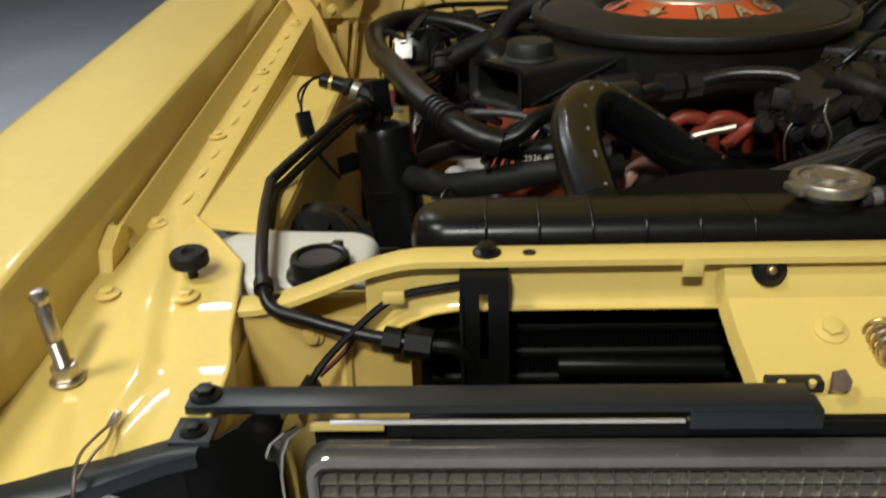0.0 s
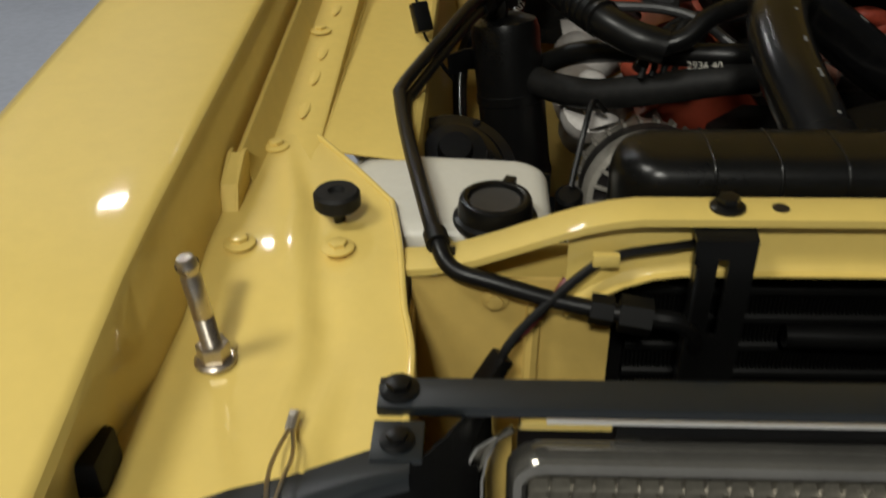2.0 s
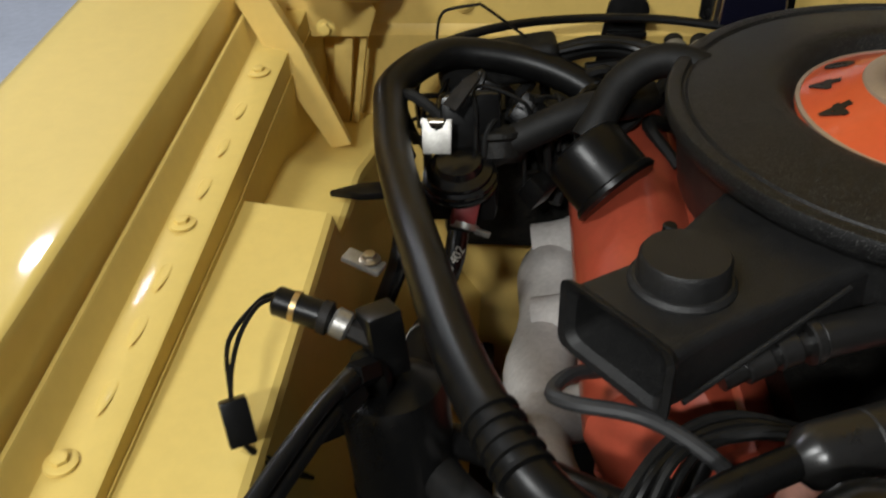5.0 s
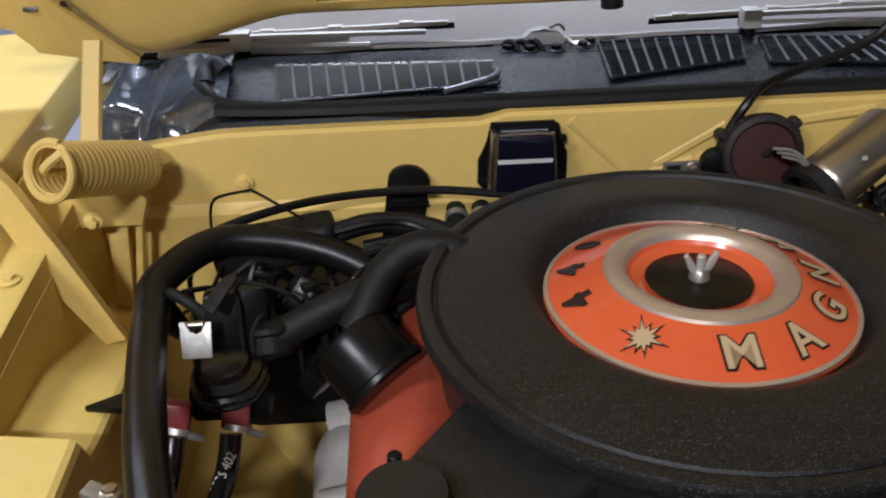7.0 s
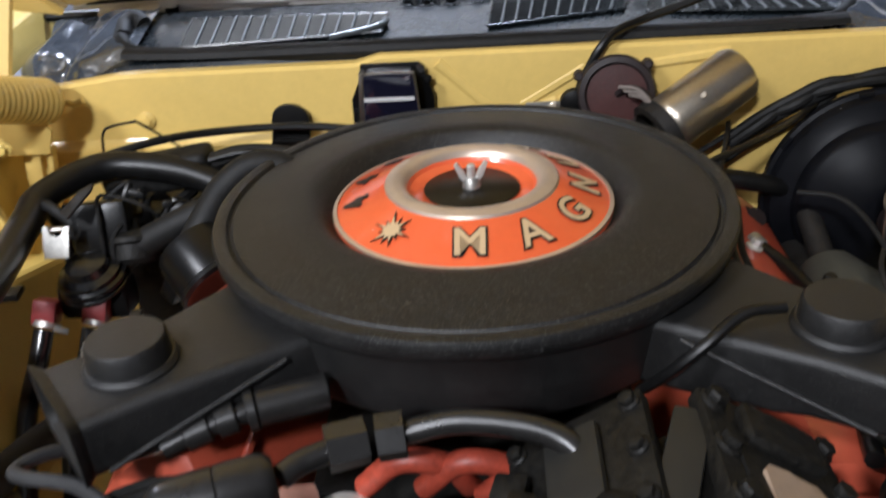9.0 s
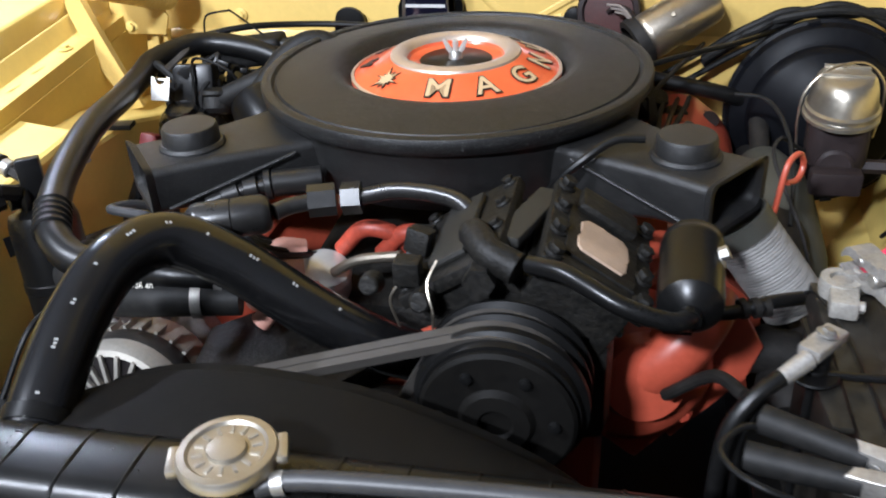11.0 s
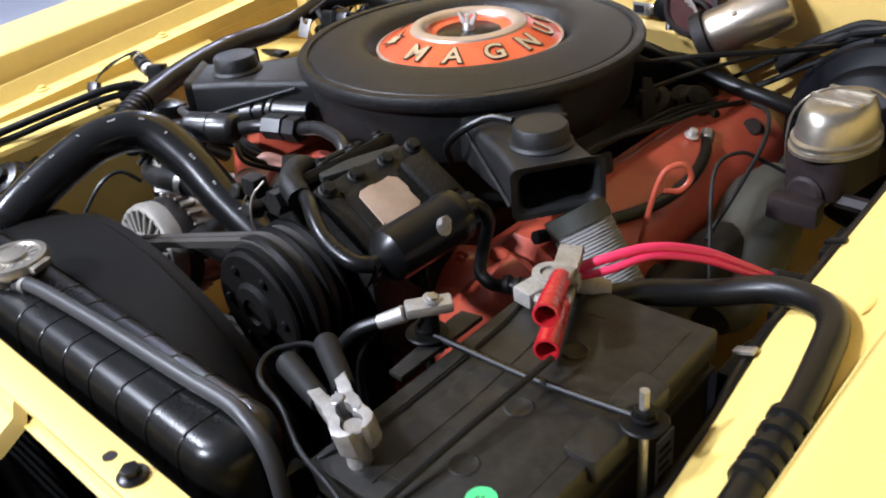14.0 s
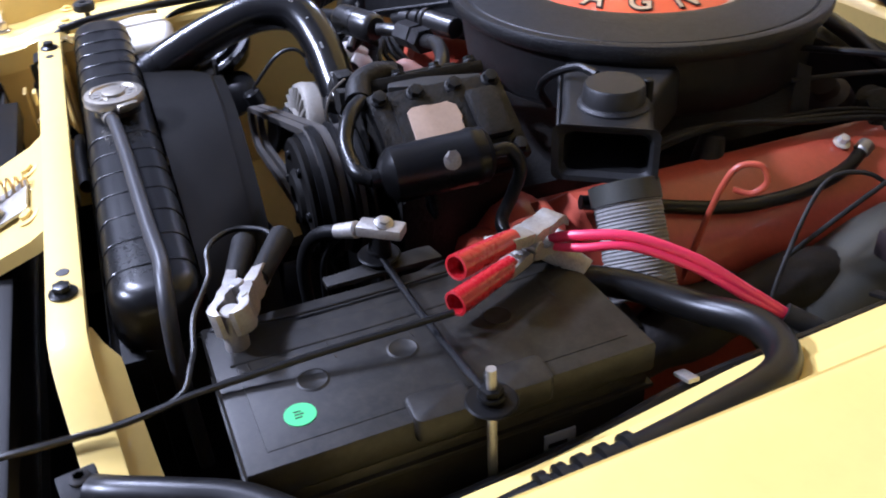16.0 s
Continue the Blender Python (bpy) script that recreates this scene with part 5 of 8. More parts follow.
for inset, z in ((0.006, 0.64), (0.0, 0.646), (0.0, 0.834), (0.0012, 0.841), (0.004, 0.8455), (0.009, 0.8485), (0.016, 0.8495)):
    ring = []
    for x, y in roundrect(-0.262 + inset, -0.104 - inset, 0.686 + inset, 0.812 - inset, 0.033 - inset, 7):
        # the back edge runs askew and the outer back corner is drawn out
        back = max(0.0, (y - 0.74) / 0.07)
        out = max(0.0, (-0.18 - x) / 0.08)
        ring.append(bm.verts.new((x - 0.006 * back * out, y + 0.02 * back * out - 0.008 * back * (1 - out), z - 0.006 * out * back)))
    loops.append(ring)
for a, b in zip(loops, loops[1:]):
    for q in range(len(a)):
        k = (q + 1) % len(a)
        bm.faces.new((a[q], a[k], b[k], b[q]))
bm.faces.new(loops[-1])
bm.faces.new(loops[0])
part("tank", bm, WHITE_PLASTIC, rs)
part("ear", lathe(B(), [(0.006, -0.006), (0.0125, -0.006), (0.0145, 0.0), (0.0125, 0.006), (0.006, 0.006)], along((-0.258, 0.832, 0.842), (-0.26, 0.828, 0.86)), 26, closed=True), WHITE_PLASTIC, rs, "moulded lug with a hole")
part("pinch_seam", tube(B(), [(-0.262, 0.822, 0.835), (-0.264, 0.79, 0.84), (-0.264, 0.74, 0.841), (-0.263, 0.7, 0.84)], 0.0028, 8), WHITE_PLASTIC, rs)
m = Matrix.Translation((-0.148, 0.7, 0.848))
cap = part("cap", lathe(B(), [(0, 0), (0.030, 0), (0.0315, 0.003), (0.031, 0.006), (0.0275, 0.008), (0.027, 0.018), (0.0258, 0.0212), (0.023, 0.0222), (0.0205, 0.0215), (0.0195, 0.0185), (0.0, 0.0178)], m, 40), BLACK, rs, "black snap cap")
part("cap_disc", lathe(B(), [(0, 0.0186), (0.014, 0.0188), (0.0178, 0.0194), (0.0186, 0.0188), (0.0, 0.018)], m, 32), RUBBER_WORN, cap)
part("cap_tab", box(B(), (-0.0045, 0.025, 0.013), (0.0045, 0.037, 0.0205), m @ pose(0, 0, 0, 0, 0, -20), 0.0015), BLACK, cap)

hn = thing("horn", (-0.17, 0.87, 0.75), "black painted disc horn with bracket", "horn")
hm2 = along((-0.186, 0.885, 0.79), (-0.178, 0.832, 0.87)) @ Matrix.Scale(1.1, 4)
part("horn_shell", lathe(B(), [(0, -0.03), (0.03, -0.028), (0.046, -0.012), (0.047, 0.002), (0.043, 0.004), (0.041, 0.013), (0.036, 0.015), (0.033, 0.026), (0.029, 0.028), (0.026, 0.036), (0.015, 0.038), (0.013, 0.046), (0, 0.047)], hm2, 40), BLACK_GLOSS, hn)
part("horn_rim", lathe(B(), [(0.0465, -0.004), (0.056, -0.002), (0.056, 0.002), (0.0465, 0.004)], hm2, 40, closed=True), BLACK_GLOSS, hn)
part("bracket", box(B(), (-0.12, 0.86, 0.74), (-0.095, 0.865, 0.80), pose(0, 0, 0), 0.001), BLACK, hn)
for q in range(6):
    part("rim_screw", hexbolt(B(), hm2 @ Vector((0.052 * math.cos(q * 1.05), 0.052 * math.sin(q * 1.05), 0.0015)), 0.003, 0.005, (0.08, -0.53, 0.84)), BLACK_GLOSS, hn)
h2 = thing("horn", (-0.11, 0.84, 0.72), "black painted disc horn facing the radiator", "horn")
part("horn_shell", lathe(B(), [(0, -0.03), (0.02, -0.028), (0.04, -0.004), (0.041, 0.002), (0.03, 0.012), (0.0, 0.02)], along((-0.12, 0.885, 0.735), (-0.09, 0.85, 0.78)), 36), BLACK, h2)
wg = thing("wheel_well_solenoid", (-0.085, 0.93, 0.72), "small black round relay on a wire", "relay")
part("can", cyl(B(), (-0.07, 0.915, 0.73), (-0.072, 0.905, 0.755), 0.014, n=20, bev=0.003), BLACK, wg)

# receiver drier with pressure switch and hard lines
dr = thing("receiver_drier", (-0.11, 1.085, 0.66), "black painted receiver drier can with clamp band", "receiver drier")
d0, d1 = Vector((-0.112, 1.085, 0.655)), Vector((-0.136, 1.12, 0.87))
part("can", lathe(B(), [(0, 0), (0.026, 0.0), (0.037, 0.007), (0.039, 0.016), (0.039, 0.196), (0.036, 0.206), (0.02, 0.213), (0, 0.214)], along(d0, d1), 40), BLACK, dr)
for u in (0.12, 0.55):
    p = d0.lerp(d1, u)
    part("clamp_band", lathe(B(), [(0.0392, -0.006), (0.0402, -0.005), (0.0402, 0.005), (0.0392, 0.006)], along(p, d1), 36, closed=True), BLACK, dr)
part("head_block", box(B(), (-0.013, -0.012, 0), (0.013, 0.012, 0.05), along(d1, d1 + (d1 - d0)), 0.003), BLACK, dr)
part("port_disc", lathe(B(), [(0, 0), (0.017, 0), (0.019, 0.003), (0.019, 0.007), (0.015, 0.009), (0.009, 0.01), (0.009, 0.02), (0, 0.02)], along(d1 + Vector((-0.008, -0.006, 0.004)), d1 + Vector((-0.05, -0.06, 0.01))), 28), BLACK_SATIN, dr)
part("bracket", sheet(B(), [[(-0.165, 1.13, 0.82), (-0.18, 1.13, 0.82), (-0.2, 1.12, 0.815)], [(-0.16, 1.13, 0.795), (-0.175, 1.13, 0.795), (-0.198, 1.12, 0.79)]], 0.003), BLACK, dr)
ps = thing("pressure_switch", (-0.176, 1.116, 0.915), "black pressure switch on a zinc fitting", "switch")
part("fitting", cyl(B(), (-0.142, 1.12, 0.897), (-0.162, 1.1245, 0.9045), 0.008, n=6), IRON, ps)
part("collar", cyl(B(), (-0.161, 1.124, 0.904), (-0.173, 1.1265, 0.909), 0.0105, n=18, bev=0.002), ZINC, ps)
part("plug", cyl(B(), (-0.173, 1.1265, 0.909), (-0.214, 1.134, 0.919), 0.0105, n=18, bev=0.002), BLACK, ps)
part("plug_band", lathe(B(), [(0.0104, -0.002), (0.0112, -0.002), (0.0112, 0.002), (0.0104, 0.002)], along((-0.199, 1.1315, 0.9155), (-0.214, 1.134, 0.919)), 18, closed=True), BRASS, ps)
part("plug_collar", lathe(B(), [(0.0104, -0.004), (0.012, -0.003), (0.012, 0.003), (0.0104, 0.004)], along((-0.178, 1.1275, 0.91), (-0.214, 1.134, 0.919)), 18, closed=True), IRON, ps)
for o in (0, 0.006):
    part("wire", tube(B(), [(-0.212, 1.134 + o, 0.921), (-0.223, 1.122 + o, 0.922), (-0.231 - o, 1.098, 0.912), (-0.229, 1.066, 0.898), (-0.222, 1.05, 0.87), (-0.205, 1.06 + o, 0.83), (-0.19, 1.08, 0.80)], 0.0017, 6), RUBBER, ps)
part("connector", box(B(), (-0.009, -0.006, -0.017), (0.009, 0.006, 0.014), along((-0.224, 1.055, 0.884), (-0.231, 1.068, 0.91)), 0.002), BLACK, ps)
h1 = thing("hard_line", (-0.2, 0.7, 0.868), "black painted air conditioning pipe bent round the reservoir", "pipe")
HL = [(-0.045, 0.612, 0.828), (-0.1, 0.62, 0.834), (-0.15, 0.628, 0.845), (-0.178, 0.636, 0.851), (-0.189, 0.655, 0.862), (-0.2, 0.7, 0.868), (-0.218, 0.79, 0.869), (-0.232, 0.878, 0.867), (-0.231, 0.905, 0.87), (-0.2, 0.98, 0.885), (-0.17, 1.05, 0.898), (-0.152, 1.085, 0.897), (-0.142, 1.105, 0.885)]
part("pipe", tube(B(), HL, 0.006, 12), RUBBER, h1)
part("end_nut", cyl(B(), (-0.153, 1.084, 0.8972), (-0.144, 1.101, 0.888), 0.0095, n=6), BLACK_SATIN, h1)
part("flare", cyl(B(), (-0.16, 1.07, 0.8978), (-0.153, 1.084, 0.8972), 0.0072, 0.008, 14, 0.001), BLACK, h1)
h2_ = thing("hard_line", (-0.22, 0.82, 0.84), "black painted second air conditioning pipe beside the first", "pipe")
part("pipe", tube(B(), [(-0.21, 0.74, 0.79), (-0.221, 0.82, 0.848), (-0.228, 0.89, 0.857), (-0.222, 0.915, 0.86), (-0.193, 0.985, 0.875), (-0.166, 1.05, 0.886), (-0.152, 1.08, 0.885)], 0.0052, 12), RUBBER, h2_)
part("end_nut", cyl(B(), (-0.16, 1.063, 0.8855), (-0.15, 1.084, 0.8848), 0.0085, n=6), BLACK_SATIN, h2_)
pf = thing("pipe_fitting", (-0.06, 0.615, 0.83), "black hexagonal pipe union", "fitting")
part("nut", cyl(B(), (-0.085, 0.618, 0.832), (-0.07, 0.616, 0.8305), 0.0105, n=6), BLACK_SATIN, pf)
part("nut", cyl(B(), (-0.066, 0.616, 0.830), (-0.045, 0.613, 0.828), 0.013, n=6), BLACK_SATIN, pf)
part("down_pipe", tube(B(), [(-0.045, 0.613, 0.828), (-0.025, 0.612, 0.824), (-0.012, 0.62, 0.80), (-0.01, 0.64, 0.76)], 0.0065, 10), BLACK_SATIN, pf)
pc = thing("pipe_clamp", (-0.19, 0.655, 0.852), "black rubber pipe clamp screwed to the tie bar", "clamp")
part("clamp_loop", lathe(B(), [(0.0055, -0.006), (0.0085, -0.006), (0.0085, 0.006), (0.0055, 0.006)], along((-0.189, 0.655, 0.862), (-0.194, 0.675, 0.865)), 18, closed=True), RUBBER, pc)
part("clamp_foot", box(B(), (-0.187, 0.648, 0.849), (-0.168, 0.66, 0.853), None, 0.001), RUBBER, pc)
wl = thing("lamp_wire", (-0.11, 0.6, 0.80), "black lamp wire with plug hanging by the yoke", "wire")
part("strand", tube(B(), [(0.0, 0.64, 0.872), (-0.03, 0.634, 0.871), (-0.07, 0.632, 0.864), (-0.095, 0.625, 0.85), (-0.13, 0.61, 0.82), (-0.145, 0.6, 0.80), (-0.152, 0.6, 0.77), (-0.16, 0.61, 0.74)], 0.0034, 8), RUBBER, wl)
part("strand", tube(B(), [(-0.1, 0.64, 0.84), (-0.12, 0.625, 0.815), (-0.14, 0.612, 0.80)], 0.0022, 6), DARK_RED, wl)
part("plug", box(B(), (-0.008, -0.006, -0.015), (0.008, 0.006, 0.015), along((-0.15, 0.6, 0.79), (-0.13, 0.61, 0.82)), 0.003), RUBBER, wl)
part("clip", box(B(), (-0.085, 0.6255, 0.859), (-0.067, 0.6315, 0.8685), None, 0.0015), YELLOW, wl)

# ---- radiator ----
rd = thing("radiator", (CX, 0.71, 0.4), "black painted radiator with ribbed top tank", "radiator")


bm = B()
loops = []
for inset, z in ((0.003, 0.775), (0.0, 0.78), (0.0, 0.884), (0.0008, 0.892), (0.003, 0.899), (0.007, 0.9045), (0.013, 0.908), (0.022, 0.9095)):
    loops.append([bm.verts.new((x, y, z)) for x, y in roundrect(-0.066 + inset, 0.672 - inset, 0.671 + inset, 0.746 - inset, 0.034 - inset, 8)])
for a, b in zip(loops, loops[1:]):
    for i in range(len(a)):
        k = (i + 1) % len(a)
        bm.faces.new((a[i], a[k], b[k], b[i]))
bm.faces.new(loops[-1])
bm.faces.new(loops[0])
part("top_tank", bm, TANK, rd)
for k in range(15):
    x = 0.0 + k * 0.0445
    if 0.245 < x < 0.335:
        continue
    line = [(x, 0.6712, 0.868), (x, 0.6712, 0.884), (x, 0.6722, 0.893), (x, 0.6745, 0.8992), (x, 0.6785, 0.9043), (x, 0.6845, 0.9078), (x, 0.7, 0.9093), (x, 0.717, 0.9093), (x, 0.7325, 0.9078), (x, 0.739, 0.904), (x, 0.7435, 0.898), (x, 0.7455, 0.89)]
    part("rib", tube(B(), line, 0.0014, 8, 2), TANK, rd)
part("core", box(B(), (-0.045, 0.69, 0.42), (0.663, 0.738, 0.85), None, 0.003), BLACK_SATIN, rd)
for x in (-0.056, 0.66):
    part("side_channel", box(B(), (x, 0.676, 0.42), (x + 0.012, 0.745, 0.86), None, 0.003), BLACK, rd)
part("filler_neck", lathe(B(), [(0.026, 0), (0.024, 0.012), (0.028, 0.018), (0.026, 0.02), (0, 0.02)], Matrix.Translation((0.29, 0.71, 0.904)), 30), BLACK, rd)
capm = Matrix.Translation((0.29, 0.71, 0.92))
rc = part("filler_cap", lathe(B(), [(0, -0.006), (0.024, -0.006), (0.026, 0.0), (0, 0.0)], capm, 30), STEEL, rd, "chrome cap with two grip ears")
bm = lathe(B(), [(0, 0.0), (0.031, 0.0), (0.0325, 0.002), (0.0325, 0.008), (0.031, 0.0105), (0.026, 0.011), (0.024, 0.009), (0.013, 0.009), (0.012, 0.012), (0.006, 0.013), (0, 0.0125)], capm, 40)
part("cap_shell", bm, LIDMETAL, rc)
for a in (20, 200):
    part("ear", box(B(), (0.029, -0.012, 0.001), (0.038, 0.012, 0.0085), capm @ pose(0, 0, 0, 0, 0, a), 0.003), LIDMETAL, rc)
for k in range(14):
    a = k * 360 / 14
    part("stamping", box(B(), (0.0155, -0.0012, 0.0088), (0.022, 0.0012, 0.0098), capm @ pose(0, 0, 0, 0, 0, a)), ZINC, rc)
oh = thing("overflow_hose", (0.42, 0.709, 0.912), "black rubber overflow hose lying on the radiator tank", "hose")
OH = [(0.312, 0.698, 0.912), (0.34, 0.704, 0.917), (0.42, 0.709, 0.918), (0.5, 0.712, 0.918), (0.58, 0.715, 0.917), (0.63, 0.718, 0.9162), (0.655, 0.717, 0.9115), (0.674, 0.715, 0.899), (0.683, 0.713, 0.877), (0.686, 0.712, 0.84), (0.687, 0.714, 0.74)]
part("hose_body", tube(B(), OH, 0.0068, 12), RUBBER_WORN, oh)
part("end_clamp", lathe(B(), [(0.007, -0.004), (0.0082, -0.004), (0.0082, 0.004), (0.007, 0.004)], along((0.326, 0.702, 0.9145), (0.34, 0.704, 0.917)), 18, closed=True), ZINC, oh)

# shroud
sh = thing("fan_shroud", (CX, 0.8, 0.5), "black plastic fan shroud behind the radiator", "fan shroud")
front_e = [(-0.03, 0.748, 0.7), (-0.02, 0.748, 0.84), (0.02, 0.748, 0.875), (0.2, 0.748, 0.892), (0.35, 0.748, 0.893), (0.5, 0.748, 0.88), (0.6, 0.748, 0.86), (0.64, 0.748, 0.82), (0.65, 0.748, 0.7)]
rear_e = [(0.07, 0.83, 0.7), (0.075, 0.83, 0.8), (0.11, 0.828, 0.86), (0.2, 0.824, 0.894), (0.315, 0.82, 0.894), (0.41, 0.815, 0.872), (0.49, 0.81, 0.836), (0.545, 0.805, 0.78), (0.57, 0.805, 0.7)]
fe, re = spline(front_e, 5), spline(rear_e, 5)
rows = [[a, a.lerp(b, 0.5), b] for a, b in zip(fe, re)]
part("top_plate", sheet(B(), rows, 0.003), SHROUD, sh)
part("ring_lip", sheet(B(), [[b, b + Vector((0, 0.004, -0.004)), b + Vector((0, 0.016, -0.006))] for b in re], 0.003), SHROUD, sh)

# ---- engine ----
en = thing("engine", (CX, 1.3, 0.4), "orange painted V8 engine with black accessories", "engine")
part("rear_housing", box(B(), (CX - 0.2, 1.6, 0.5), (CX + 0.22, 1.672, 0.87), None, 0.02), GREASY, en, "greasy black rear housing")
part("block", box(B(), (CX - 0.2, 1.02, 0.42), (CX + 0.2, 1.64, 0.74), None, 0.015), ORANGE, en)
part("intake", prism(B(), [(CX - 0.14, 1.08), (CX + 0.14, 1.08), (CX + 0.15, 1.62), (CX - 0.15, 1.62)], 0.72, 0.79, None, 0.012), GREASY, en, "dark greasy intake manifold")
part("front_cover", box(B(), (CX - 0.13, 0.97, 0.45), (CX + 0.15, 1.02, 0.74), None, 0.015), GREASY, en, "greasy black timing cover")


def head_and_cover(sgn, out, y0, z0, w):
    """Head and cover of one bank: distance from the middle, front end, height and share of the full width."""
    m = Matrix.Translation((CX + sgn * out, y0, z0)) @ Matrix.Rotation(sgn * radians(38), 4, "Y")
    hd_ = part("cylinder_head", box(B(), (-0.075 * w, 0.0, -0.17), (0.075 * w, 0.54, -0.01), m, 0.008), ORANGE, en)
    rows = []
    prof = [(x * w, z) for x, z in [(-0.072, -0.008), (-0.072, 0.02), (-0.066, 0.04), (-0.048, 0.054), (-0.02, 0.06), (0.02, 0.06), (0.048, 0.052), (0.064, 0.036), (0.072, 0.012), (0.074, -0.008)]]
    for k in range(19):
        u = k / 18
        s = min(1.0, math.sqrt(max(0.0, 1 - max(0.0, (0.045 - u * 0.55) / 0.045, (u * 0.55 - 0.505) / 0.045) ** 2)) + 0.02)
        rows.append([m @ Vector((x, -0.005 + u * 0.55, -0.008 + (z + 0.008) * s)) for x, z in prof])
    cv = part("valve_cover", sheet(B(), rows, 0.002), ORANGE, en)
    part("cover_flange", box(B(), (-0.083 * w, -0.012, -0.012), (0.083 * w, 0.552, -0.006), m, 0.002), ORANGE, en)
    for y in (0.03, 0.27, 0.51):
        part("cover_bolt", hexbolt(B(), m @ Vector((sgn * 0.078 * w, y, -0.006)), 0.006, 0.007, m.to_3x3() @ Vector((0, 0, 1))), ORANGE, en)
    return m


head_and_cover(-1, 0.243, 1.115, 0.79, 0.75)
mR = head_and_cover(1, 0.285, 1.10, 0.772, 1.0)
# exhaust manifolds
for nm, x, mt, lab in (("left", -0.03, GREYIRON, "pale grey heat-bleached casting"), ("right", 0.70, IRON, "dark cast iron manifold")):
    rows = []
    bm = B()
    sx = -1 if x < CX else 1
    if sx < 0:
        line = [(-0.036, 1.05, 0.785), (-0.03, 1.1, 0.74), (-0.024, 1.2, 0.69), (-0.022, 1.34, 0.678), (-0.012, 1.48, 0.672), (0.0, 1.57, 0.668)]
    else:
        line = [(x, 1.06, 0.70), (x, 1.2, 0.745), (x + 0.005, 1.38, 0.755), (x, 1.62, 0.74)]
    tube(bm, line, lambda u: 0.033 + 0.005 * math.sin(u * 25), 18)
    man = part("exhaust_manifold", bm, mt, en, lab)
    for y in (1.12, 1.25, 1.39, 1.53):
        part("runner", tube(B(), [(x, y, 0.74 if sx > 0 else 0.69), (x - sx * 0.04, y, 0.745 if sx > 0 else 0.7), (x - sx * 0.09, y, 0.73)], 0.026, 12, 4), mt, man)
part("manifold_lug", tube(B(), [(-0.036, 1.085, 0.79), (-0.038, 1.064, 0.803), (-0.034, 1.045, 0.797), (-0.025, 1.03, 0.77)], 0.017, 12), GREYIRON, en, "pale grey heat-bleached casting")
for p0, p1, p2, r in (((0.15, 1.05, 0.80), (0.172, 1.05, 0.838), (0.2, 1.065, 0.835), 0.013), ((0.16, 1.03, 0.79), (0.19, 1.045, 0.822), (0.215, 1.06, 0.815), 0.011), ((0.14, 1.075, 0.80), (0.165, 1.085, 0.845), (0.19, 1.1, 0.84), 0.012)):
    part("water_neck", tube(B(), [p0, p1, p2], r, 12), PINKISH, en, "faded pinkish casting")
for x, z in ((0.255, 0.862), (0.3, 0.86), (0.345, 0.85)):
    part("intake_runner", tube(B(), [(x - 0.03, 1.12, z - 0.03), (x, 1.115, z), (x + 0.035, 1.12, z - 0.01), (x + 0.05, 1.14, z - 0.05)], 0.0095, 12), OILY_ORANGE, en)
pump = part("water_pump", lathe(B(), [(0, 0.0), (0.075, 0.0), (0.082, 0.012), (0.08, 0.03), (0.066, 0.048), (0.046, 0.058), (0.04, 0.075), (0.0, 0.078)], along((0.535, 1.09, 0.745), (0.56, 0.99, 0.775)), 36), ORANGE, en)
part("pump_arm", tube(B(), [(0.5, 1.06, 0.72), (0.565, 1.045, 0.775), (0.6, 1.06, 0.815), (0.612, 1.085, 0.83)], lambda u: 0.034 - 0.01 * u, 16), ORANGE, pump)
for q in range(5):
    a = q * 1.26 + 0.4
    part("flange_bolt", hexbolt(B(), along((0.535, 1.09, 0.745), (0.56, 0.99, 0.775)) @ Vector((0.071 * math.cos(a), 0.071 * math.sin(a), 0.034)), 0.006, 0.008, (0.24, -0.93, 0.28)), OILY_ORANGE, pump)
part("head_end", prism(B(), [(-0.078, -0.11), (0.074, -0.11), (0.074, 0.0), (0.058, 0.04), (0.02, 0.056), (-0.03, 0.056), (-0.066, 0.036), (-0.078, 0.0)], -0.004, 0.006, mR @ pose(0, -0.004, 0.0, 90), 0.003), ORANGE, en)
part("tension_rod", tube(B(), [(0.628, 0.935, 0.83), (0.606, 0.97, 0.82), (0.57, 1.0, 0.77)], 0.006, 10), IRON, en, "greasy steel brace")
# oil breather on the left cover
bc = thing("oil_breather", (0.02, 1.37, 0.85), "black oil breather cap with rubber hose", "breather")
bmx = along((0.045, 1.392, 0.85), (0.001, 1.431, 0.888))
part("cap", lathe(B(), [(0, 0), (0.041, 0.0), (0.0445, 0.003), (0.0435, 0.008), (0.041, 0.01), (0.0405, 0.05), (0.038, 0.057), (0.032, 0.06), (0, 0.06)], bmx, 36), BLACK, bc)
part("hose", tube(B(), [(0.014, 1.425, 0.888), (0.026, 1.437, 0.905), (0.045, 1.46, 0.93), (0.075, 1.47, 0.948), (0.11, 1.46, 0.95), (0.16, 1.43, 0.93)], 0.0165, 14), RUBBER_MATT, bc)
# right side tubes
part("dipstick", tube(B(), [(0.655, 1.2, 0.72), (0.675, 1.215, 0.84), (0.682, 1.225, 0.885), (0.688, 1.235, 0.905), (0.7, 1.25, 0.908), (0.706, 1.255, 0.893), (0.7, 1.245, 0.88), (0.688, 1.232, 0.882)], 0.0032, 10), ORANGE, en, "orange painted looped dipstick")
part("accessory_bracket", prism(B(), [(0.1, 0.985), (0.26, 0.98), (0.3, 1.03), (0.28, 1.09), (0.14, 1.1), (0.09, 1.05)], 0.735, 0.765, None, 0.006), GREASY, en, "oily black bracket")
pv = thing("vacuum_hose", (0.64, 1.3, 0.83), "black rubber hose to a fitting on the orange cover", "hose")
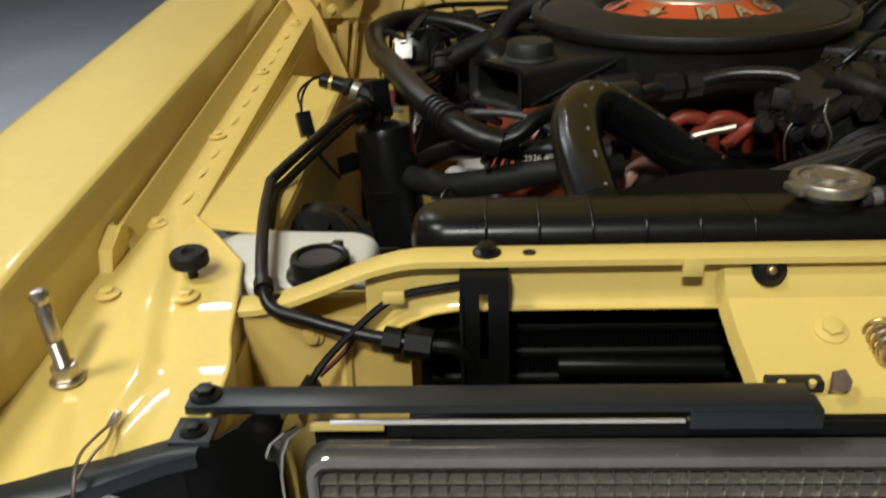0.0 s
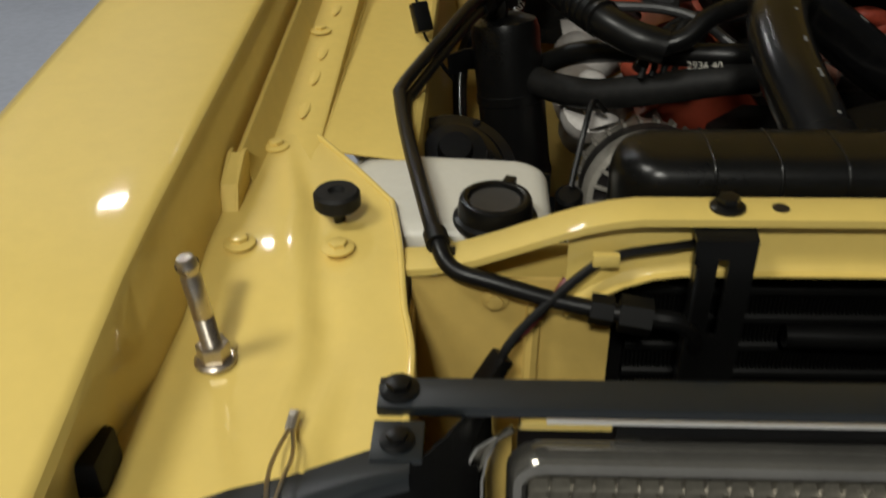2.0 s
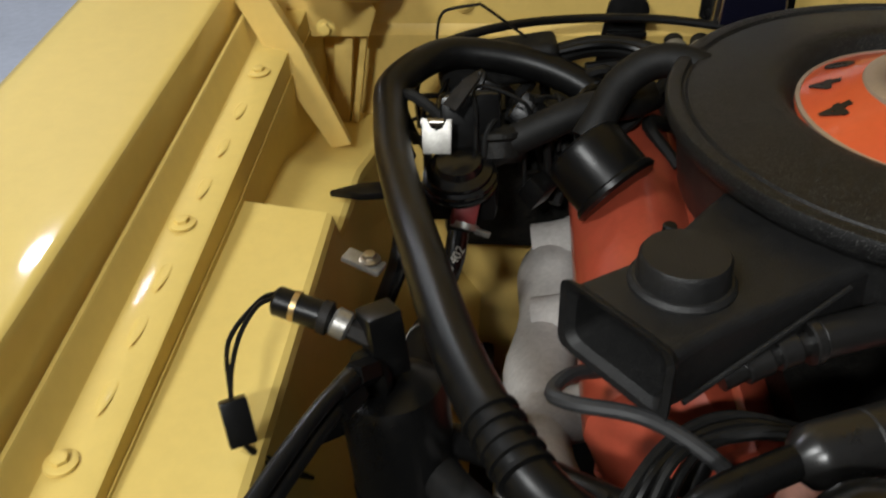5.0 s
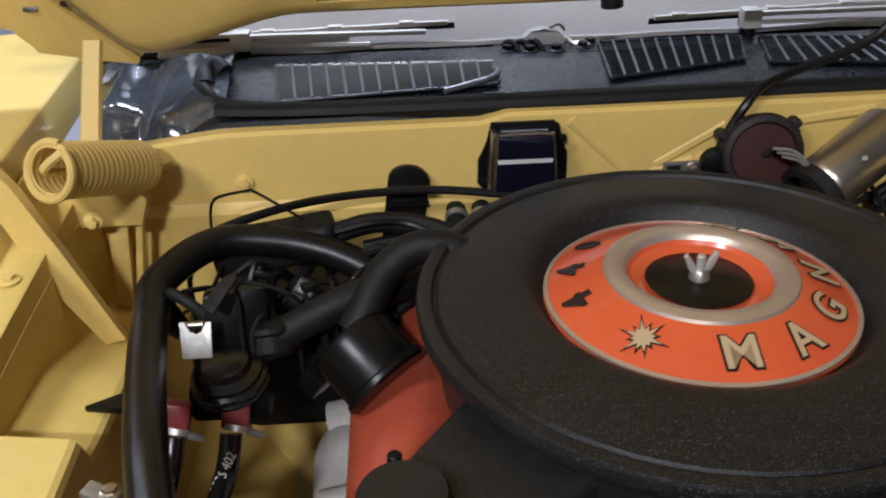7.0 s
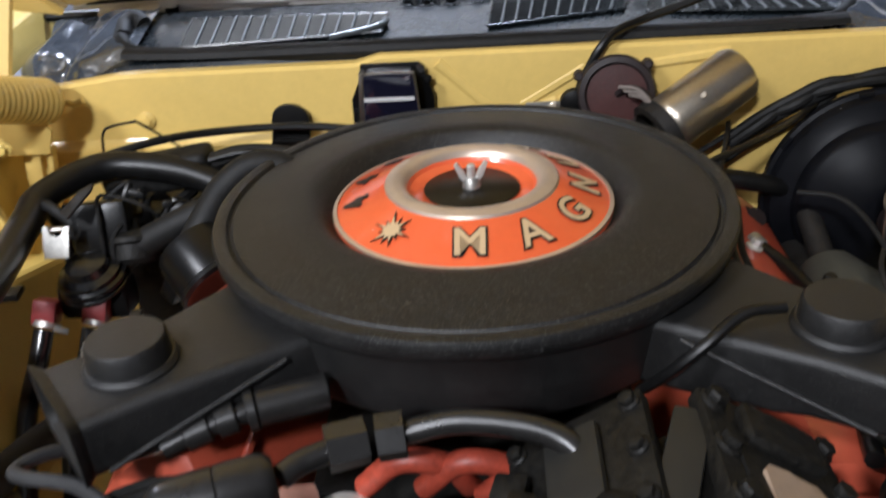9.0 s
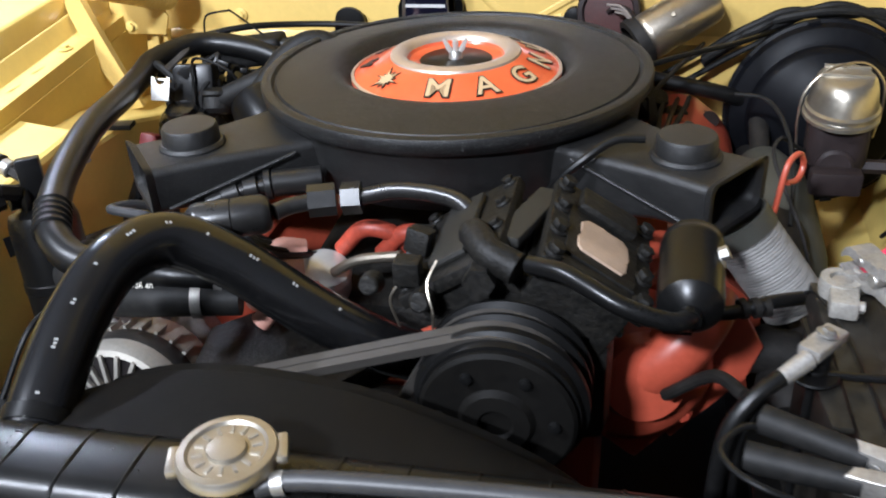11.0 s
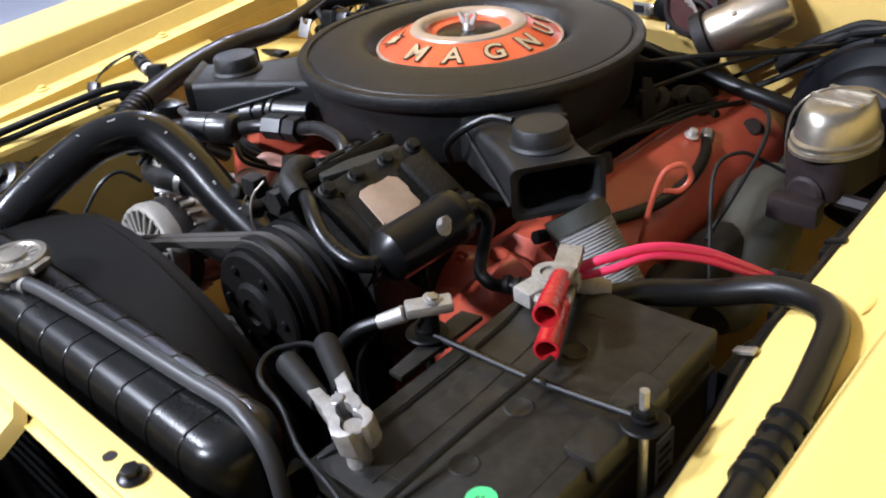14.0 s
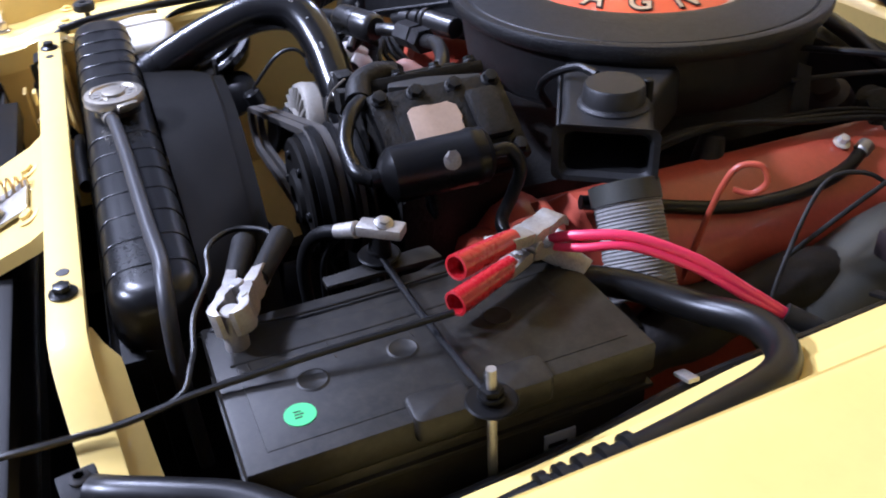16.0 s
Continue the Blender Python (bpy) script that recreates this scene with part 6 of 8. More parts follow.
part("hose_run", tube(B(), [(0.60, 1.12, 0.85), (0.62, 1.2, 0.835), (0.64, 1.28, 0.825), (0.645, 1.36, 0.825), (0.63, 1.43, 0.828), (0.612, 1.468, 0.832)], 0.0075, 12), RUBBER, pv)
part("hose_end", cyl(B(), (0.613, 1.465, 0.832), (0.606, 1.482, 0.836), 0.0095, n=16, bev=0.002), ZINC, pv)
part("grommet", lathe(B(), [(0, 0), (0.022, 0), (0.022, 0.008), (0.015, 0.014), (0, 0.014)], along((0.60, 1.46, 0.80), (0.63, 1.46, 0.85)), 24), ORANGE, pv)

# air cleaner
AC = Vector((0.3096, 1.3575, 0.0))
ac = thing("air_cleaner", (AC.x, AC.y, 0.86), "black crinkle air cleaner with orange lettered lid and twin snorkels", "air cleaner")
am = Matrix.Translation(AC) @ Matrix.Diagonal((0.992, 0.992, 1.0, 1.0))
part("body", lathe(B(), [(0, 0.866), (0.198, 0.866), (0.212, 0.87), (0.219, 0.88), (0.2235, 0.912), (0.2265, 0.936), (0.229, 0.944), (0.0, 0.944)], am, 72), CRINKLE_FINE, ac)
lid = part("lid", lathe(B(), [(0.0, 0.944), (0.225, 0.941), (0.234, 0.943), (0.2375, 0.948), (0.2385, 0.957), (0.2365, 0.9615), (0.231, 0.963), (0.2255, 0.9615), (0.2235, 0.958), (0.2215, 0.9575), (0.2195, 0.9605), (0.205, 0.9635), (0.18, 0.9675), (0.158, 0.970), (0.149, 0.969), (0.142, 0.965), (0.136, 0.955), (0.131, 0.95), (0.0, 0.948)], am, 96), CRINKLE, ac)
part("decal_cone", lathe(B(), [(0.1295, 0.951), (0.128, 0.955), (0.105, 0.965), (0.085, 0.9745), (0.08, 0.976), (0.078, 0.97)], am, 80), DECAL, lid, "orange lettered decal")
part("bright_ring", lathe(B(), [(0.0805, 0.9755), (0.079, 0.9785), (0.073, 0.981), (0.066, 0.9805), (0.0615, 0.977), (0.059, 0.972)], am, 80), RING, lid, "worn bright metal ring")
part("red_dish", lathe(B(), [(0.0595, 0.973), (0.057, 0.9695), (0.046, 0.967), (0.0445, 0.966), (0.0, 0.966)], am, 60), DECAL, lid)
part("black_disc", lathe(B(), [(0, 0.9665), (0.0435, 0.9665), (0.0445, 0.968), (0.043, 0.969), (0, 0.9695)], am, 48), BLACK, lid)
part("edge_line", lathe(B(), [(0.1292, 0.954), (0.1296, 0.9565), (0.126, 0.9575), (0.1255, 0.9555)], am, 80, closed=True), RING, lid)
wn = thing("wing_nut", (AC.x, AC.y, 0.968), "bright zinc wing nut on the air cleaner", "wing nut")
part("hub", lathe(B(), [(0, 0), (0.009, 0), (0.0075, 0.008), (0.0055, 0.01), (0, 0.01)], Matrix.Translation((AC.x, AC.y, 0.9685)), 18), ZINC, wn)
part("stud", cyl(B(), (AC.x, AC.y, 0.975), (AC.x, AC.y, 0.991), 0.0038, n=12, bev=0.0008), PALE, wn)
for a in (0, 180):
    part("wing", prism(B(), [(0.003, 0.002), (0.011, 0.011), (0.0155, 0.023), (0.0125, 0.0255), (0.0075, 0.018), (0.003, 0.01)], -0.0022, 0.0022, Matrix.Translation((AC.x, AC.y, 0.9685)) @ pose(0, 0, 0, 90, 0, 8) @ pose(0, 0, 0, 0, a, 0), 0.0008), PALE, wn)


def on_cone(angle, r, flip=False, lift=0.0):
    """A pose on the cone at that angle: x runs along the reading direction, y towards the top of the letter."""
    a = radians(angle)
    out = Vector((math.cos(a), math.sin(a), 0))
    slope = math.atan2(0.0195, 0.043)
    n = (out * math.sin(slope) + Vector((0, 0, math.cos(slope)))).normalized()
    up = (-out * math.cos(slope) + Vector((0, 0, math.sin(slope)))) * (-1 if flip else 1)
    side = up.cross(n)
    z = 0.9745 - (r - 0.085) * (0.0195 / 0.043)
    p = Vector((AC.x, AC.y, z)) + out * r + n * (0.0006 + lift)
    m = Matrix((side, up, n)).transposed().to_4x4()
    m.translation = p
    return m


for ch, ang in (("M", 270), ("A", 300), ("G", 330), ("N", 0), ("U", 30), ("M", 61)):
    letters(ch, 0.039, on_cone(ang, 0.103), INK_AND_SHADE, lid, "letter_edge", 0.0008, 0.0021)
    letters(ch, 0.039, on_cone(ang, 0.103, False, 0.0008), CREAM, lid, "letter", 0.0008, 0.0004)
for ch, ang in (("4", 190), ("4", 164), ("0", 138)):
    letters(ch, 0.033, on_cone(ang, 0.105, True), INK_AND_SHADE, lid, "numeral", 0.0008, 0.0016)


spikes = [1.0, 0.62, 0.9, 0.7, 1.05, 0.66, 0.95, 0.6, 0.98, 0.72, 0.85, 0.6]


def burst(r0, r1):
    """An uneven twelve-pointed burst."""
    out = []
    for k, q in enumerate(spikes):
        out.append((r0 * q * math.cos(math.pi * k / 6), r0 * q * math.sin(math.pi * k / 6)))
        out.append((r1 * math.cos(math.pi * (k + 0.5) / 6), r1 * math.sin(math.pi * (k + 0.5) / 6)))
    return out


part("star_edge", prism(B(), burst(0.0215, 0.0078), 0, 0.0008, on_cone(229.5, 0.102)), INK_AND_SHADE, lid)
part("star", prism(B(), burst(0.0155, 0.0066), 0.0008, 0.0015, on_cone(229.5, 0.102)), CREAM, lid)


def turned(p):
    q = Vector(mir(p)) - AC
    q.rotate(Matrix.Rotation(radians(4.9), 3, "Z"))
    return tuple(q + AC)


def snorkel(f, label):
    d = Vector((0.817, -0.577, 0))
    mth = Vector((0.628, 1.128, 0))
    s = Vector((0.577, 0.817, 0))
    base = AC + d * 0.17
    rows = []
    spans = [(0.0, 0.07, 0.873, 0.935), (0.3, 0.061, 0.874, 0.936), (0.62, 0.053, 0.88, 0.938), (0.72, 0.049, 0.884, 0.938), (0.96, 0.046, 0.888, 0.938), (0.985, 0.05, 0.885, 0.942), (1.0, 0.051, 0.884, 0.943), (0.995, 0.044, 0.889, 0.938), (0.97, 0.04, 0.893, 0.933), (0.6, 0.04, 0.893, 0.93)]
    for u, hw, zl, zh in spans:
        c = base.lerp(mth, u)
        # the rear side pulls in under the vacuum motor
        hr = hw - 0.015 * math.exp(-((u - 0.58) / 0.26) ** 2) if zl < 0.889 else hw
        ring = []
        for px, pz in roundrect(-hw, hr, zl, zh, 0.009, 4):
            q = c + s * px
            ring.append(f((q.x, q.y, pz)))
        rows.append(ring + ring[:1])
    bm = B()
    g = [[bm.verts.new(p) for p in r[:-1]] for r in rows]
    for a, b in zip(g, g[1:]):
        for i in range(len(a)):
            j = (i + 1) % len(a)
            bm.faces.new((a[i], a[j], b[j], b[i]))
    bm.faces.new(g[-1])
    sn = part("snorkel", bm, CRINKLE_FINE, ac, label)
    c = base.lerp(mth, 0.72)
    part("vacuum_motor", lathe(B(), [(0.036, 0.932), (0.0355, 0.94), (0.033, 0.943), (0.031, 0.9435), (0.030, 0.958), (0.028, 0.961), (0, 0.962)], Matrix.Translation(f((c.x, c.y, 0))), 36), CRINKLE_FINE, sn)
    h0 = c - d * 0.035 + s * (-0.02)
    if f is not turned:
        part("vacuum_line", tube(B(), [f((h0.x, h0.y, 0.953)), f((h0.x - 0.03, h0.y - 0.005, 0.952)), f((h0.x - 0.06, h0.y - 0.02, 0.935)), f((h0.x - 0.085, h0.y - 0.02, 0.91)), f((h0.x - 0.1, h0.y, 0.88))], 0.0045, 10), RUBBER, sn)
    q = c + s * 0.032 - d * 0.02
    part("nipple", cyl(B(), f((q.x, q.y, 0.934)), f((q.x, q.y, 0.958)), 0.0055, 0.005, 14, 0.001), BLACK_SATIN, sn)
    # side rib
    a, b = base.lerp(mth, 0.3) - s * 0.065, base.lerp(mth, 0.92) - s * 0.048
    part("rib", tube(B(), [f((a.x, a.y, 0.928)), f((b.x, b.y, 0.893))], 0.0022, 8, 2), CRINKLE_FINE, sn)
    return sn


snorkel(lambda p: tuple(p), "black crinkle snorkel over the flexible duct")

snorkel(turned, "black crinkle snorkel over the hoses")
fd = thing("flex_duct", (0.665, 1.15, 0.76), "grey ribbed flexible heat duct below the snorkel", "duct")
prof = []
for k in range(27):
    prof += [(0.0325 + 0.0004 * math.sin(1.7 * k), k * 0.0036), (0.0334, k * 0.0036 + 0.0012), (0.0325 + 0.0004 * math.sin(1.7 * k + 0.8), k * 0.0036 + 0.0026)]
part("ribbed_pipe", lathe(B(), prof, along((0.697, 1.139, 0.79), (0.637, 1.148, 0.87)), 36), FLEX, fd)
part("collar", lathe(B(), [(0.032, 0), (0.0345, 0.001), (0.0345, 0.02), (0.032, 0.021)], along((0.642, 1.147, 0.863), (0.622, 1.15, 0.89)), 36), SHIELD, fd)

# ---- compressor, belts and pulleys ----
cp = thing("ac_compressor", (0.44, 1.0, 0.75), "greasy black cast air conditioning compressor", "compressor")
part("crankcase", box(B(), (0.37, 0.955, 0.74), (0.52, 1.09, 0.88), None, 0.02), GREASY, cp)
for sgn, cx in ((-1, 0.405), (1, 0.478)):
    m = Matrix.Translation((cx, 0.955, 0.875)) @ Matrix.Rotation(sgn * radians(32), 4, "Y")
    bk = part("cylinder_bank", box(B(), (-0.045, 0.0, -0.06), (0.045, 0.13, 0.035), m, 0.006), GREASY, cp)
    part("head_plate", box(B(), (-0.052, -0.008, 0.036), (0.052, 0.138, 0.05), m, 0.004), GREASY, cp)
    if sgn > 0:
        part("cover_plate", prism(B(), [(-0.02, 0.026), (0.02, 0.024), (0.024, 0.03), (0.023, 0.046), (0.026, 0.05), (0.024, 0.07), (0.018, 0.078), (0.002, 0.076), (-0.002, 0.08), (-0.018, 0.078), (-0.024, 0.07), (-0.022, 0.05), (-0.025, 0.046), (-0.024, 0.031)], 0.05, 0.055, m, 0.001), TAN_PLATE, cp, "bare tan cover plate")
        part("plate_rim", prism(B(), [(-0.034, 0.014), (0.034, 0.012), (0.036, 0.09), (-0.036, 0.092)], 0.0495, 0.0525, m, 0.001), GREASY, cp)
        part("rear_pad", box(B(), (-0.03, 0.09, 0.05), (0.03, 0.125, 0.062), m, 0.006), GREASY, cp)
    else:
        part("cover_plate", box(B(), (-0.02, 0.01, 0.05), (0.02, 0.12, 0.058), m, 0.004), OLIVE, cp, "dusty olive cover plate")
    for bx in (-0.043, 0.043):
        for by in (0.004, 0.043, 0.085, 0.126):
            part("head_bolt", hexbolt(B(), m @ Vector((bx, by, 0.05)), 0.0074 if sgn > 0 else 0.006, 0.009 if sgn > 0 else 0.007, m.to_3x3() @ Vector((0, 0, 1)), 1.3, by * 40 + bx), GREASY, cp)
    for k in range(4):
        part("fin", box(B(), (-0.05, 0.006, -0.05 + k * 0.02), (0.05, 0.124, -0.044 + k * 0.02), m, 0.002), GREASY, cp)
part("top_bar", box(B(), (-0.0125, -0.05, 0), (0.0125, 0.05, 0.01), pose(0.44, 1.03, 0.929, 0, 0, -18), 0.003), OLIVE, cp, "dusty olive flat bar")
part("service_valve", cyl(B(), (0.41, 0.955, 0.92), (0.41, 0.93, 0.922), 0.014, n=6), GREASY, cp)
part("suction_elbow", tube(B(), [(0.395, 1.0, 0.925), (0.40, 0.98, 0.94), (0.415, 0.955, 0.938), (0.44, 0.945, 0.93)], 0.014, 12), GREASY, cp)
for k in range(9):
    a = k * 2.4
    p = (0.36 + 0.05 * math.sin(a), 0.945 + 0.01 * k, 0.85 + 0.045 * math.cos(a * 1.3))
    part("boss", cyl(B(), p, (p[0], p[1] - 0.018, p[2] + 0.006), 0.011, 0.009, 14, 0.002), GREASY, cp)
cl = thing("compressor_clutch", (0.43, 0.88, 0.83), "black magnetic clutch pulley with belts", "pulley")
m = along((0.433, 0.94, 0.832), (0.433, 0.85, 0.832)) @ Matrix.Diagonal((1.06, 1.06, 1.0, 1.0))
part("pulley", lathe(B(), [(0, 0), (0.066, 0.0), (0.069, 0.003), (0.069, 0.006), (0.058, 0.013), (0.058, 0.015), (0.069, 0.022), (0.069, 0.025), (0.058, 0.032), (0.058, 0.034), (0.069, 0.041), (0.069, 0.048), (0.064, 0.052), (0.063, 0.06), (0, 0.06)], m, 60), BLACK_SATIN, cl)
fp = part("clutch_plate", lathe(B(), [(0, 0.06), (0.06, 0.06), (0.061, 0.066), (0.058, 0.069), (0.03, 0.069), (0.026, 0.074), (0.014, 0.075), (0.012, 0.071), (0, 0.071)], m, 48), SHROUD, cl)
for k in range(6):
    a = k * math.pi / 3
    p = m @ Vector((0.044 * math.cos(a), 0.044 * math.sin(a), 0.069))
    part("rivet", hexbolt(B(), p, 0.0045, 0.004, (0, -1, 0), 1.2), BLACK_SATIN, fp)


def belt(c0, r0, c1, r1, y, name, label, dark=BELT):
    """A V belt over two pulleys that stand across y."""
    a, b = Vector((c0[0], 0, c0[1])), Vector((c1[0], 0, c1[1]))
    d = (b - a)
    L = d.length
    th0 = math.atan2(d.z, d.x)
    al = math.acos((r0 - r1) / L)
    pts = []
    for k in range(15):
        t = th0 + al + (2 * math.pi - 2 * al) * k / 14
        pts.append(a + Vector((r0 * math.cos(t), 0, r0 * math.sin(t))))
    for k in range(15):
        t = th0 - al + 2 * al * k / 14
        pts.append(b + Vector((r1 * math.cos(t), 0, r1 * math.sin(t))))
    bm = B()
    rings = []
    N = len(pts)
    for i, p in enumerate(pts):
        q = (pts[(i + 1) % N] - pts[i - 1]).normalized()
        nrm = Vector((q.z, 0, -q.x))
        rings.append([bm.verts.new(p + Vector((0, y + dy, 0)) + nrm * dn) for dy, dn in ((-0.0055, 0.002), (0.0055, 0.002), (0.0035, -0.007), (-0.0035, -0.007))])
    for i in range(N):
        u, v = rings[i], rings[(i + 1) % N]
        for k in range(4):
            bm.faces.new((u[k], u[(k + 1) % 4], v[(k + 1) % 4], v[k]))
    return solo(name, bm, dark, label, "belt", "drive belts")


belt((0.31, 0.56), 0.09, (0.43, 0.832), 0.066, 0.926, "drive_belt", "worn black V belt over the clutch pulley")
belt((0.02, 0.73), 0.034, (0.43, 0.832), 0.068, 0.8925, "drive_belt", "worn black V belt from alternator to clutch")
belt((0.02, 0.73), 0.034, (0.43, 0.832), 0.068, 0.9055, "drive_belt", "second worn V belt from alternator to clutch")
wp = thing("crank_pulley", (0.31, 0.9, 0.47), "black crankshaft pulley under the clutch", "pulley")
part("pulley", lathe(B(), [(0, 0), (0.085, 0), (0.092, 0.004), (0.08, 0.012), (0.092, 0.02), (0.08, 0.03), (0.092, 0.04), (0.05, 0.044), (0, 0.05)], along((0.31, 0.94, 0.56), (0.31, 0.8, 0.56)), 48), BLACK_SATIN, wp)
fan = thing("cooling_fan", (CX, 0.86, 0.62), "black cooling fan in the shroud", "fan")
part("hub", cyl(B(), (CX, 0.9, 0.62), (CX, 0.81, 0.62), 0.045, n=30, bev=0.006), BLACK_SATIN, fan)
for k in range(7):
    a = k * 2 * math.pi / 7 + 0.2
    c, s = math.cos(a), math.sin(a)
    part("blade", sheet(B(), [[(CX + r * c - w * s, 0.83 + dy, 0.62 + r * s + w * c) for w, dy in ((-0.035, 0.015), (0.035, -0.015))] for r in (0.04, 0.12, 0.21)], 0.002), BLACK_SATIN, fan)

mu = thing("discharge_muffler", (0.58, 0.975, 0.89), "dark olive-black discharge muffler can with pipe", "muffler")
part("can", lathe(B(), [(0, -0.012), (0.009, -0.012), (0.0095, -0.004), (0.018, 0.0), (0.0255, 0.008), (0.0265, 0.016), (0.0265, 0.082), (0.0275, 0.084), (0.0275, 0.09), (0.0265, 0.092), (0.0265, 0.098), (0.02, 0.104), (0, 0.106)], along((0.577, 0.925, 0.914), (0.582, 1.03, 0.918)), 36), BLACK, mu)
mkm = along((0.5795, 0.985, 0.9165), (0.64, 0.982, 0.95))
part("mark", lathe(B(), [(0, 0.0262), (0.0085, 0.0262), (0.0085, 0.0268), (0.006, 0.0272), (0, 0.0272)], mkm, 20), JAW, mu, "worn round maker's mark")
part("port_nut", cyl(B(), mkm @ Vector((0.0, 0.004, 0.027)), mkm @ Vector((0.0, 0.004, 0.034)), 0.006, n=6), ZINC, mu)
part("pipe", tube(B(), [(0.577, 0.916, 0.914), (0.565, 0.905, 0.917), (0.545, 0.903, 0.922), (0.522, 0.906, 0.929), (0.497, 0.917, 0.937), (0.475, 0.93, 0.94), (0.45, 0.945, 0.935)], 0.008, 12), BLACK, mu)
part("outlet", tube(B(), [(0.582, 1.03, 0.918), (0.583, 1.05, 0.917), (0.591, 1.058, 0.9), (0.59, 1.05, 0.872), (0.595, 1.036, 0.85), (0.615, 1.032, 0.844), (0.641, 1.036, 0.85), (0.66, 1.045, 0.852), (0.7, 1.07, 0.845)], 0.0068, 12), RUBBER, mu)
for x, y in ((0.632, 1.0345), (0.643, 1.037), (0.652, 1.0405)):
    part("hose_ferrule", lathe(B(), [(0.006, -0.003), (0.0095, -0.003), (0.0098, 0.003), (0.006, 0.003)], along((x, y, 0.849), (x + 0.02, y + 0.008, 0.852)), 20, closed=True), IRON, mu)
part("bracket", box(B(), (0.56, 0.97, 0.86), (0.585, 0.975, 0.895), None, 0.001), BLACK, mu)

al = thing("alternator", (0.02, 0.92, 0.70), "cast aluminium alternator with slotted cover", "alternator")
am2 = along((0.02, 1.05, 0.699), (0.022, 0.92, 0.724))
part("rear_half", lathe(B(), [(0, 0), (0.06, 0.0), (0.068, 0.008), (0.071, 0.03), (0.071, 0.05)], am2, 48), ALU, al)
part("stator", lathe(B(), [(0.0725, 0.05), (0.0735, 0.052), (0.0735, 0.072), (0.0725, 0.074)], am2, 48), IRON, al)
part("front_half", lathe(B(), [(0.0725, 0.074), (0.073, 0.09), (0.07, 0.098), (0.064, 0.1), (0.063, 0.096), (0.03, 0.096)], am2, 48), ALU, al)
part("hub", lathe(B(), [(0.034, 0.095), (0.032, 0.108), (0.022, 0.112), (0, 0.112)], am2, 36), ALU, al)
# flat black ring paints the shade seen between the vanes
part("inside_shade", lathe(B(), [(0.03, 0.0965), (0.0635, 0.0965)], am2, 36), INK_AND_SHADE, al)
for k in range(22):
    a = k * 2 * math.pi / 22
    part("vane", box(B(), (0.032, -0.0022, 0.097), (0.066, 0.0022, 0.103), am2 @ Matrix.Rotation(a, 4, "Z"), 0.001), ALU, al)
for k in range(26):
    a = k * 2 * math.pi / 26
    part("cooling_fin", box(B(), (0.069, -0.0016, 0.03), (0.077, 0.0016, 0.052), am2 @ Matrix.Rotation(a, 4, "Z")), ALU, al)
part("pulley", lathe(B(), [(0, 0.112), (0.034, 0.112), (0.036, 0.116), (0.028, 0.124), (0.036, 0.132), (0.034, 0.137), (0, 0.137)], am2, 36), BLACK_SATIN, al)
part("mount_ear", box(B(), (-0.012, 0.065, 0.08), (0.012, 0.1, 0.095), am2 @ Matrix.Rotation(2.2, 4, "Z"), 0.004), ALU, al)
part("wire", tube(B(), [(-0.03, 1.0, 0.80), (-0.045, 0.98, 0.82), (-0.055, 0.95, 0.81), (-0.07, 0.91, 0.76)], 0.003, 8), RUBBER, al)

for k, pts in enumerate((((0.372, 0.95, 0.93), (0.366, 0.935, 0.915), (0.372, 0.925, 0.895), (0.37, 0.93, 0.87)), ((0.345, 0.965, 0.925), (0.34, 0.95, 0.91), (0.33, 0.945, 0.89), (0.335, 0.95, 0.86)))):
    part("lead_wire", tube(B(), pts, 0.0012, 6), DULL_STEEL, cp)
for k in range(6):
    a = 1.1 * k
    part("boss", box(B(), (-0.012, -0.01, -0.012), (0.012, 0.01, 0.012), pose(0.345 + 0.012 * math.sin(a), 0.955 + 0.018 * k, 0.895 + 0.02 * math.cos(2 * a), 20 * k, 35 * k, 15 * k), 0.004), GREASY, cp)

# ---- hoses over the engine ----
uh = thing("upper_radiator_hose", (0.1, 0.85, 0.88), "thick glossy black upper radiator hose with white print", "hose")
UH = [(0.107, 0.745, 0.868), (0.1, 0.79, 0.89), (0.093, 0.85, 0.913), (0.098, 0.91, 0.931), (0.124, 0.958, 0.928), (0.175, 0.975, 0.896), (0.235, 0.978, 0.853), (0.30, 0.985, 0.812), (0.33, 1.0, 0.79)]
part("hose_body", tube(B(), UH, 0.0255, 22, 8), HOSE_GLOSS, uh)
hs = spline(UH, 8)
for i in range(6, len(hs) - 12, 5):
    p = hs[i]
    t = (hs[i + 1] - hs[i - 1]).normalized()
    n = (Vector((0.35, -0.35, 0.9)) - t * Vector((0.35, -0.35, 0.9)).dot(t)).normalized()
    mm = Matrix((t, n.cross(t), n)).transposed().to_4x4()
    mm.translation = p + n * 0.0252
    for q in range(1 + i % 3):
        part("print_mark", box(B(), (-0.0022 + 0.0034 * q, -0.0016, 0), (0.0 + 0.0034 * q, 0.0016 - 0.0006 * (q % 2), 0.0005), mm), FADED_INK, uh)
part("hose_clamp", lathe(B(), [(0.0262, -0.006), (0.0275, -0.006), (0.0275, 0.006), (0.0262, 0.006)], along((0.104, 0.765, 0.878), (0.1, 0.79, 0.89)), 30, closed=True), BLACK, uh)
th_ = thing("thermostat_housing", (0.34, 1.01, 0.76), "orange cast thermostat housing", "housing")
part("neck", cyl(B(), (0.33, 0.995, 0.79), (0.35, 1.04, 0.76), 0.024, 0.034, 24, 0.004), ORANGE, th_)
sender = thing("temperature_sender", (0.215, 1.087, 0.80), "pale zinc sender unit on the intake", "sender")
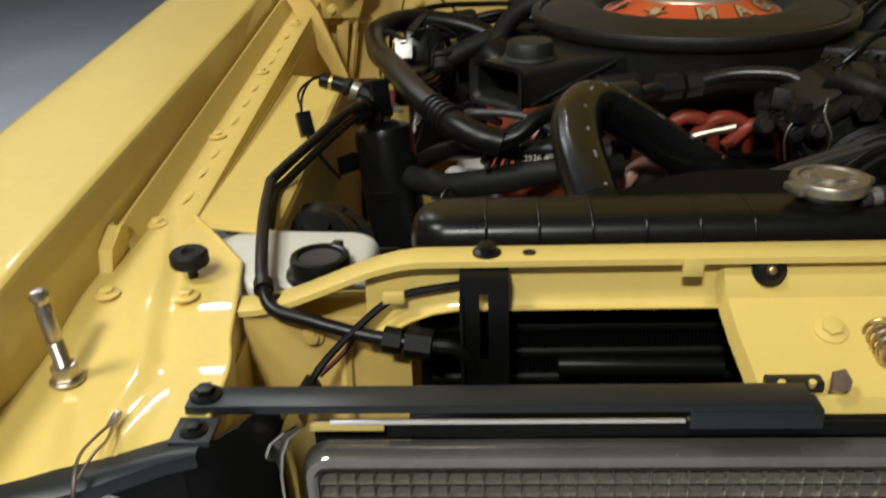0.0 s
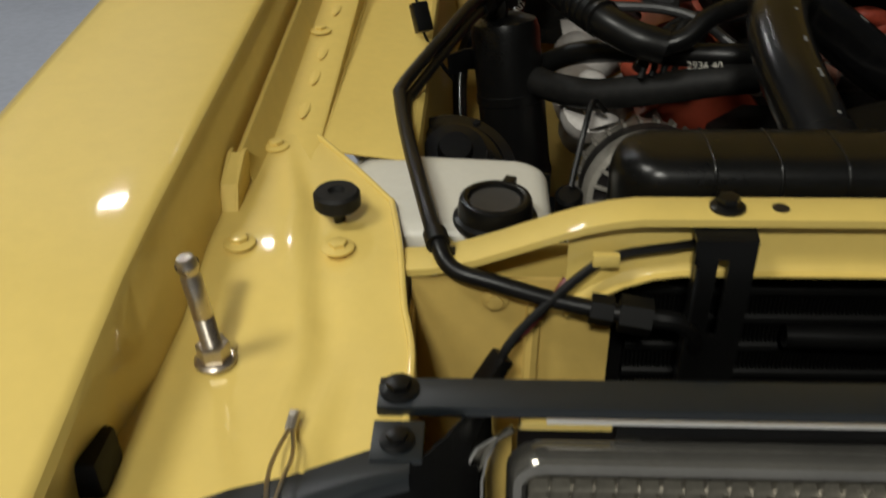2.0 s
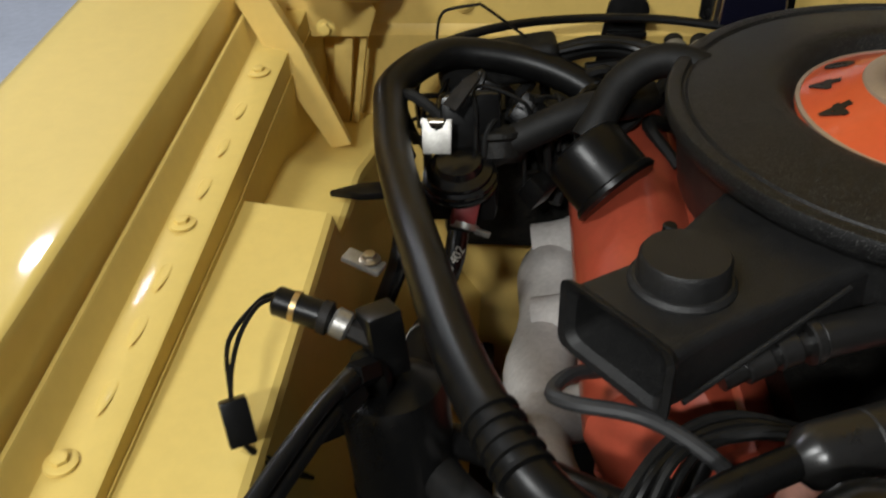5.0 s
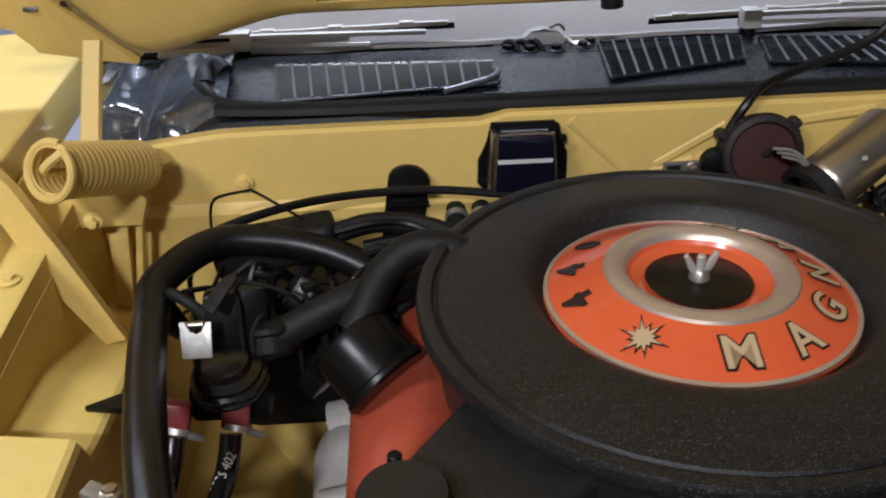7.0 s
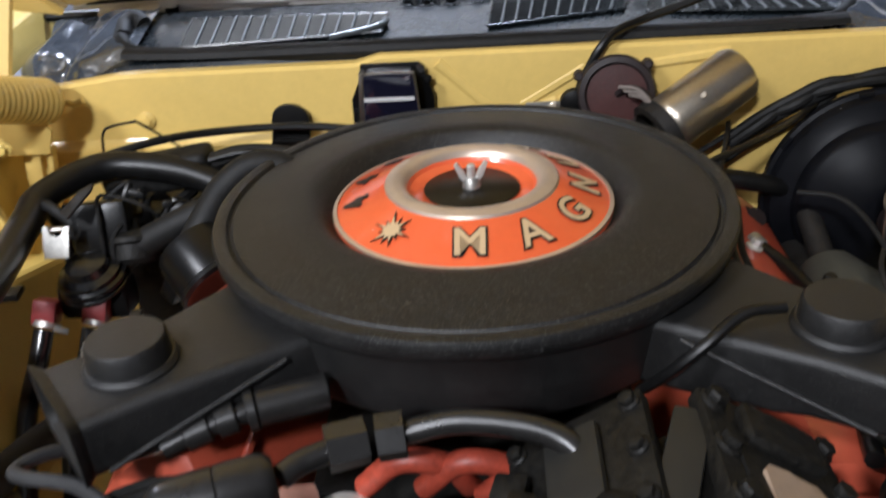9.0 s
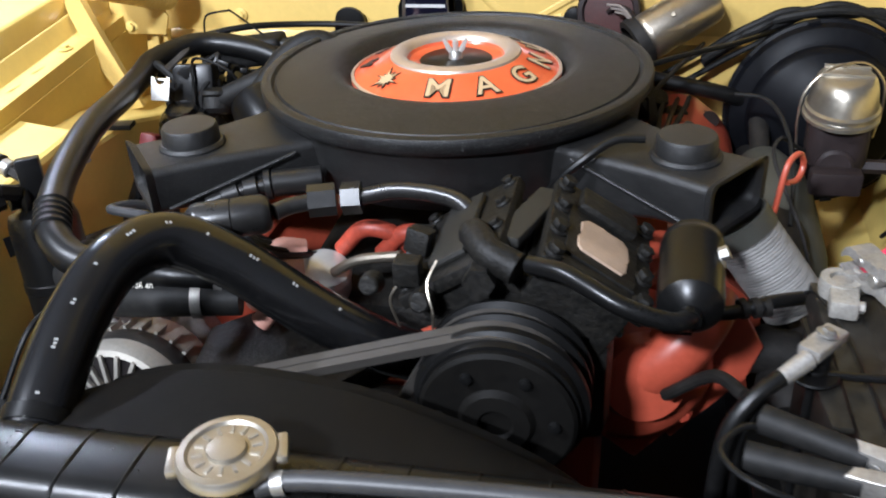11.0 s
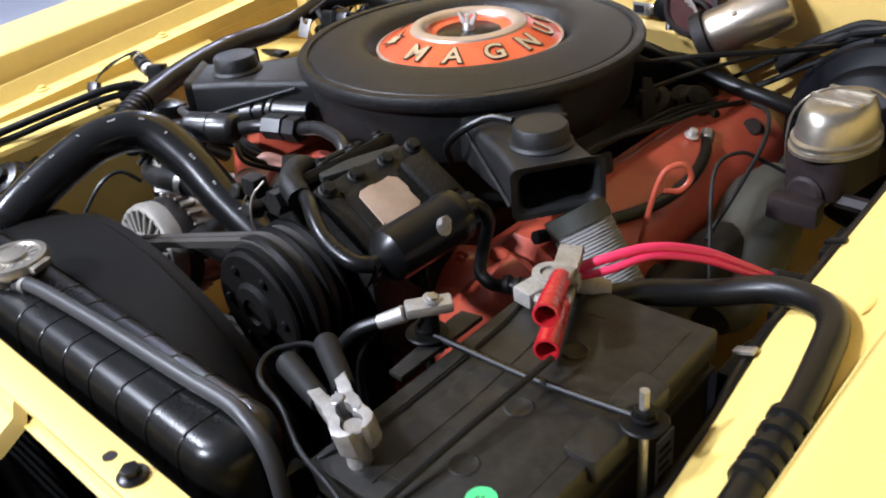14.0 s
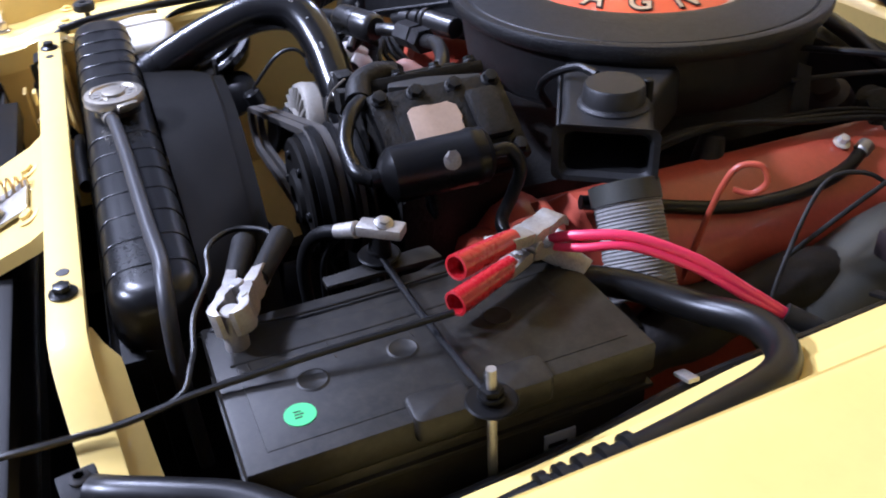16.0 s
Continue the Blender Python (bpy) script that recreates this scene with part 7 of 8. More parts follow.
part("cup", lathe(B(), [(0, 0), (0.029, 0), (0.033, 0.004), (0.034, 0.012), (0.031, 0.03), (0.033, 0.033), (0.03, 0.04), (0.018, 0.046), (0, 0.047)], along((0.206, 1.096, 0.79), (0.218, 1.084, 0.838)) @ Matrix.Diagonal((0.9, 0.9, 1, 1)), 28), PALE, sender)
part("pipe", tube(B(), [(0.23, 1.075, 0.83), (0.26, 1.07, 0.85), (0.31, 1.06, 0.865)], 0.0055, 10), DULL_STEEL, sender)
ah = thing("suction_hose", (-0.1, 1.2, 0.9), "thick black suction hose with ribbed clamp", "hose")
part("hose_body", tube(B(), [(0.055, 1.535, 0.84), (0.035, 1.55, 0.87), (-0.01, 1.565, 0.893), (-0.07, 1.572, 0.908), (-0.135, 1.56, 0.916), (-0.178, 1.5, 0.91), (-0.177, 1.45, 0.902), (-0.163, 1.37, 0.9), (-0.14, 1.277, 0.908), (-0.118, 1.2, 0.91), (-0.085, 1.1, 0.904), (-0.045, 1.02, 0.896), (-0.012, 0.99, 0.884), (0.02, 0.983, 0.876)], 0.0172, 16), RUBBER, ah)
for k in range(5):
    p = Vector((-0.062, 1.05, 0.9)).lerp(Vector((-0.04, 1.012, 0.895)), k / 4)
    part("clamp_rib", lathe(B(), [(0.0165, -0.003), (0.0195, -0.0015), (0.0195, 0.0015), (0.0165, 0.003)], along(p, p + Vector((0.022, -0.038, -0.005))), 24, closed=True), RUBBER, ah)
part("pipe", tube(B(), [(0.015, 0.984, 0.876), (0.04, 0.985, 0.885), (0.065, 0.998, 0.902), (0.109, 1.017, 0.911)], 0.0105, 14), BLACK, ah)
part("can", lathe(B(), [(0, 0), (0.01, 0.0), (0.018, 0.008), (0.0195, 0.014), (0.0195, 0.045), (0.0185, 0.046), (0.0195, 0.047), (0.0195, 0.075), (0.0175, 0.08), (0.0145, 0.083), (0, 0.084)], along((0.107, 1.016, 0.911), (0.195, 1.05, 0.913)), 30), TUBE_BLACK, ah)
part("thin_pipe", tube(B(), [(0.188, 1.047, 0.913), (0.2, 1.06, 0.914), (0.22, 1.072, 0.914)], 0.0085, 12), TUBE_BLACK, ah)
part("hex_nut", cyl(B(), (0.214, 1.071, 0.914), (0.24, 1.08, 0.914), 0.0165, n=6), TUBE_BLACK, ah)
part("hex_nut", cyl(B(), (0.247, 1.081, 0.914), (0.266, 1.084, 0.915), 0.0165, n=6), TUBE_BLACK, ah)
part("pipe_to_compressor", tube(B(), [(0.262, 1.084, 0.915), (0.3, 1.085, 0.924), (0.34, 1.077, 0.927), (0.37, 1.065, 0.925), (0.39, 1.05, 0.912)], 0.0088, 12), TUBE_BLACK, ah)
hh = thing("heater_hose", (0.0, 1.0, 0.8), "black rubber heater hose with white print", "hose")
HH = [(-0.138, 1.352, 0.705), (-0.137, 1.29, 0.735), (-0.125, 1.18, 0.775), (-0.104, 1.1, 0.795), (-0.075, 1.06, 0.80), (-0.037, 1.026, 0.808), (0.02, 1.0, 0.825), (0.09, 0.985, 0.842), (0.16, 1.0, 0.84)]
part("hose_body", tube(B(), HH, 0.0165, 16), RUBBER_MATT, hh)
for a, b in (((0.12, 0.99, 0.8415), (0.16, 1.0, 0.84)), ((-0.1375, 1.32, 0.72), (-0.137, 1.29, 0.735))):
    part("hose_clamp", lathe(B(), [(0.0165, -0.005), (0.0185, -0.005), (0.0185, 0.005), (0.0165, 0.005)], along(a, b), 24, closed=True), ZINC, hh)
h3 = thing("heater_hose", (0.0, 1.0, 0.84), "second black rubber heater hose with white numbers", "hose")
part("hose_clamp", lathe(B(), [(0.0125, -0.004), (0.0142, -0.004), (0.0142, 0.004), (0.0125, 0.004)], along((0.14, 1.002, 0.859), (0.17, 1.01, 0.855)), 22, closed=True), ZINC, h3)
part("hose_body", tube(B(), [(-0.125, 1.2, 0.74), (-0.105, 1.14, 0.785), (-0.06, 1.085, 0.83), (-0.005, 1.035, 0.853), (0.04, 1.012, 0.858), (0.1, 0.995, 0.862), (0.17, 1.01, 0.855)], 0.0125, 14), RUBBER, h3)
letters("2936 40", 0.0105, Matrix.Translation((0.062, 0.986, 0.8555)) @ pose(0, 0, 0, 72, -5, -13), WHITE_PAPER, h3, "printed_number", 0.0004)

# ---- left rear corner: heater valve and harness ----
hv = thing("heater_valve", (-0.11, 1.42, 0.82), "black vacuum heater valve with red hose ends", "valve")
part("diaphragm", lathe(B(), [(0, 0), (0.03, 0.0), (0.036, 0.003), (0.038, 0.005), (0.038, 0.008), (0.034, 0.01), (0.037, 0.012), (0.037, 0.016), (0.033, 0.018), (0.033, 0.023), (0.024, 0.026), (0.022, 0.034), (0.01, 0.036), (0, 0.036)], along((-0.107, 1.428, 0.834), (-0.109, 1.418, 0.876)), 36), BLACK_GLOSS, hv)
part("body", box(B(), (-0.148, 1.41, 0.80), (-0.07, 1.45, 0.84), None, 0.01), BLACK_SATIN, hv)
part("actuator", lathe(B(), [(0, 0), (0.022, 0.0), (0.027, 0.006), (0.027, 0.022), (0.031, 0.025), (0.031, 0.03), (0.024, 0.036), (0.008, 0.038), (0.007, 0.05), (0, 0.05)], along((-0.07, 1.455, 0.845), (-0.075, 1.49, 0.92)), 30), GREASY, hv)
part("actuator_box", box(B(), (-0.03, -0.02, -0.03), (0.03, 0.02, 0.03), pose(-0.1, 1.465, 0.885, -20, 0, 10), 0.008), BLACK, hv)
for x in (-0.158, -0.102):
    part("red_elbow", box(B(), (-0.013, -0.012, -0.014), (0.013, 0.012, 0.014), pose(x, 1.405, 0.817, -20, 12, 0), 0.004), DARK_RED, hv, "dark red plastic elbow")
    part("spring_clip", lathe(B(), [(0.0125, -0.003), (0.0145, -0.003), (0.0145, 0.003), (0.0125, 0.003)], along((x, 1.397, 0.805), (x - 0.01, 1.37, 0.77)), 20, closed=True), ZINC, hv)
    part("clip_ear", box(B(), (-0.008, -0.002, -0.003), (0.008, 0.002, 0.003), pose(x + 0.018, 1.39, 0.802, 0, 20, 0), 0.0008), ZINC, hv)
pm = pose(-0.128, 1.413, 0.898, 62, 0, 0)
part("plate", prism(B(), [(-0.013, -0.018), (0.014, -0.018), (0.0145, 0.015), (0.009, 0.015), (0.006, 0.006), (0.0, 0.003), (-0.006, 0.006), (-0.009, 0.015), (-0.0145, 0.016)], 0, 0.0025, pm, 0.0008), ZINC, hv, "bare zinc bracket plate")
part("pin", cyl(B(), pm @ Vector((-0.016, 0.012, -0.006)), pm @ Vector((0.006, 0.012, -0.006)), 0.0035, n=12), STEEL, hv)
part("arm", prism(B(), [(-0.009, -0.018), (0.009, -0.02), (0.008, 0.02), (0.002, 0.026), (-0.007, 0.014)], 0, 0.003, pose(-0.105, 1.432, 0.932, 30, 0, -38), 0.0008), IRON, hv)
part("hose_stub", tube(B(), [(-0.1, 1.44, 0.845), (-0.079, 1.455, 0.856), (-0.044, 1.46, 0.874), (0.016, 1.475, 0.896), (0.06, 1.5, 0.89), (0.09, 1.56, 0.87)], 0.0165, 14), RUBBER_MATT, hv)
for x0, x1 in ((-0.162, -0.19), (-0.108, -0.138)):
    part("hose_drop", tube(B(), [(x0, 1.395, 0.80), (x0 - 0.006, 1.375, 0.77), (x1, 1.352, 0.705), (x1, 1.3, 0.62)], 0.0108, 14), HOSE_GLOSS, hv)
letters("2936 402", 0.0135, Matrix.Translation((-0.1145, 1.366, 0.777)) @ pose(0, 0, 0, 62, -62, 10), WHITE_PAPER, hv, "printed_number", 0.0004)
part("heater_pipe_cover", box(B(), (-0.14, 1.56, 0.66), (0.06, 1.66, 0.845), None, 0.02), GREASY, hv)
hx = thing("wiring_harness", (-0.03, 1.57, 0.88), "black taped wiring bundle along the firewall", "wiring")
part("taped_block", box(B(), (-0.067, -0.025, -0.021), (0.067, 0.025, 0.021), pose(-0.076, 1.59, 0.895, 0, -7, 4), 0.011, 3), RUBBER_MATT, hx)
part("loom", tube(B(), [(-0.01, 1.59, 0.905), (0.03, 1.6, 0.91), (0.08, 1.6, 0.905), (0.13, 1.57, 0.9)], 0.012, 10), RUBBER_MATT, hx)
part("loom", tube(B(), [(-0.01, 1.58, 0.912), (0.03, 1.585, 0.918), (0.07, 1.59, 0.912), (0.11, 1.57, 0.9)], 0.004, 8), RUBBER, hx)
for k in range(7):
    part("junction_box", box(B(), (-0.022, -0.02, -0.018), (0.022, 0.02, 0.018), pose(-0.12 + 0.027 * k, 1.535 + 0.012 * math.sin(3 * k), 0.845 + 0.012 * math.cos(2 * k), 12 * k, 9 * k, 31 * k), 0.006), BLACK, hx)
part("loom", tube(B(), [(-0.185, 1.5, 0.9), (-0.15, 1.56, 0.92), (-0.08, 1.6, 0.93), (0.0, 1.64, 0.925), (0.1, 1.655, 0.92), (0.2, 1.65, 0.91)], 0.005, 10), RUBBER, hx)
part("loom", tube(B(), [(-0.05, 1.55, 0.86), (0.0, 1.52, 0.85), (0.05, 1.5, 0.86), (0.09, 1.54, 0.88), (0.13, 1.6, 0.89)], 0.008, 10), RUBBER_MATT, hx)
part("loom", tube(B(), [(0.02, 1.58, 0.89), (0.06, 1.585, 0.893), (0.1, 1.58, 0.89), (0.14, 1.56, 0.88)], 0.009, 10), RUBBER, hx)
part("thin_pipe", tube(B(), [(-0.145, 1.6, 0.909), (-0.143, 1.6, 0.93), (-0.139, 1.6, 0.944), (-0.13, 1.6, 0.951), (-0.101, 1.6, 0.956), (-0.09, 1.6, 0.953), (-0.037, 1.6, 0.913)], 0.0017, 6), RUBBER, hx)
for k in range(10):
    a = k * 1.7
    p0 = Vector((-0.06 + 0.025 * k, 1.50 + 0.02 * math.sin(a), 0.80 + 0.03 * math.cos(a)))
    part("loom", tube(B(), [p0, p0 + Vector((0.03 * math.sin(a * 2), 0.04, 0.03)), p0 + Vector((0.02, 0.09, 0.01 + 0.03 * math.cos(a * 3)))], 0.0075, 8), RUBBER_MATT, hx)
part("fitting", cyl(B(), (-0.147, 1.598, 0.885), (-0.145, 1.6, 0.912), 0.007, n=6), STEEL, hx)
for k, (x, y, z) in enumerate(((0.0, 1.5, 0.82), (0.05, 1.56, 0.84), (-0.03, 1.46, 0.81), (0.075, 1.5, 0.83))):
    part("terminal_block", box(B(), (-0.016, -0.012, -0.014), (0.016, 0.012, 0.014), pose(x, y, z, 15 * k, 10, 30 * k), 0.004), BLACK, hx)
rr = random.Random(23)
for k in range(16):
    p = Vector((rr.uniform(-0.17, 0.06), rr.uniform(1.44, 1.56), rr.uniform(0.86, 0.905)))
    q = p + Vector((rr.uniform(-0.08, 0.09), rr.uniform(-0.02, 0.09), rr.uniform(-0.07, 0.02)))
    mid = p.lerp(q, 0.5) + Vector((rr.uniform(-0.025, 0.025), rr.uniform(-0.02, 0.02), rr.uniform(0.0, 0.03)))
    part("lead", tube(B(), [p - Vector((0, 0.01, 0.05)), p, mid, q, q + Vector((0.01, 0.02, -0.05))], rr.choice((0.0022, 0.003, 0.0045, 0.006)), 8, 5), rr.choice((RUBBER, RUBBER_MATT, HOSE_GLOSS)), hx)
for k in range(7):
    p = Vector((rr.uniform(-0.15, 0.04), rr.uniform(1.45, 1.56), rr.uniform(0.875, 0.9)))
    part("spade_connector", box(B(), (-0.009, -0.005, -0.0035), (0.009, 0.005, 0.0035), Matrix.Translation(p) @ pose(0, 0, 0, rr.uniform(-40, 40), rr.uniform(-40, 40), rr.uniform(0, 180)), 0.001), rr.choice((BLACK, RUBBER_MATT, ZINC)), hx)
sb = thing("firewall_strap", (0.071, 1.683, 0.86), "black rubber strap fixed to the firewall", "strap")
part("strap", prism(B(), [(-0.025, -0.06), (0.025, -0.06), (0.024, 0.03)] + [(0.024 * math.cos(radians(q)), 0.034 + 0.018 * math.sin(radians(q))) for q in range(10, 180, 20)] + [(-0.024, 0.03)], 0, 0.008, pose(0.067, 1.684, 0.89, 90) @ pose(0, 0, 0, 0, 0, -8), 0.002), RUBBER, sb)
part("pad", box(B(), (0.048, 1.668, 0.892), (0.094, 1.676, 0.898), None, 0.002), RUBBER, sb)
part("pad", box(B(), (0.048, 1.668, 0.912), (0.094, 1.676, 0.918), None, 0.002), RUBBER, sb)
vr = thing("voltage_regulator", (0.208, 1.68, 0.95), "glossy dark blue voltage regulator on the firewall", "regulator")
part("base_plate", prism(B(), [(0.152, 0.915), (0.158, 0.908), (0.25, 0.908), (0.257, 0.915), (0.257, 0.95), (0.249, 0.966), (0.247, 0.984), (0.24, 0.989), (0.168, 0.989), (0.165, 0.966), (0.153, 0.945)], -1.682, -1.676, pose(0, 0, 0, 90), 0.0015), BLACK_GLOSS, vr)
part("cover", prism(B(), [(0.168, 0.911), (0.242, 0.911), (0.236, 0.98), (0.231, 0.985), (0.178, 0.985), (0.173, 0.98)], -1.677, -1.648, pose(0, 0, 0, 90), 0.004), BLUE_GLOSS, vr)
part("side_rim", prism(B(), [(0.163, 0.911), (0.168, 0.911), (0.173, 0.982), (0.168, 0.984)], -1.677, -1.655, pose(0, 0, 0, 90), 0.001), STEEL, vr, "worn bright side rim")
part("band", box(B(), (0.173, 1.6465, 0.951), (0.235, 1.6485, 0.9555)), BRIGHT, vr, "bright band")
part("edge_bead", tube(B(), [(0.17, 1.65, 0.915), (0.174, 1.65, 0.979), (0.179, 1.65, 0.9845), (0.23, 1.65, 0.9845), (0.236, 1.65, 0.979), (0.241, 1.65, 0.915)], 0.0016, 6), STEEL, vr)
for x, z in ((0.163, 0.92), (0.251, 0.968), (0.251, 0.92)):
    part("screw", hexbolt(B(), (x, 1.676, z), 0.004, 0.005, (0, -1, 0), 1.2), BLACK_SATIN, vr)
part("plug_wire", tube(B(), [(0.2, 1.66, 0.912), (0.2, 1.64, 0.9), (0.21, 1.6, 0.895)], 0.005, 8), RUBBER, vr)
sc = thing("spring_clips", (0.14, 1.66, 0.89), "dark spring hose clips near the firewall", "clip")
for x in (0.125, 0.155):
    part("clip", lathe(B(), [(0.0115, -0.004), (0.0135, -0.004), (0.0135, 0.004), (0.0115, 0.004)], along((x, 1.65, 0.885), (x, 1.6, 0.87)), 18, closed=True), ZINC, sc)
    part("hose", cyl(B(), (x, 1.668, 0.889), (x, 1.59, 0.868), 0.0112, n=16), RUBBER_MATT, sc)
wm = thing("wiper_motor", (0.52, 1.65, 0.93), "bare steel wiper motor with red-brown gearbox", "wiper motor")
part("gearbox", lathe(B(), [(0, 0), (0.038, 0), (0.044, 0.006), (0.045, 0.025), (0.04, 0.031), (0.012, 0.033), (0, 0.033)], along((0.482, 1.685, 0.937), (0.477, 1.63, 0.95)), 36), BROWN_RED, wm, "red-brown gearbox cover")
for k in range(4):
    a = k * math.pi / 2 + 0.6
    part("screw", hexbolt(B(), along((0.482, 1.685, 0.937), (0.477, 1.63, 0.95)) @ Vector((0.043 * math.cos(a), 0.043 * math.sin(a), 0.026)), 0.0036, 0.004, (0, -1, 0.2)), IRON, wm)
part("motor_can", lathe(B(), [(0, 0), (0.028, 0.0), (0.0335, 0.006), (0.0345, 0.012), (0.0345, 0.108), (0.031, 0.115), (0.012, 0.117), (0, 0.117)], along((0.53, 1.615, 0.915), (0.63, 1.66, 0.968)), 40), DULL_STEEL, wm)
part("end_frame", lathe(B(), [(0.03, -0.016), (0.038, -0.014), (0.0385, 0.002), (0.03, 0.002)], along((0.53, 1.615, 0.915), (0.63, 1.66, 0.968)), 36, closed=True), IRON, wm)
gbm = along((0.482, 1.685, 0.937), (0.477, 1.63, 0.95))
part("gearbox_rim", lathe(B(), [(0.036, 0.024), (0.046, 0.022), (0.0475, 0.027), (0.045, 0.034), (0.0385, 0.036), (0.036, 0.033)], gbm, 36, closed=True), MC_BROWN, wm)
for a in (0.75, 2.7):
    part("mount_lug", cyl(B(), gbm @ Vector((0.05 * math.cos(a), 0.05 * math.sin(a), 0.008)), gbm @ Vector((0.05 * math.cos(a), 0.05 * math.sin(a), 0.028)), 0.0075, 0.006, 14, 0.002), MC_BROWN, wm)
part("park_arm", tube(B(), [gbm @ Vector((0.0, 0.0, 0.034)), gbm @ Vector((0.012, 0.008, 0.042)), gbm @ Vector((0.03, 0.004, 0.042)), gbm @ Vector((0.044, -0.014, 0.036))], 0.004, 8), MC_BROWN, wm)
part("case_rivet", lathe(B(), [(0, 0), (0.0042, 0), (0.003, 0.0012), (0, 0.0012)], along((0.571, 1.6045, 0.956), (0.559, 1.5745, 0.983)), 16), DULL_STEEL, wm)
for k in range(3):
    part("lead", tube(B(), [(0.478 + 0.006 * k, 1.63, 0.962 - k * 0.005), (0.498 + 0.004 * k, 1.618, 0.962 - k * 0.006), (0.515, 1.61, 0.945 - k * 0.004), (0.522, 1.605, 0.925), (0.53, 1.6, 0.9)], 0.002, 6), WORN_LEAD, wm)
part("mount_bracket", box(B(), (0.37, 1.672, 0.912), (0.425, 1.676, 0.932), None, 0.0015), ZINC, wm)
part("bracket_bolt", hexbolt(B(), (0.405, 1.672, 0.922), 0.006, 0.008, (0, -1, 0)), DULL_STEEL, wm)
# black plate on the bracket as the slot's shade
part("bracket_slot_shade", box(B(), (0.374, 1.6705, 0.917), (0.39, 1.6725, 0.928)), INK_AND_SHADE, wm)
part("mount_grommet", lathe(B(), [(0, 0), (0.018, 0), (0.018, 0.012), (0.01, 0.016), (0, 0.016)], along((0.43, 1.675, 0.93), (0.43, 1.6, 0.93)), 24), BLACK_SATIN, wm)

# ---- brake booster and master cylinder ----
bo = thing("brake_booster", (0.79, 1.6, 0.86), "round black brake booster on the firewall", "brake booster")
bom = along((0.788, 1.655, 0.81), (0.78, 1.495, 0.825))
part("shell", lathe(B(), [(0, 0), (0.09, 0.0), (0.118, 0.006), (0.127, 0.02), (0.129, 0.032), (0.129, 0.05), (0.124, 0.058), (0.108, 0.062), (0.102, 0.066), (0.099, 0.08), (0.093, 0.086), (0.07, 0.096), (0.045, 0.108), (0.03, 0.11), (0, 0.11)], bom, 64), BOOSTER, bo)
part("rim_band", lathe(B(), [(0.129, 0.034), (0.1335, 0.036), (0.1335, 0.046), (0.129, 0.048)], bom, 64, closed=True), BOOSTER, bo)
for k in range(8):
    part("rim_crimp", box(B(), (0.128, -0.008, 0.047), (0.1335, 0.008, 0.053), bom @ Matrix.Rotation(k * math.pi / 4 + 0.2, 4, "Z"), 0.001), BOOSTER, bo)
mc = thing("master_cylinder", (0.775, 1.45, 0.83), "dark brake master cylinder with bright domed lid", "master cylinder")
mm = Matrix.Translation((0.779, 1.456, 0.0)) @ Matrix.Rotation(radians(-8), 4, "Z")
part("bore", cyl(B(), mm @ Vector((0, 0.11, 0.815)), mm @ Vector((0, -0.06, 0.825)), 0.026, 0.023, 24, 0.004), MC_BROWN, mc)
part("reservoir_body", prism(B(), roundrect(-0.036, 0.036, -0.052, 0.052, 0.02), 0.82, 0.874, mm, 0.005), MC_BROWN, mc)
lm = mm @ Matrix.Diagonal((0.0415, 0.059, 1.0, 1.0))
ld = part("lid", lathe(B(), [(0, 0.872), (1.06, 0.872), (1.11, 0.8735), (1.11, 0.8775), (1.04, 0.8795), (1.03, 0.881), (1.075, 0.8825), (1.075, 0.8865), (1.0, 0.889), (0.975, 0.896), (0.93, 0.909), (0.84, 0.9205), (0.72, 0.9255), (0.5, 0.927), (0, 0.928)], lm, 40), LIDMETAL, mc, "bright plated domed lid")
part("ridge", box(B(), (-0.03, -0.004, 0.925), (0.03, 0.004, 0.9305), mm @ pose(0, -0.012, 0), 0.0018), LIDMETAL, ld)
part("ridge", box(B(), (-0.027, -0.003, 0.924), (0.027, 0.003, 0.9298), mm @ pose(0, 0.022, 0), 0.0015), LIDMETAL, ld)
part("bail_wire", tube(B(), [mm @ Vector(p) for p in ((-0.046, -0.02, 0.83), (-0.05, -0.02, 0.87), (-0.046, -0.016, 0.905), (-0.022, -0.004, 0.9315), (0.02, 0.03, 0.9315), (0.046, 0.04, 0.905), (0.05, 0.04, 0.87), (0.046, 0.04, 0.83))], 0.0016, 8), DULL_STEEL, mc)
part("outlet_nut", cyl(B(), (0.80, 1.42, 0.82), (0.85, 1.415, 0.822), 0.009, n=6), MC_BROWN, mc)
part("brake_line", tube(B(), [(0.745, 1.43, 0.83), (0.72, 1.41, 0.85), (0.70, 1.38, 0.87), (0.69, 1.34, 0.86), (0.72, 1.28, 0.8), (0.74, 1.25, 0.74)], 0.0024, 8), IRON, mc)
part("brake_line", tube(B(), [(0.85, 1.415, 0.822), (0.87, 1.4, 0.82), (0.875, 1.42, 0.76), (0.86, 1.46, 0.7)], 0.003, 8), IRON, mc)
part("line_valve", box(B(), (0.74, 1.37, 0.80), (0.80, 1.395, 0.83), None, 0.005), MC_BROWN, mc)
eb = thing("exhaust_shield", (0.71, 1.35, 0.72), "dark grey steering gear casting beside the engine", "casting")
part("barrel", lathe(B(), [(0, 0), (0.03, 0), (0.048, 0.02), (0.055, 0.06), (0.055, 0.16), (0.05, 0.2), (0.03, 0.24), (0, 0.25)], along((0.72, 1.28, 0.70), (0.70, 1.50, 0.78)), 32), SHIELD, eb)
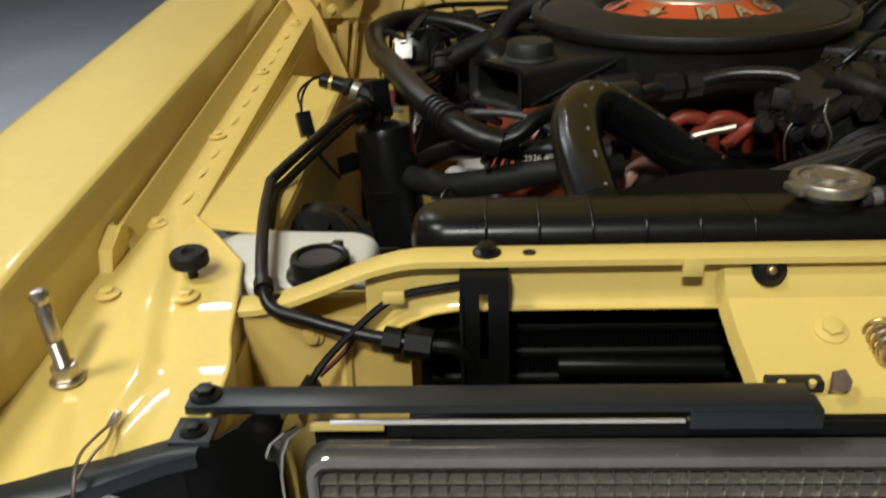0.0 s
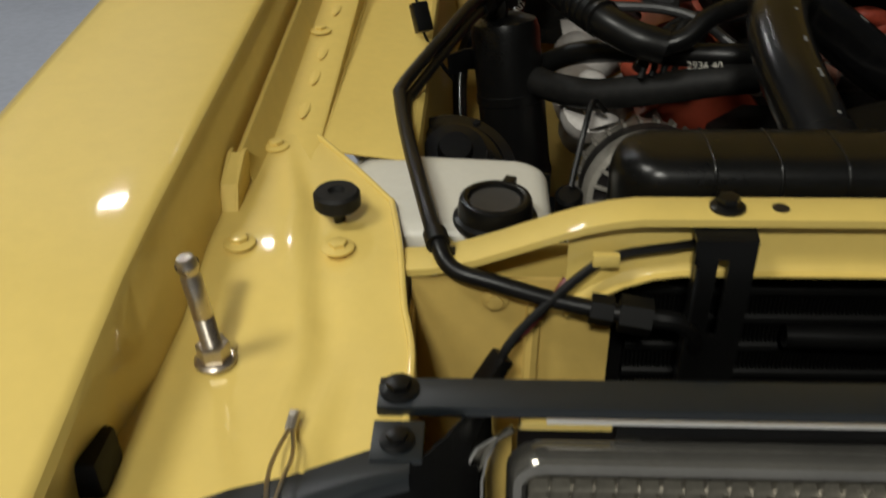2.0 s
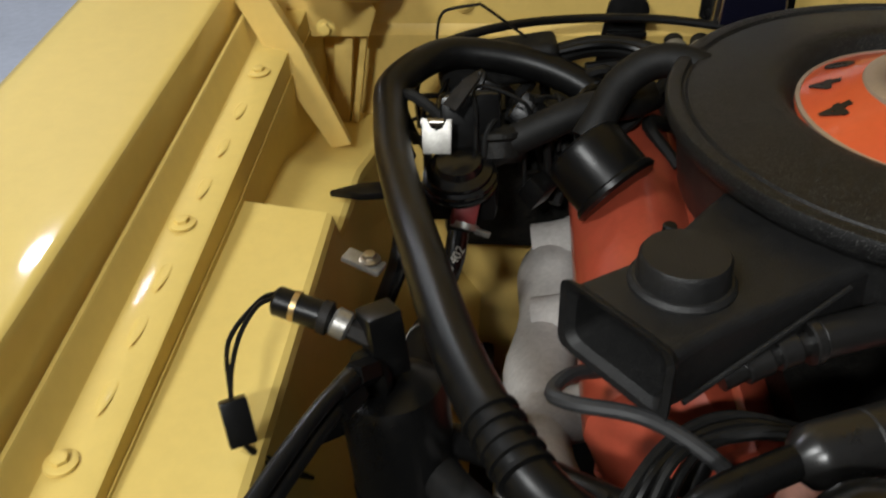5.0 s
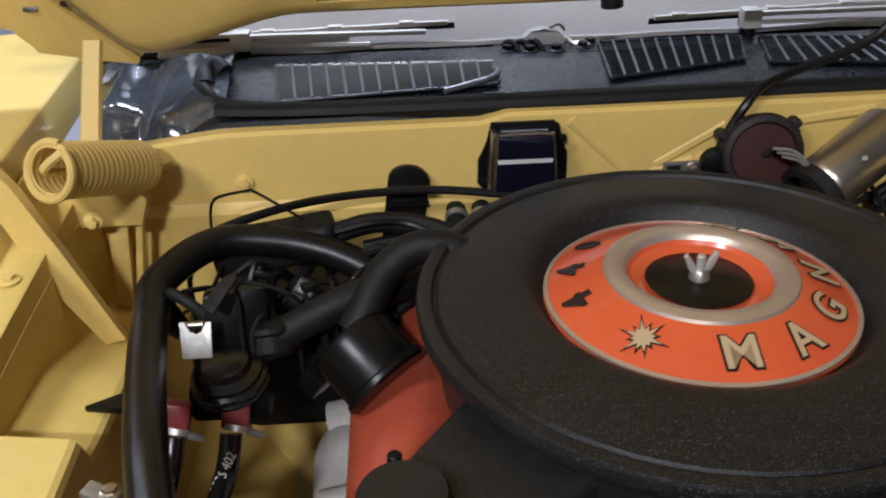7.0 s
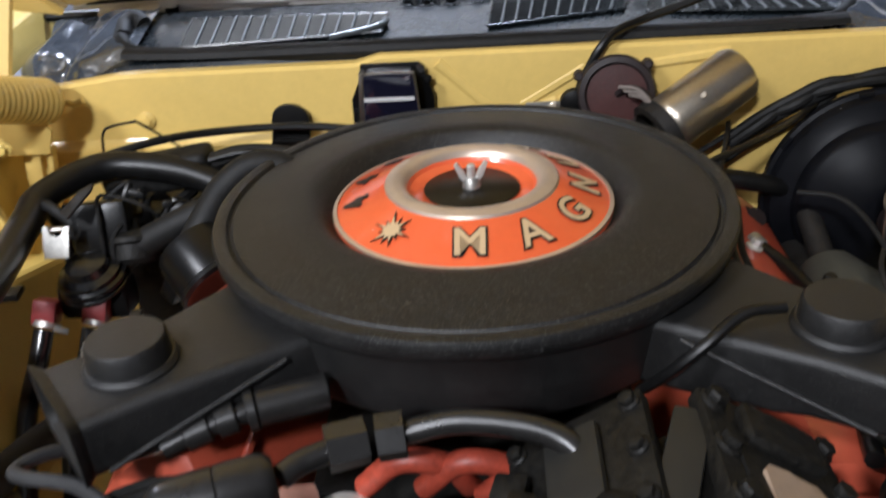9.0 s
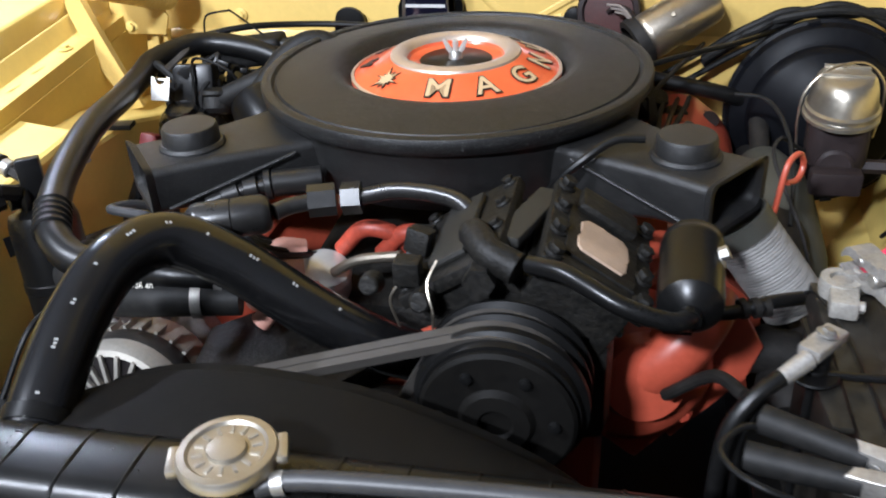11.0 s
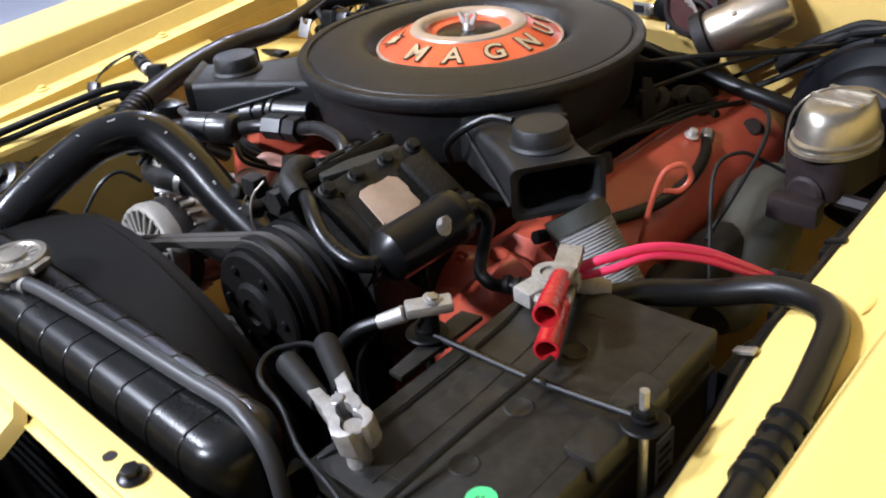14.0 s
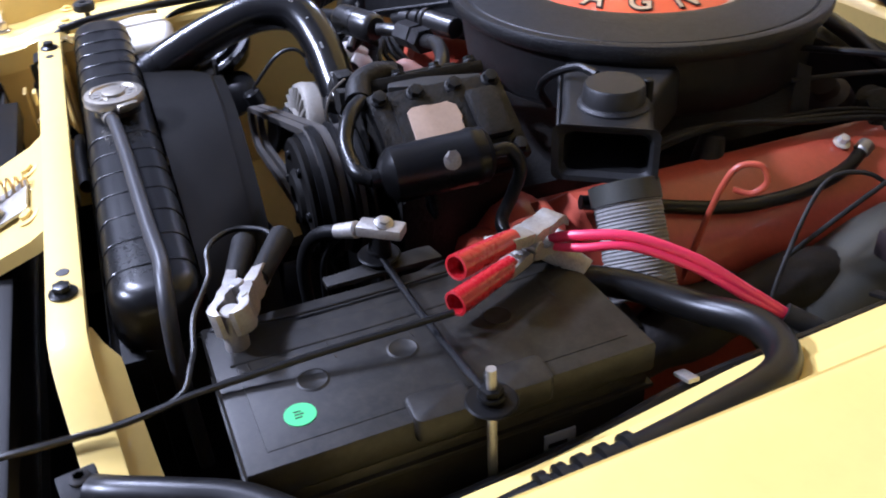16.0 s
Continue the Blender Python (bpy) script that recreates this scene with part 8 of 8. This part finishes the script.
part("shaft", cyl(B(), (0.70, 1.5, 0.78), (0.70, 1.66, 0.84), 0.014, n=16), IRON, eb)
solo("throttle_cable", tube(B(), [(0.5, 1.45, 0.92), (0.58, 1.5, 0.93), (0.66, 1.58, 0.925), (0.72, 1.66, 0.92)], 0.004, 8), RUBBER, "black throttle cable to the firewall", "cable")
solo("vacuum_line", tube(B(), [(0.655, 1.5, 0.88), (0.69, 1.47, 0.885), (0.71, 1.42, 0.87), (0.715, 1.35, 0.84), (0.71, 1.29, 0.80)], 0.0028, 8), RUBBER_MATT, "thin grey-black vacuum line by the master cylinder", "cable")
bh = thing("booster_hose", (0.6, 1.6, 0.88), "black hoses and wires along the firewall", "wiring")
part("heater_pipe", tube(B(), [(0.36, 1.63, 0.885), (0.434, 1.61, 0.884), (0.5, 1.6, 0.873), (0.56, 1.597, 0.862), (0.643, 1.6, 0.845), (0.7, 1.62, 0.82)], 0.0115, 12), RUBBER, bh)
for pts, r in ((((0.52, 1.64, 0.825), (0.554, 1.65, 0.847), (0.6, 1.655, 0.875), (0.657, 1.657, 0.909), (0.72, 1.66, 0.936)), 0.0034), (((0.57, 1.64, 0.83), (0.611, 1.65, 0.852), (0.65, 1.655, 0.876), (0.691, 1.657, 0.899), (0.74, 1.66, 0.93)), 0.0045)):
    part("wire", tube(B(), pts, r, 8), RUBBER_MATT, bh)
for k in range(4):
    a = 1.57 * k
    dy, dz = 0.006 * math.cos(a), 0.0065 * math.sin(a)
    part("run", tube(B(), [(0.62, 1.655 + dy, 0.876 + dz), (0.656, 1.655 + dy, 0.903 + dz), (0.69, 1.654 - dy, 0.923 + dz), (0.731, 1.655 + dy, 0.941 + dz), (0.793, 1.652 + dy, 0.951 - dz), (0.86, 1.65, 0.94 + dz), (0.9, 1.64, 0.9 + dz)], 0.0068, 10), RUBBER_MATT, bh)
part("side_run", tube(B(), [(0.9, 1.3, 0.83), (0.885, 1.42, 0.85), (0.88, 1.52, 0.87), (0.87, 1.62, 0.88)], 0.007, 10), RUBBER_MATT, bh)
ic = thing("engine_bracket", (0.55, 1.53, 0.82), "small dark iron castings behind the air cleaner", "bracket")
part("cup", cyl(B(), (0.56, 1.3, 0.83), (0.555, 1.31, 0.865), 0.018, 0.014, 18, 0.003), IRON, ic)

for k, (x, y, z, r, mt) in enumerate(((0.5, 1.53, 0.83, 0.028, MC_BROWN), (0.545, 1.555, 0.835, 0.024, GREASY), (0.585, 1.53, 0.825, 0.02, IRON), (0.52, 1.58, 0.82, 0.025, IRON), (0.62, 1.57, 0.80, 0.022, MC_BROWN))):
    bm = lathe(B(), [(0, 0), (r * 0.8, 0.0), (r, r * 0.3), (r * 0.94, r * 0.8), (r * 0.6, r), (r * 0.55, r * 1.4), (0, r * 1.45)], along((x, y, z), (x + 0.02 * math.sin(2.1 * k), y - 0.02, z + 0.03)), 18)
    part("casting_lump", bm, mt, ic)

# ---- battery ----
bt = thing("battery", (0.77, 0.89, 0.66), "black car battery with hold-down and green sticker", "battery")
bp = [(0.694, 0.737), (0.853, 0.741), (0.846, 1.04), (0.687, 1.033)]
part("case", prism(B(), bp, 0.66, 0.852, None, 0.004), BATTERY, bt)
big = [(x + (0.003 if x > 0.77 else -0.003), y + (0.003 if y > 0.9 else -0.003)) for x, y in bp]
part("lid", prism(B(), big, 0.854, 0.882, None, 0.004), BATTERY, bt)
small = [(x + (-0.012 if x > 0.77 else 0.03), y + (-0.012 if y > 0.9 else 0.014)) for x, y in bp]
part("vent_cover", prism(B(), small, 0.8812, 0.8826, None, 0.0006), BATTERY, bt)
part("case_ridge", prism(B(), [(x + (0.004 if x > 0.77 else -0.004), y + (0.004 if y > 0.9 else -0.004)) for x, y in bp], 0.838, 0.843, None, 0.001), BATTERY, bt)
part("sticker", cyl(B(), (0.816, 0.783, 0.8824), (0.816, 0.783, 0.8833), 0.0112, n=32), GREEN, bt, "round green sticker")
for k in range(3):
    part("sticker_mark", box(B(), (0.8125 + 0.003 * k, 0.779, 0.8833), (0.8135 + 0.003 * k, 0.784 + 0.002 * (k % 2), 0.8836)), INK_AND_SHADE, bt)
part("side_label", box(B(), (0.847, 0.953, 0.772), (0.8494, 0.979, 0.822)), WHITE_PAPER, bt, "worn white side label")
for k in range(4):
    part("label_bar", box(B(), (0.8492, 0.956, 0.779 + 0.01 * k), (0.8498, 0.976 - 0.004 * (k % 2), 0.783 + 0.01 * k)), INK_AND_SHADE, bt)
for k, y in enumerate((0.8, 0.87, 0.95)):
    part("vent_plug", lathe(B(), [(0, 0), (0.0115, 0), (0.0122, 0.0006), (0.0105, 0.0012), (0.009, 0.0006), (0, 0.0006)], Matrix.Translation((0.785 - 0.006 * k, y, 0.8824)), 28), BATTERY, bt)
part("lid_step", tube(B(), [(0.7455, 0.748, 0.8822), (0.744, 0.871, 0.8822), (0.736, 0.968, 0.8822), (0.734, 1.03, 0.8822)], 0.0012, 6, 4), BATTERY, bt)
for y in (0.76, 0.82, 0.88, 0.94, 1.0):
    part("lid_mark", tube(B(), [(0.745, y, 0.8824), (0.768, y + 0.002, 0.8824)], 0.0008, 5, 2), BATTERY, bt)
for (x, y) in ((0.723, 0.758), (0.703, 1.012)):
    part("post", cyl(B(), (x, y, 0.88), (x, y, 0.916 if y < 0.9 else 0.9), 0.0095, 0.0085, 20, 0.001), JAW, bt, "corroded lead post")
hb = thing("battery_hold_down", (0.77, 0.897, 0.885), "black hold-down rod with threaded bolts across the battery", "hold-down")
part("cross_rod", tube(B(), [(0.664, 0.889, 0.893), (0.672, 0.89, 0.892), (0.77, 0.896, 0.889), (0.852, 0.902, 0.893), (0.866, 0.903, 0.894)], 0.0033, 10), BLACK_GLOSS, hb)
for x, y, ax in ((0.665, 0.89, 0), (0.866, 0.903, 1)):
    part("washer", cyl(B(), (x, y, 0.8885), (x, y, 0.8935), 0.0165, 0.0185, 28, 0.0012), BLACK_SATIN, hb)
    part("nut", hexbolt(B(), (x, y, 0.896), 0.008, 0.008, washer=1.2), BLACK_SATIN, hb)
    part("bolt", cyl(B(), (x, y, 0.64), (x, y, 0.92 if ax else 0.905), 0.0036, n=14), ZINC if ax else BLACK_SATIN, hb)
for x, y in ((0.846, 0.874), (0.8435, 0.9335)):
    part("clip", prism(B(), roundrect(-0.0145, 0.0145, -0.0225, 0.0225, 0.006, 4), 0.866, 0.8868, Matrix.Translation((x, y, 0)), 0.0022), BATTERY, hb, "black moulded clip over the lid edge")
part("clip", prism(B(), [(0.671, 0.838), (0.685, 0.838), (0.6835, 0.94), (0.663, 0.936), (0.662, 0.925)], 0.882, 0.8875, None, 0.0015), BATTERY, hb)
tray = thing("battery_tray", (0.77, 0.89, 0.62), "black battery tray under the battery", "tray")
part("pan", box(B(), (0.66, 0.70, 0.645), (0.88, 1.07, 0.66), None, 0.003), BLACK, tray)


def jaw_clamp(at, aim, roll, grip_mat, label, spread, gap, jaw=LEAD):
    """Spring clamp at its pivot: jaws point away from aim, two tubular grips run towards it."""
    th = thing("jump_clamp", at, label, "clamp", "charger clamps")
    d = (Vector(aim) - Vector(at)).normalized()
    m = Matrix.Translation(at) @ (-d).to_track_quat("X", "Z").to_matrix().to_4x4() @ Matrix.Rotation(radians(roll), 4, "X")
    for s in (-1, 1):
        part("jaw", prism(B(), [(-0.008, s * 0.002), (-0.007, s * 0.012), (0.004, s * 0.0145), (0.014, s * 0.0125), (0.02, s * 0.0155), (0.028, s * 0.0165), (0.034, s * 0.0135), (0.038, s * 0.007), (0.0375, s * 0.003), (0.0345, s * 0.005), (0.03, s * 0.009), (0.0245, s * 0.0095), (0.0185, s * 0.007), (0.0165, s * 0.004), (0.014, s * 0.0065), (0.008, s * 0.007), (0.003, s * 0.003)], -0.0105, 0.0105, m, 0.001), jaw, th, "corroded metal jaw")
        part("side_plate", prism(B(), [(0.004, s * 0.011), (-0.012, s * 0.003), (-0.03, s * (gap - 0.004)), (-0.034, s * (gap + 0.006)), (-0.012, s * 0.014)], -0.009, 0.009, m, 0.0015), jaw, th)
        bm = B()
        rings = []
        a0, a1 = Vector((-0.024, s * gap, 0)), Vector((-0.092, s * (gap + spread), 0))
        k0 = along(m @ a0, m @ a1)
        L = (a1 - a0).length
        for u, r in ((0.0, 0.007), (0.004, 0.0085), (0.4, 0.0095), (1.0, 0.0105), (1.004, 0.0085), (0.6, 0.0075)):
            rings.append([bm.verts.new(k0 @ Vector((r * math.cos(a * math.pi / 9), r * math.sin(a * math.pi / 9), L * u))) for a in range(18)])
        for a, b in zip(rings, rings[1:]):
            for i in range(18):
                bm.faces.new((a[i], a[(i + 1) % 18], b[(i + 1) % 18], b[i]))
        bm.faces.new(rings[-1])
        part("grip", bm, grip_mat, th)
    part("pivot", cyl(B(), m @ Vector((-0.004, 0, -0.0125)), m @ Vector((-0.004, 0, 0.0125)), 0.006, n=16, bev=0.001), ZINC, th)
    part("rivet", cyl(B(), m @ Vector((0.014, 0.009, -0.0115)), m @ Vector((0.014, 0.009, 0.0115)), 0.004, n=12, bev=0.001), ZINC, th)
    part("spring", tube(B(), [m @ Vector((-0.02 + 0.004 * math.cos(a), 0.012 * (a / 12 - 1), 0.004 * math.sin(a))) for a in range(25)], 0.001, 6, 2), ZINC, th)
    return th


jaw_clamp((0.729, 1.0, 0.912), (0.77, 0.9165, 0.919), 90, RED_PLASTIC, "red jump clamp gripping the corroded battery post", 0.004, 0.012, JAW)
jaw_clamp((0.7, 0.768, 0.908), (0.614, 0.803, 0.902), 10, RUBBER_MATT, "black-handled metal clamp gripping the battery post", 0.007, 0.01, JAW)
tc = thing("terminal_clamp", (0.703, 1.012, 0.89), "white corroded lead terminal clamp on the battery post", "terminal")
part("ring", lathe(B(), [(0.0095, -0.008), (0.0165, -0.008), (0.0175, 0.0), (0.0165, 0.008), (0.0095, 0.008)], Matrix.Translation((0.703, 1.012, 0.894)), 26, closed=True), LEAD, tc)
part("ear", box(B(), (-0.008, -0.011, -0.008), (0.02, 0.011, 0.008), pose(0.7025, 0.993, 0.893, 0, 0, 262), 0.003), LEAD, tc)
part("ear_bolt", cyl(B(), (0.69, 0.983, 0.894), (0.716, 0.98, 0.894), 0.005, n=6), LEAD, tc)
part("cable_socket", cyl(B(), (0.712, 1.022, 0.892), (0.74, 1.045, 0.874), 0.012, 0.0128, 20, 0.001), LEAD, tc)
solo("red_cable", tube(B(), [(0.722, 1.022, 0.905), (0.745, 1.04, 0.916), (0.77, 1.07, 0.92), (0.797, 1.11, 0.905), (0.82, 1.145, 0.88), (0.836, 1.175, 0.857)], 0.0045, 12), PINK_CABLE, "bright pink-red charger cable from the red clamp", "cable")
solo("red_cable", tube(B(), [(0.726, 1.02, 0.9), (0.75, 1.035, 0.908), (0.7725, 1.066, 0.914), (0.799, 1.107, 0.899), (0.822, 1.143, 0.875), (0.837, 1.175, 0.855)], 0.0037, 12), PINK_CABLE, "second pink-red charger cable beside the first", "cable")
solo("black_cable", tube(B(), [(0.836, 1.175, 0.857), (0.86, 1.2, 0.845), (0.9, 1.23, 0.84), (0.93, 1.3, 0.83)], 0.009, 12), RUBBER_MATT, "black taped cable beyond the red one", "cable")
lc = thing("battery_lug", (0.668, 0.89, 0.915), "bright metal cable lug on the hold-down stud", "cable lug")
part("lug", box(B(), (-0.02, -0.009, -0.004), (0.02, 0.009, 0.006), pose(0.668, 0.893, 0.917, 0, 0, 52), 0.003), JAW, lc)
part("crimp", cyl(B(), (0.657, 0.876, 0.916), (0.638, 0.862, 0.907), 0.0075, 0.0065, 16, 0.001), JAW, lc)
part("bolt", hexbolt(B(), (0.67, 0.895, 0.924), 0.005, 0.005, (0.3, 0.1, 1)), ZINC, lc)
part("stud", cyl(B(), (0.668, 0.892, 0.893), (0.668, 0.892, 0.915), 0.008, n=14), BLACK_SATIN, lc)
part("cable", tube(B(), [(0.64, 0.864, 0.908), (0.62, 0.85, 0.897), (0.605, 0.84, 0.875), (0.6, 0.835, 0.84), (0.6, 0.84, 0.76)], 0.0062, 12), RUBBER, lc)
part("thin_wire", tube(B(), [(0.64, 0.866, 0.904), (0.625, 0.857, 0.885), (0.615, 0.85, 0.85), (0.615, 0.85, 0.78)], 0.003, 8), RUBBER, lc)
solo("black_lead", tube(B(), [(0.632, 0.812, 0.9), (0.615, 0.81, 0.905), (0.604, 0.803, 0.906), (0.593, 0.786, 0.905), (0.599, 0.768, 0.905), (0.616, 0.7555, 0.904), (0.645, 0.7505, 0.897), (0.688, 0.732, 0.893), (0.722, 0.726, 0.888), (0.741, 0.721, 0.888), (0.762, 0.714, 0.886), (0.768, 0.7, 0.881)], 0.0024, 8), RUBBER, "thin black clamp lead looping beside the radiator", "cable")
solo("black_lead", tube(B(), [(0.779, 0.912, 0.903), (0.7775, 0.88, 0.9005), (0.775, 0.84, 0.8975), (0.7725, 0.8, 0.894), (0.77, 0.75, 0.889), (0.768, 0.715, 0.8845), (0.767, 0.69, 0.879), (0.7645, 0.661, 0.8735), (0.763, 0.643, 0.8725), (0.762, 0.616, 0.872), (0.757, 0.587, 0.869), (0.748, 0.56, 0.862), (0.738, 0.535, 0.85)], 0.0028, 8), RUBBER, "black charger lead running over the battery", "cable")
solo("thin_wire", tube(B(), [(0.682, 1.035, 0.87), (0.685, 1.012, 0.8845), (0.699, 0.96, 0.8845), (0.704, 0.913, 0.8845), (0.7065, 0.86, 0.8845), (0.707, 0.8, 0.8845), (0.7, 0.75, 0.884), (0.688, 0.73, 0.875)], 0.0014, 6), RUBBER, "thin black wire lying along the battery lid", "wire")
bcab = thing("battery_cable", (0.9, 1.0, 0.87), "thick black sheathed cable with ribbed sleeve on the fender", "cable")
BC = [(0.74, 1.04, 0.87), (0.765, 1.075, 0.868), (0.81, 1.105, 0.868), (0.858, 1.123, 0.88), (0.9, 1.113, 0.889), (0.925, 1.085, 0.893), (0.937, 1.03, 0.893), (0.944, 0.98, 0.891), (0.947, 0.93, 0.886), (0.948, 0.89, 0.882), (0.948, 0.85, 0.876), (0.937, 0.805, 0.873), (0.905, 0.77, 0.872), (0.867, 0.734, 0.872), (0.844, 0.695, 0.871), (0.824, 0.66, 0.868), (0.812, 0.645, 0.864)]
part("sheath", tube(B(), BC, 0.0128, 18), RUBBER, bcab)
bm = box(B(), (-0.012, -0.013, -0.006), (0.012, 0.013, 0.012), pose(0.806, 0.637, 0.861, 0, 8, 10), 0.002)
part("bar_clip", bm, RUBBER_MATT, bcab, "black rubber clip on the yellow bar")
part("clip_screw", hexbolt(B(), (0.804, 0.638, 0.873), 0.0045, 0.003), IRON, bcab)
ss = spline(BC, 6)
for i in range(44, 54, 2):
    part("sleeve_rib", lathe(B(), [(0.0126, -0.0045), (0.0165, -0.003), (0.0165, 0.003), (0.0126, 0.0045)], along(ss[i], ss[i + 1]), 26, closed=True), RUBBER, bcab)
for k, (c, z) in enumerate(((DARK_RED, 0.0), (BLUE_GLOSS, 0.008), (GREEN, -0.006), (WHITE_PAPER, -0.012))):
    solo("loose_wire", tube(B(), [(0.875, 1.16, 0.80 + z), (0.882, 1.18 + 0.004 * k, 0.83 + z), (0.888, 1.2, 0.82 + z), (0.893, 1.24, 0.78)], 0.0024, 6), c, "thin coloured loose wire by the inner fender", "wire", "loose wires")

fh = thing("fender_harness", (0.9, 1.1, 0.82), "black wiring harness clipped along the inner fender", "wiring")
part("loom", tube(B(), [(0.882, 0.78, 0.815), (0.8815, 0.9, 0.83), (0.88, 0.98, 0.841), (0.868, 1.07, 0.848), (0.865, 1.2, 0.855), (0.868, 1.35, 0.872), (0.86, 1.5, 0.885)], 0.006, 10), RUBBER, fh)
part("loom", tube(B(), [(0.89, 1.1, 0.835), (0.87, 1.18, 0.83), (0.86, 1.26, 0.835), (0.875, 1.36, 0.85), (0.86, 1.45, 0.86)], 0.0035, 8), RUBBER_MATT, fh)
part("loom", tube(B(), [(0.86, 1.3, 0.8), (0.875, 1.33, 0.84), (0.885, 1.38, 0.85), (0.872, 1.44, 0.84)], 0.003, 8), RUBBER_MATT, fh)
for y in (1.06, 1.24):
    part("clip", box(B(), (-0.011, -0.005, -0.002), (0.009, 0.005, 0.002), pose(0.868, y, rail_z(y) - 0.028, 0, -20), 0.0015), BLACK_SATIN if y > 1.1 else ZINC, fh)

# plug wires over the front of the orange cover
pw = thing("spark_plug_wires", (0.05, 1.05, 0.87), "black spark plug wires and a grey hose loop by the snorkel", "wiring")
part("grey_hose", tube(B(), [(0.02, 1.15, 0.85), (-0.01, 1.12, 0.872), (-0.023, 1.094, 0.88), (-0.01, 1.08, 0.885), (0.032, 1.071, 0.885), (0.066, 1.051, 0.88), (0.1, 1.03, 0.86)], 0.0055, 10), RUBBER_WORN, pw, "worn grey hose")
for k in range(4):
    o = 0.012 * k
    part("plug_wire", tube(B(), [(0.0 + o, 0.99 + 0.4 * o, 0.84), (0.02 + o, 1.02 + 0.6 * o, 0.872 + 0.003 * (k % 3)), (0.05 + o, 1.06 + 0.2 * o, 0.878 - 0.002 * k), (0.09 + 1.2 * o, 1.085 - 0.5 * o, 0.875), (0.14 + o, 1.09 - o, 0.86), (0.17 + o, 1.11, 0.83)], 0.0036, 8), RUBBER if k % 2 else RUBBER_MATT, pw)
for k in range(3):
    part("boot", cyl(B(), (0.0 + 0.03 * k, 1.0 + 0.02 * k, 0.845), (0.015 + 0.03 * k, 1.02 + 0.02 * k, 0.868), 0.008, 0.006, 12, 0.001), RUBBER, pw)
part("tail_pipe", tube(B(), [(0.085, 1.104, 0.888), (0.114, 1.118, 0.895), (0.151, 1.133, 0.9), (0.19, 1.15, 0.9)], 0.0085, 12), TUBE_BLACK, pw)
for u0, u1, r in (((0.1, 1.111, 0.892), (0.117, 1.119, 0.8955), 0.0115), ((0.122, 1.1215, 0.8965), (0.136, 1.127, 0.8985), 0.0125), ((0.143, 1.13, 0.8995), (0.15, 1.1325, 0.9), 0.0165), ((0.15, 1.1325, 0.9), (0.2, 1.152, 0.9), 0.0145)):
    part("ferrule", cyl(B(), u0, u1, r, None, 22, 0.001), TUBE_BLACK, pw)

# dark wires and linkage over the second cover
lk = thing("throttle_linkage", (0.54, 1.45, 0.88), "dark throttle linkage and plug wires behind the snorkel", "linkage")
for k in range(3):
    o = 0.016 * k
    part("plug_wire", tube(B(), [(0.53 + 0.3 * o, 1.2 + o, 0.85), (0.55 + 0.4 * o, 1.28 + o, 0.873 + 0.002 * (k % 3)), (0.555 + 0.6 * o, 1.38 + 0.8 * o, 0.866), (0.56 + o, 1.48 + 0.5 * o, 0.86), (0.57 + o, 1.58 + 0.3 * o, 0.84)], 0.0036, 8), RUBBER if k % 2 else RUBBER_MATT, lk)
part("lever", prism(B(), [(-0.01, -0.03), (0.012, -0.03), (0.008, 0.03), (-0.006, 0.034)], 0, 0.004, pose(0.545, 1.43, 0.885, 80, 0, 60), 0.001), IRON, lk)
part("rod", tube(B(), [(0.54, 1.42, 0.9), (0.57, 1.5, 0.905), (0.6, 1.6, 0.9), (0.62, 1.67, 0.895)], 0.003, 8), IRON, lk)
part("rocker_bolt", hexbolt(B(), (0.6, 1.45, 0.842), 0.006, 0.01, (0.4, 0, 1)), PALE, lk)

# small boxes and leads beside the battery, on the inner fender
for k, (y, z, w) in enumerate(((1.1, 0.79, 0.03), (1.19, 0.80, 0.024), (1.31, 0.81, 0.03))):
    rl = thing("relay_box", (0.885, y, z), "small black relay box on the inner fender", "relay", "relays")
    part("case", box(B(), (0.838, y - w, z - 0.03), (0.876, y + w, z + 0.025), None, 0.004), BLACK_SATIN, rl)
    part("mount_tab", box(B(), (0.856, y - w - 0.014, z - 0.008), (0.878, y - w + 0.002, z + 0.006), None, 0.001), ZINC, rl)
    for q in range(3):
        part("lead", tube(B(), [(0.851, y - 0.01 + 0.01 * q, z - 0.028), (0.844, y - 0.01 + 0.012 * q, z - 0.05), (0.85, y + 0.02 * q, z - 0.09), (0.858, y + 0.03 * q, z - 0.14)], 0.0022, 6), RUBBER_MATT, rl)
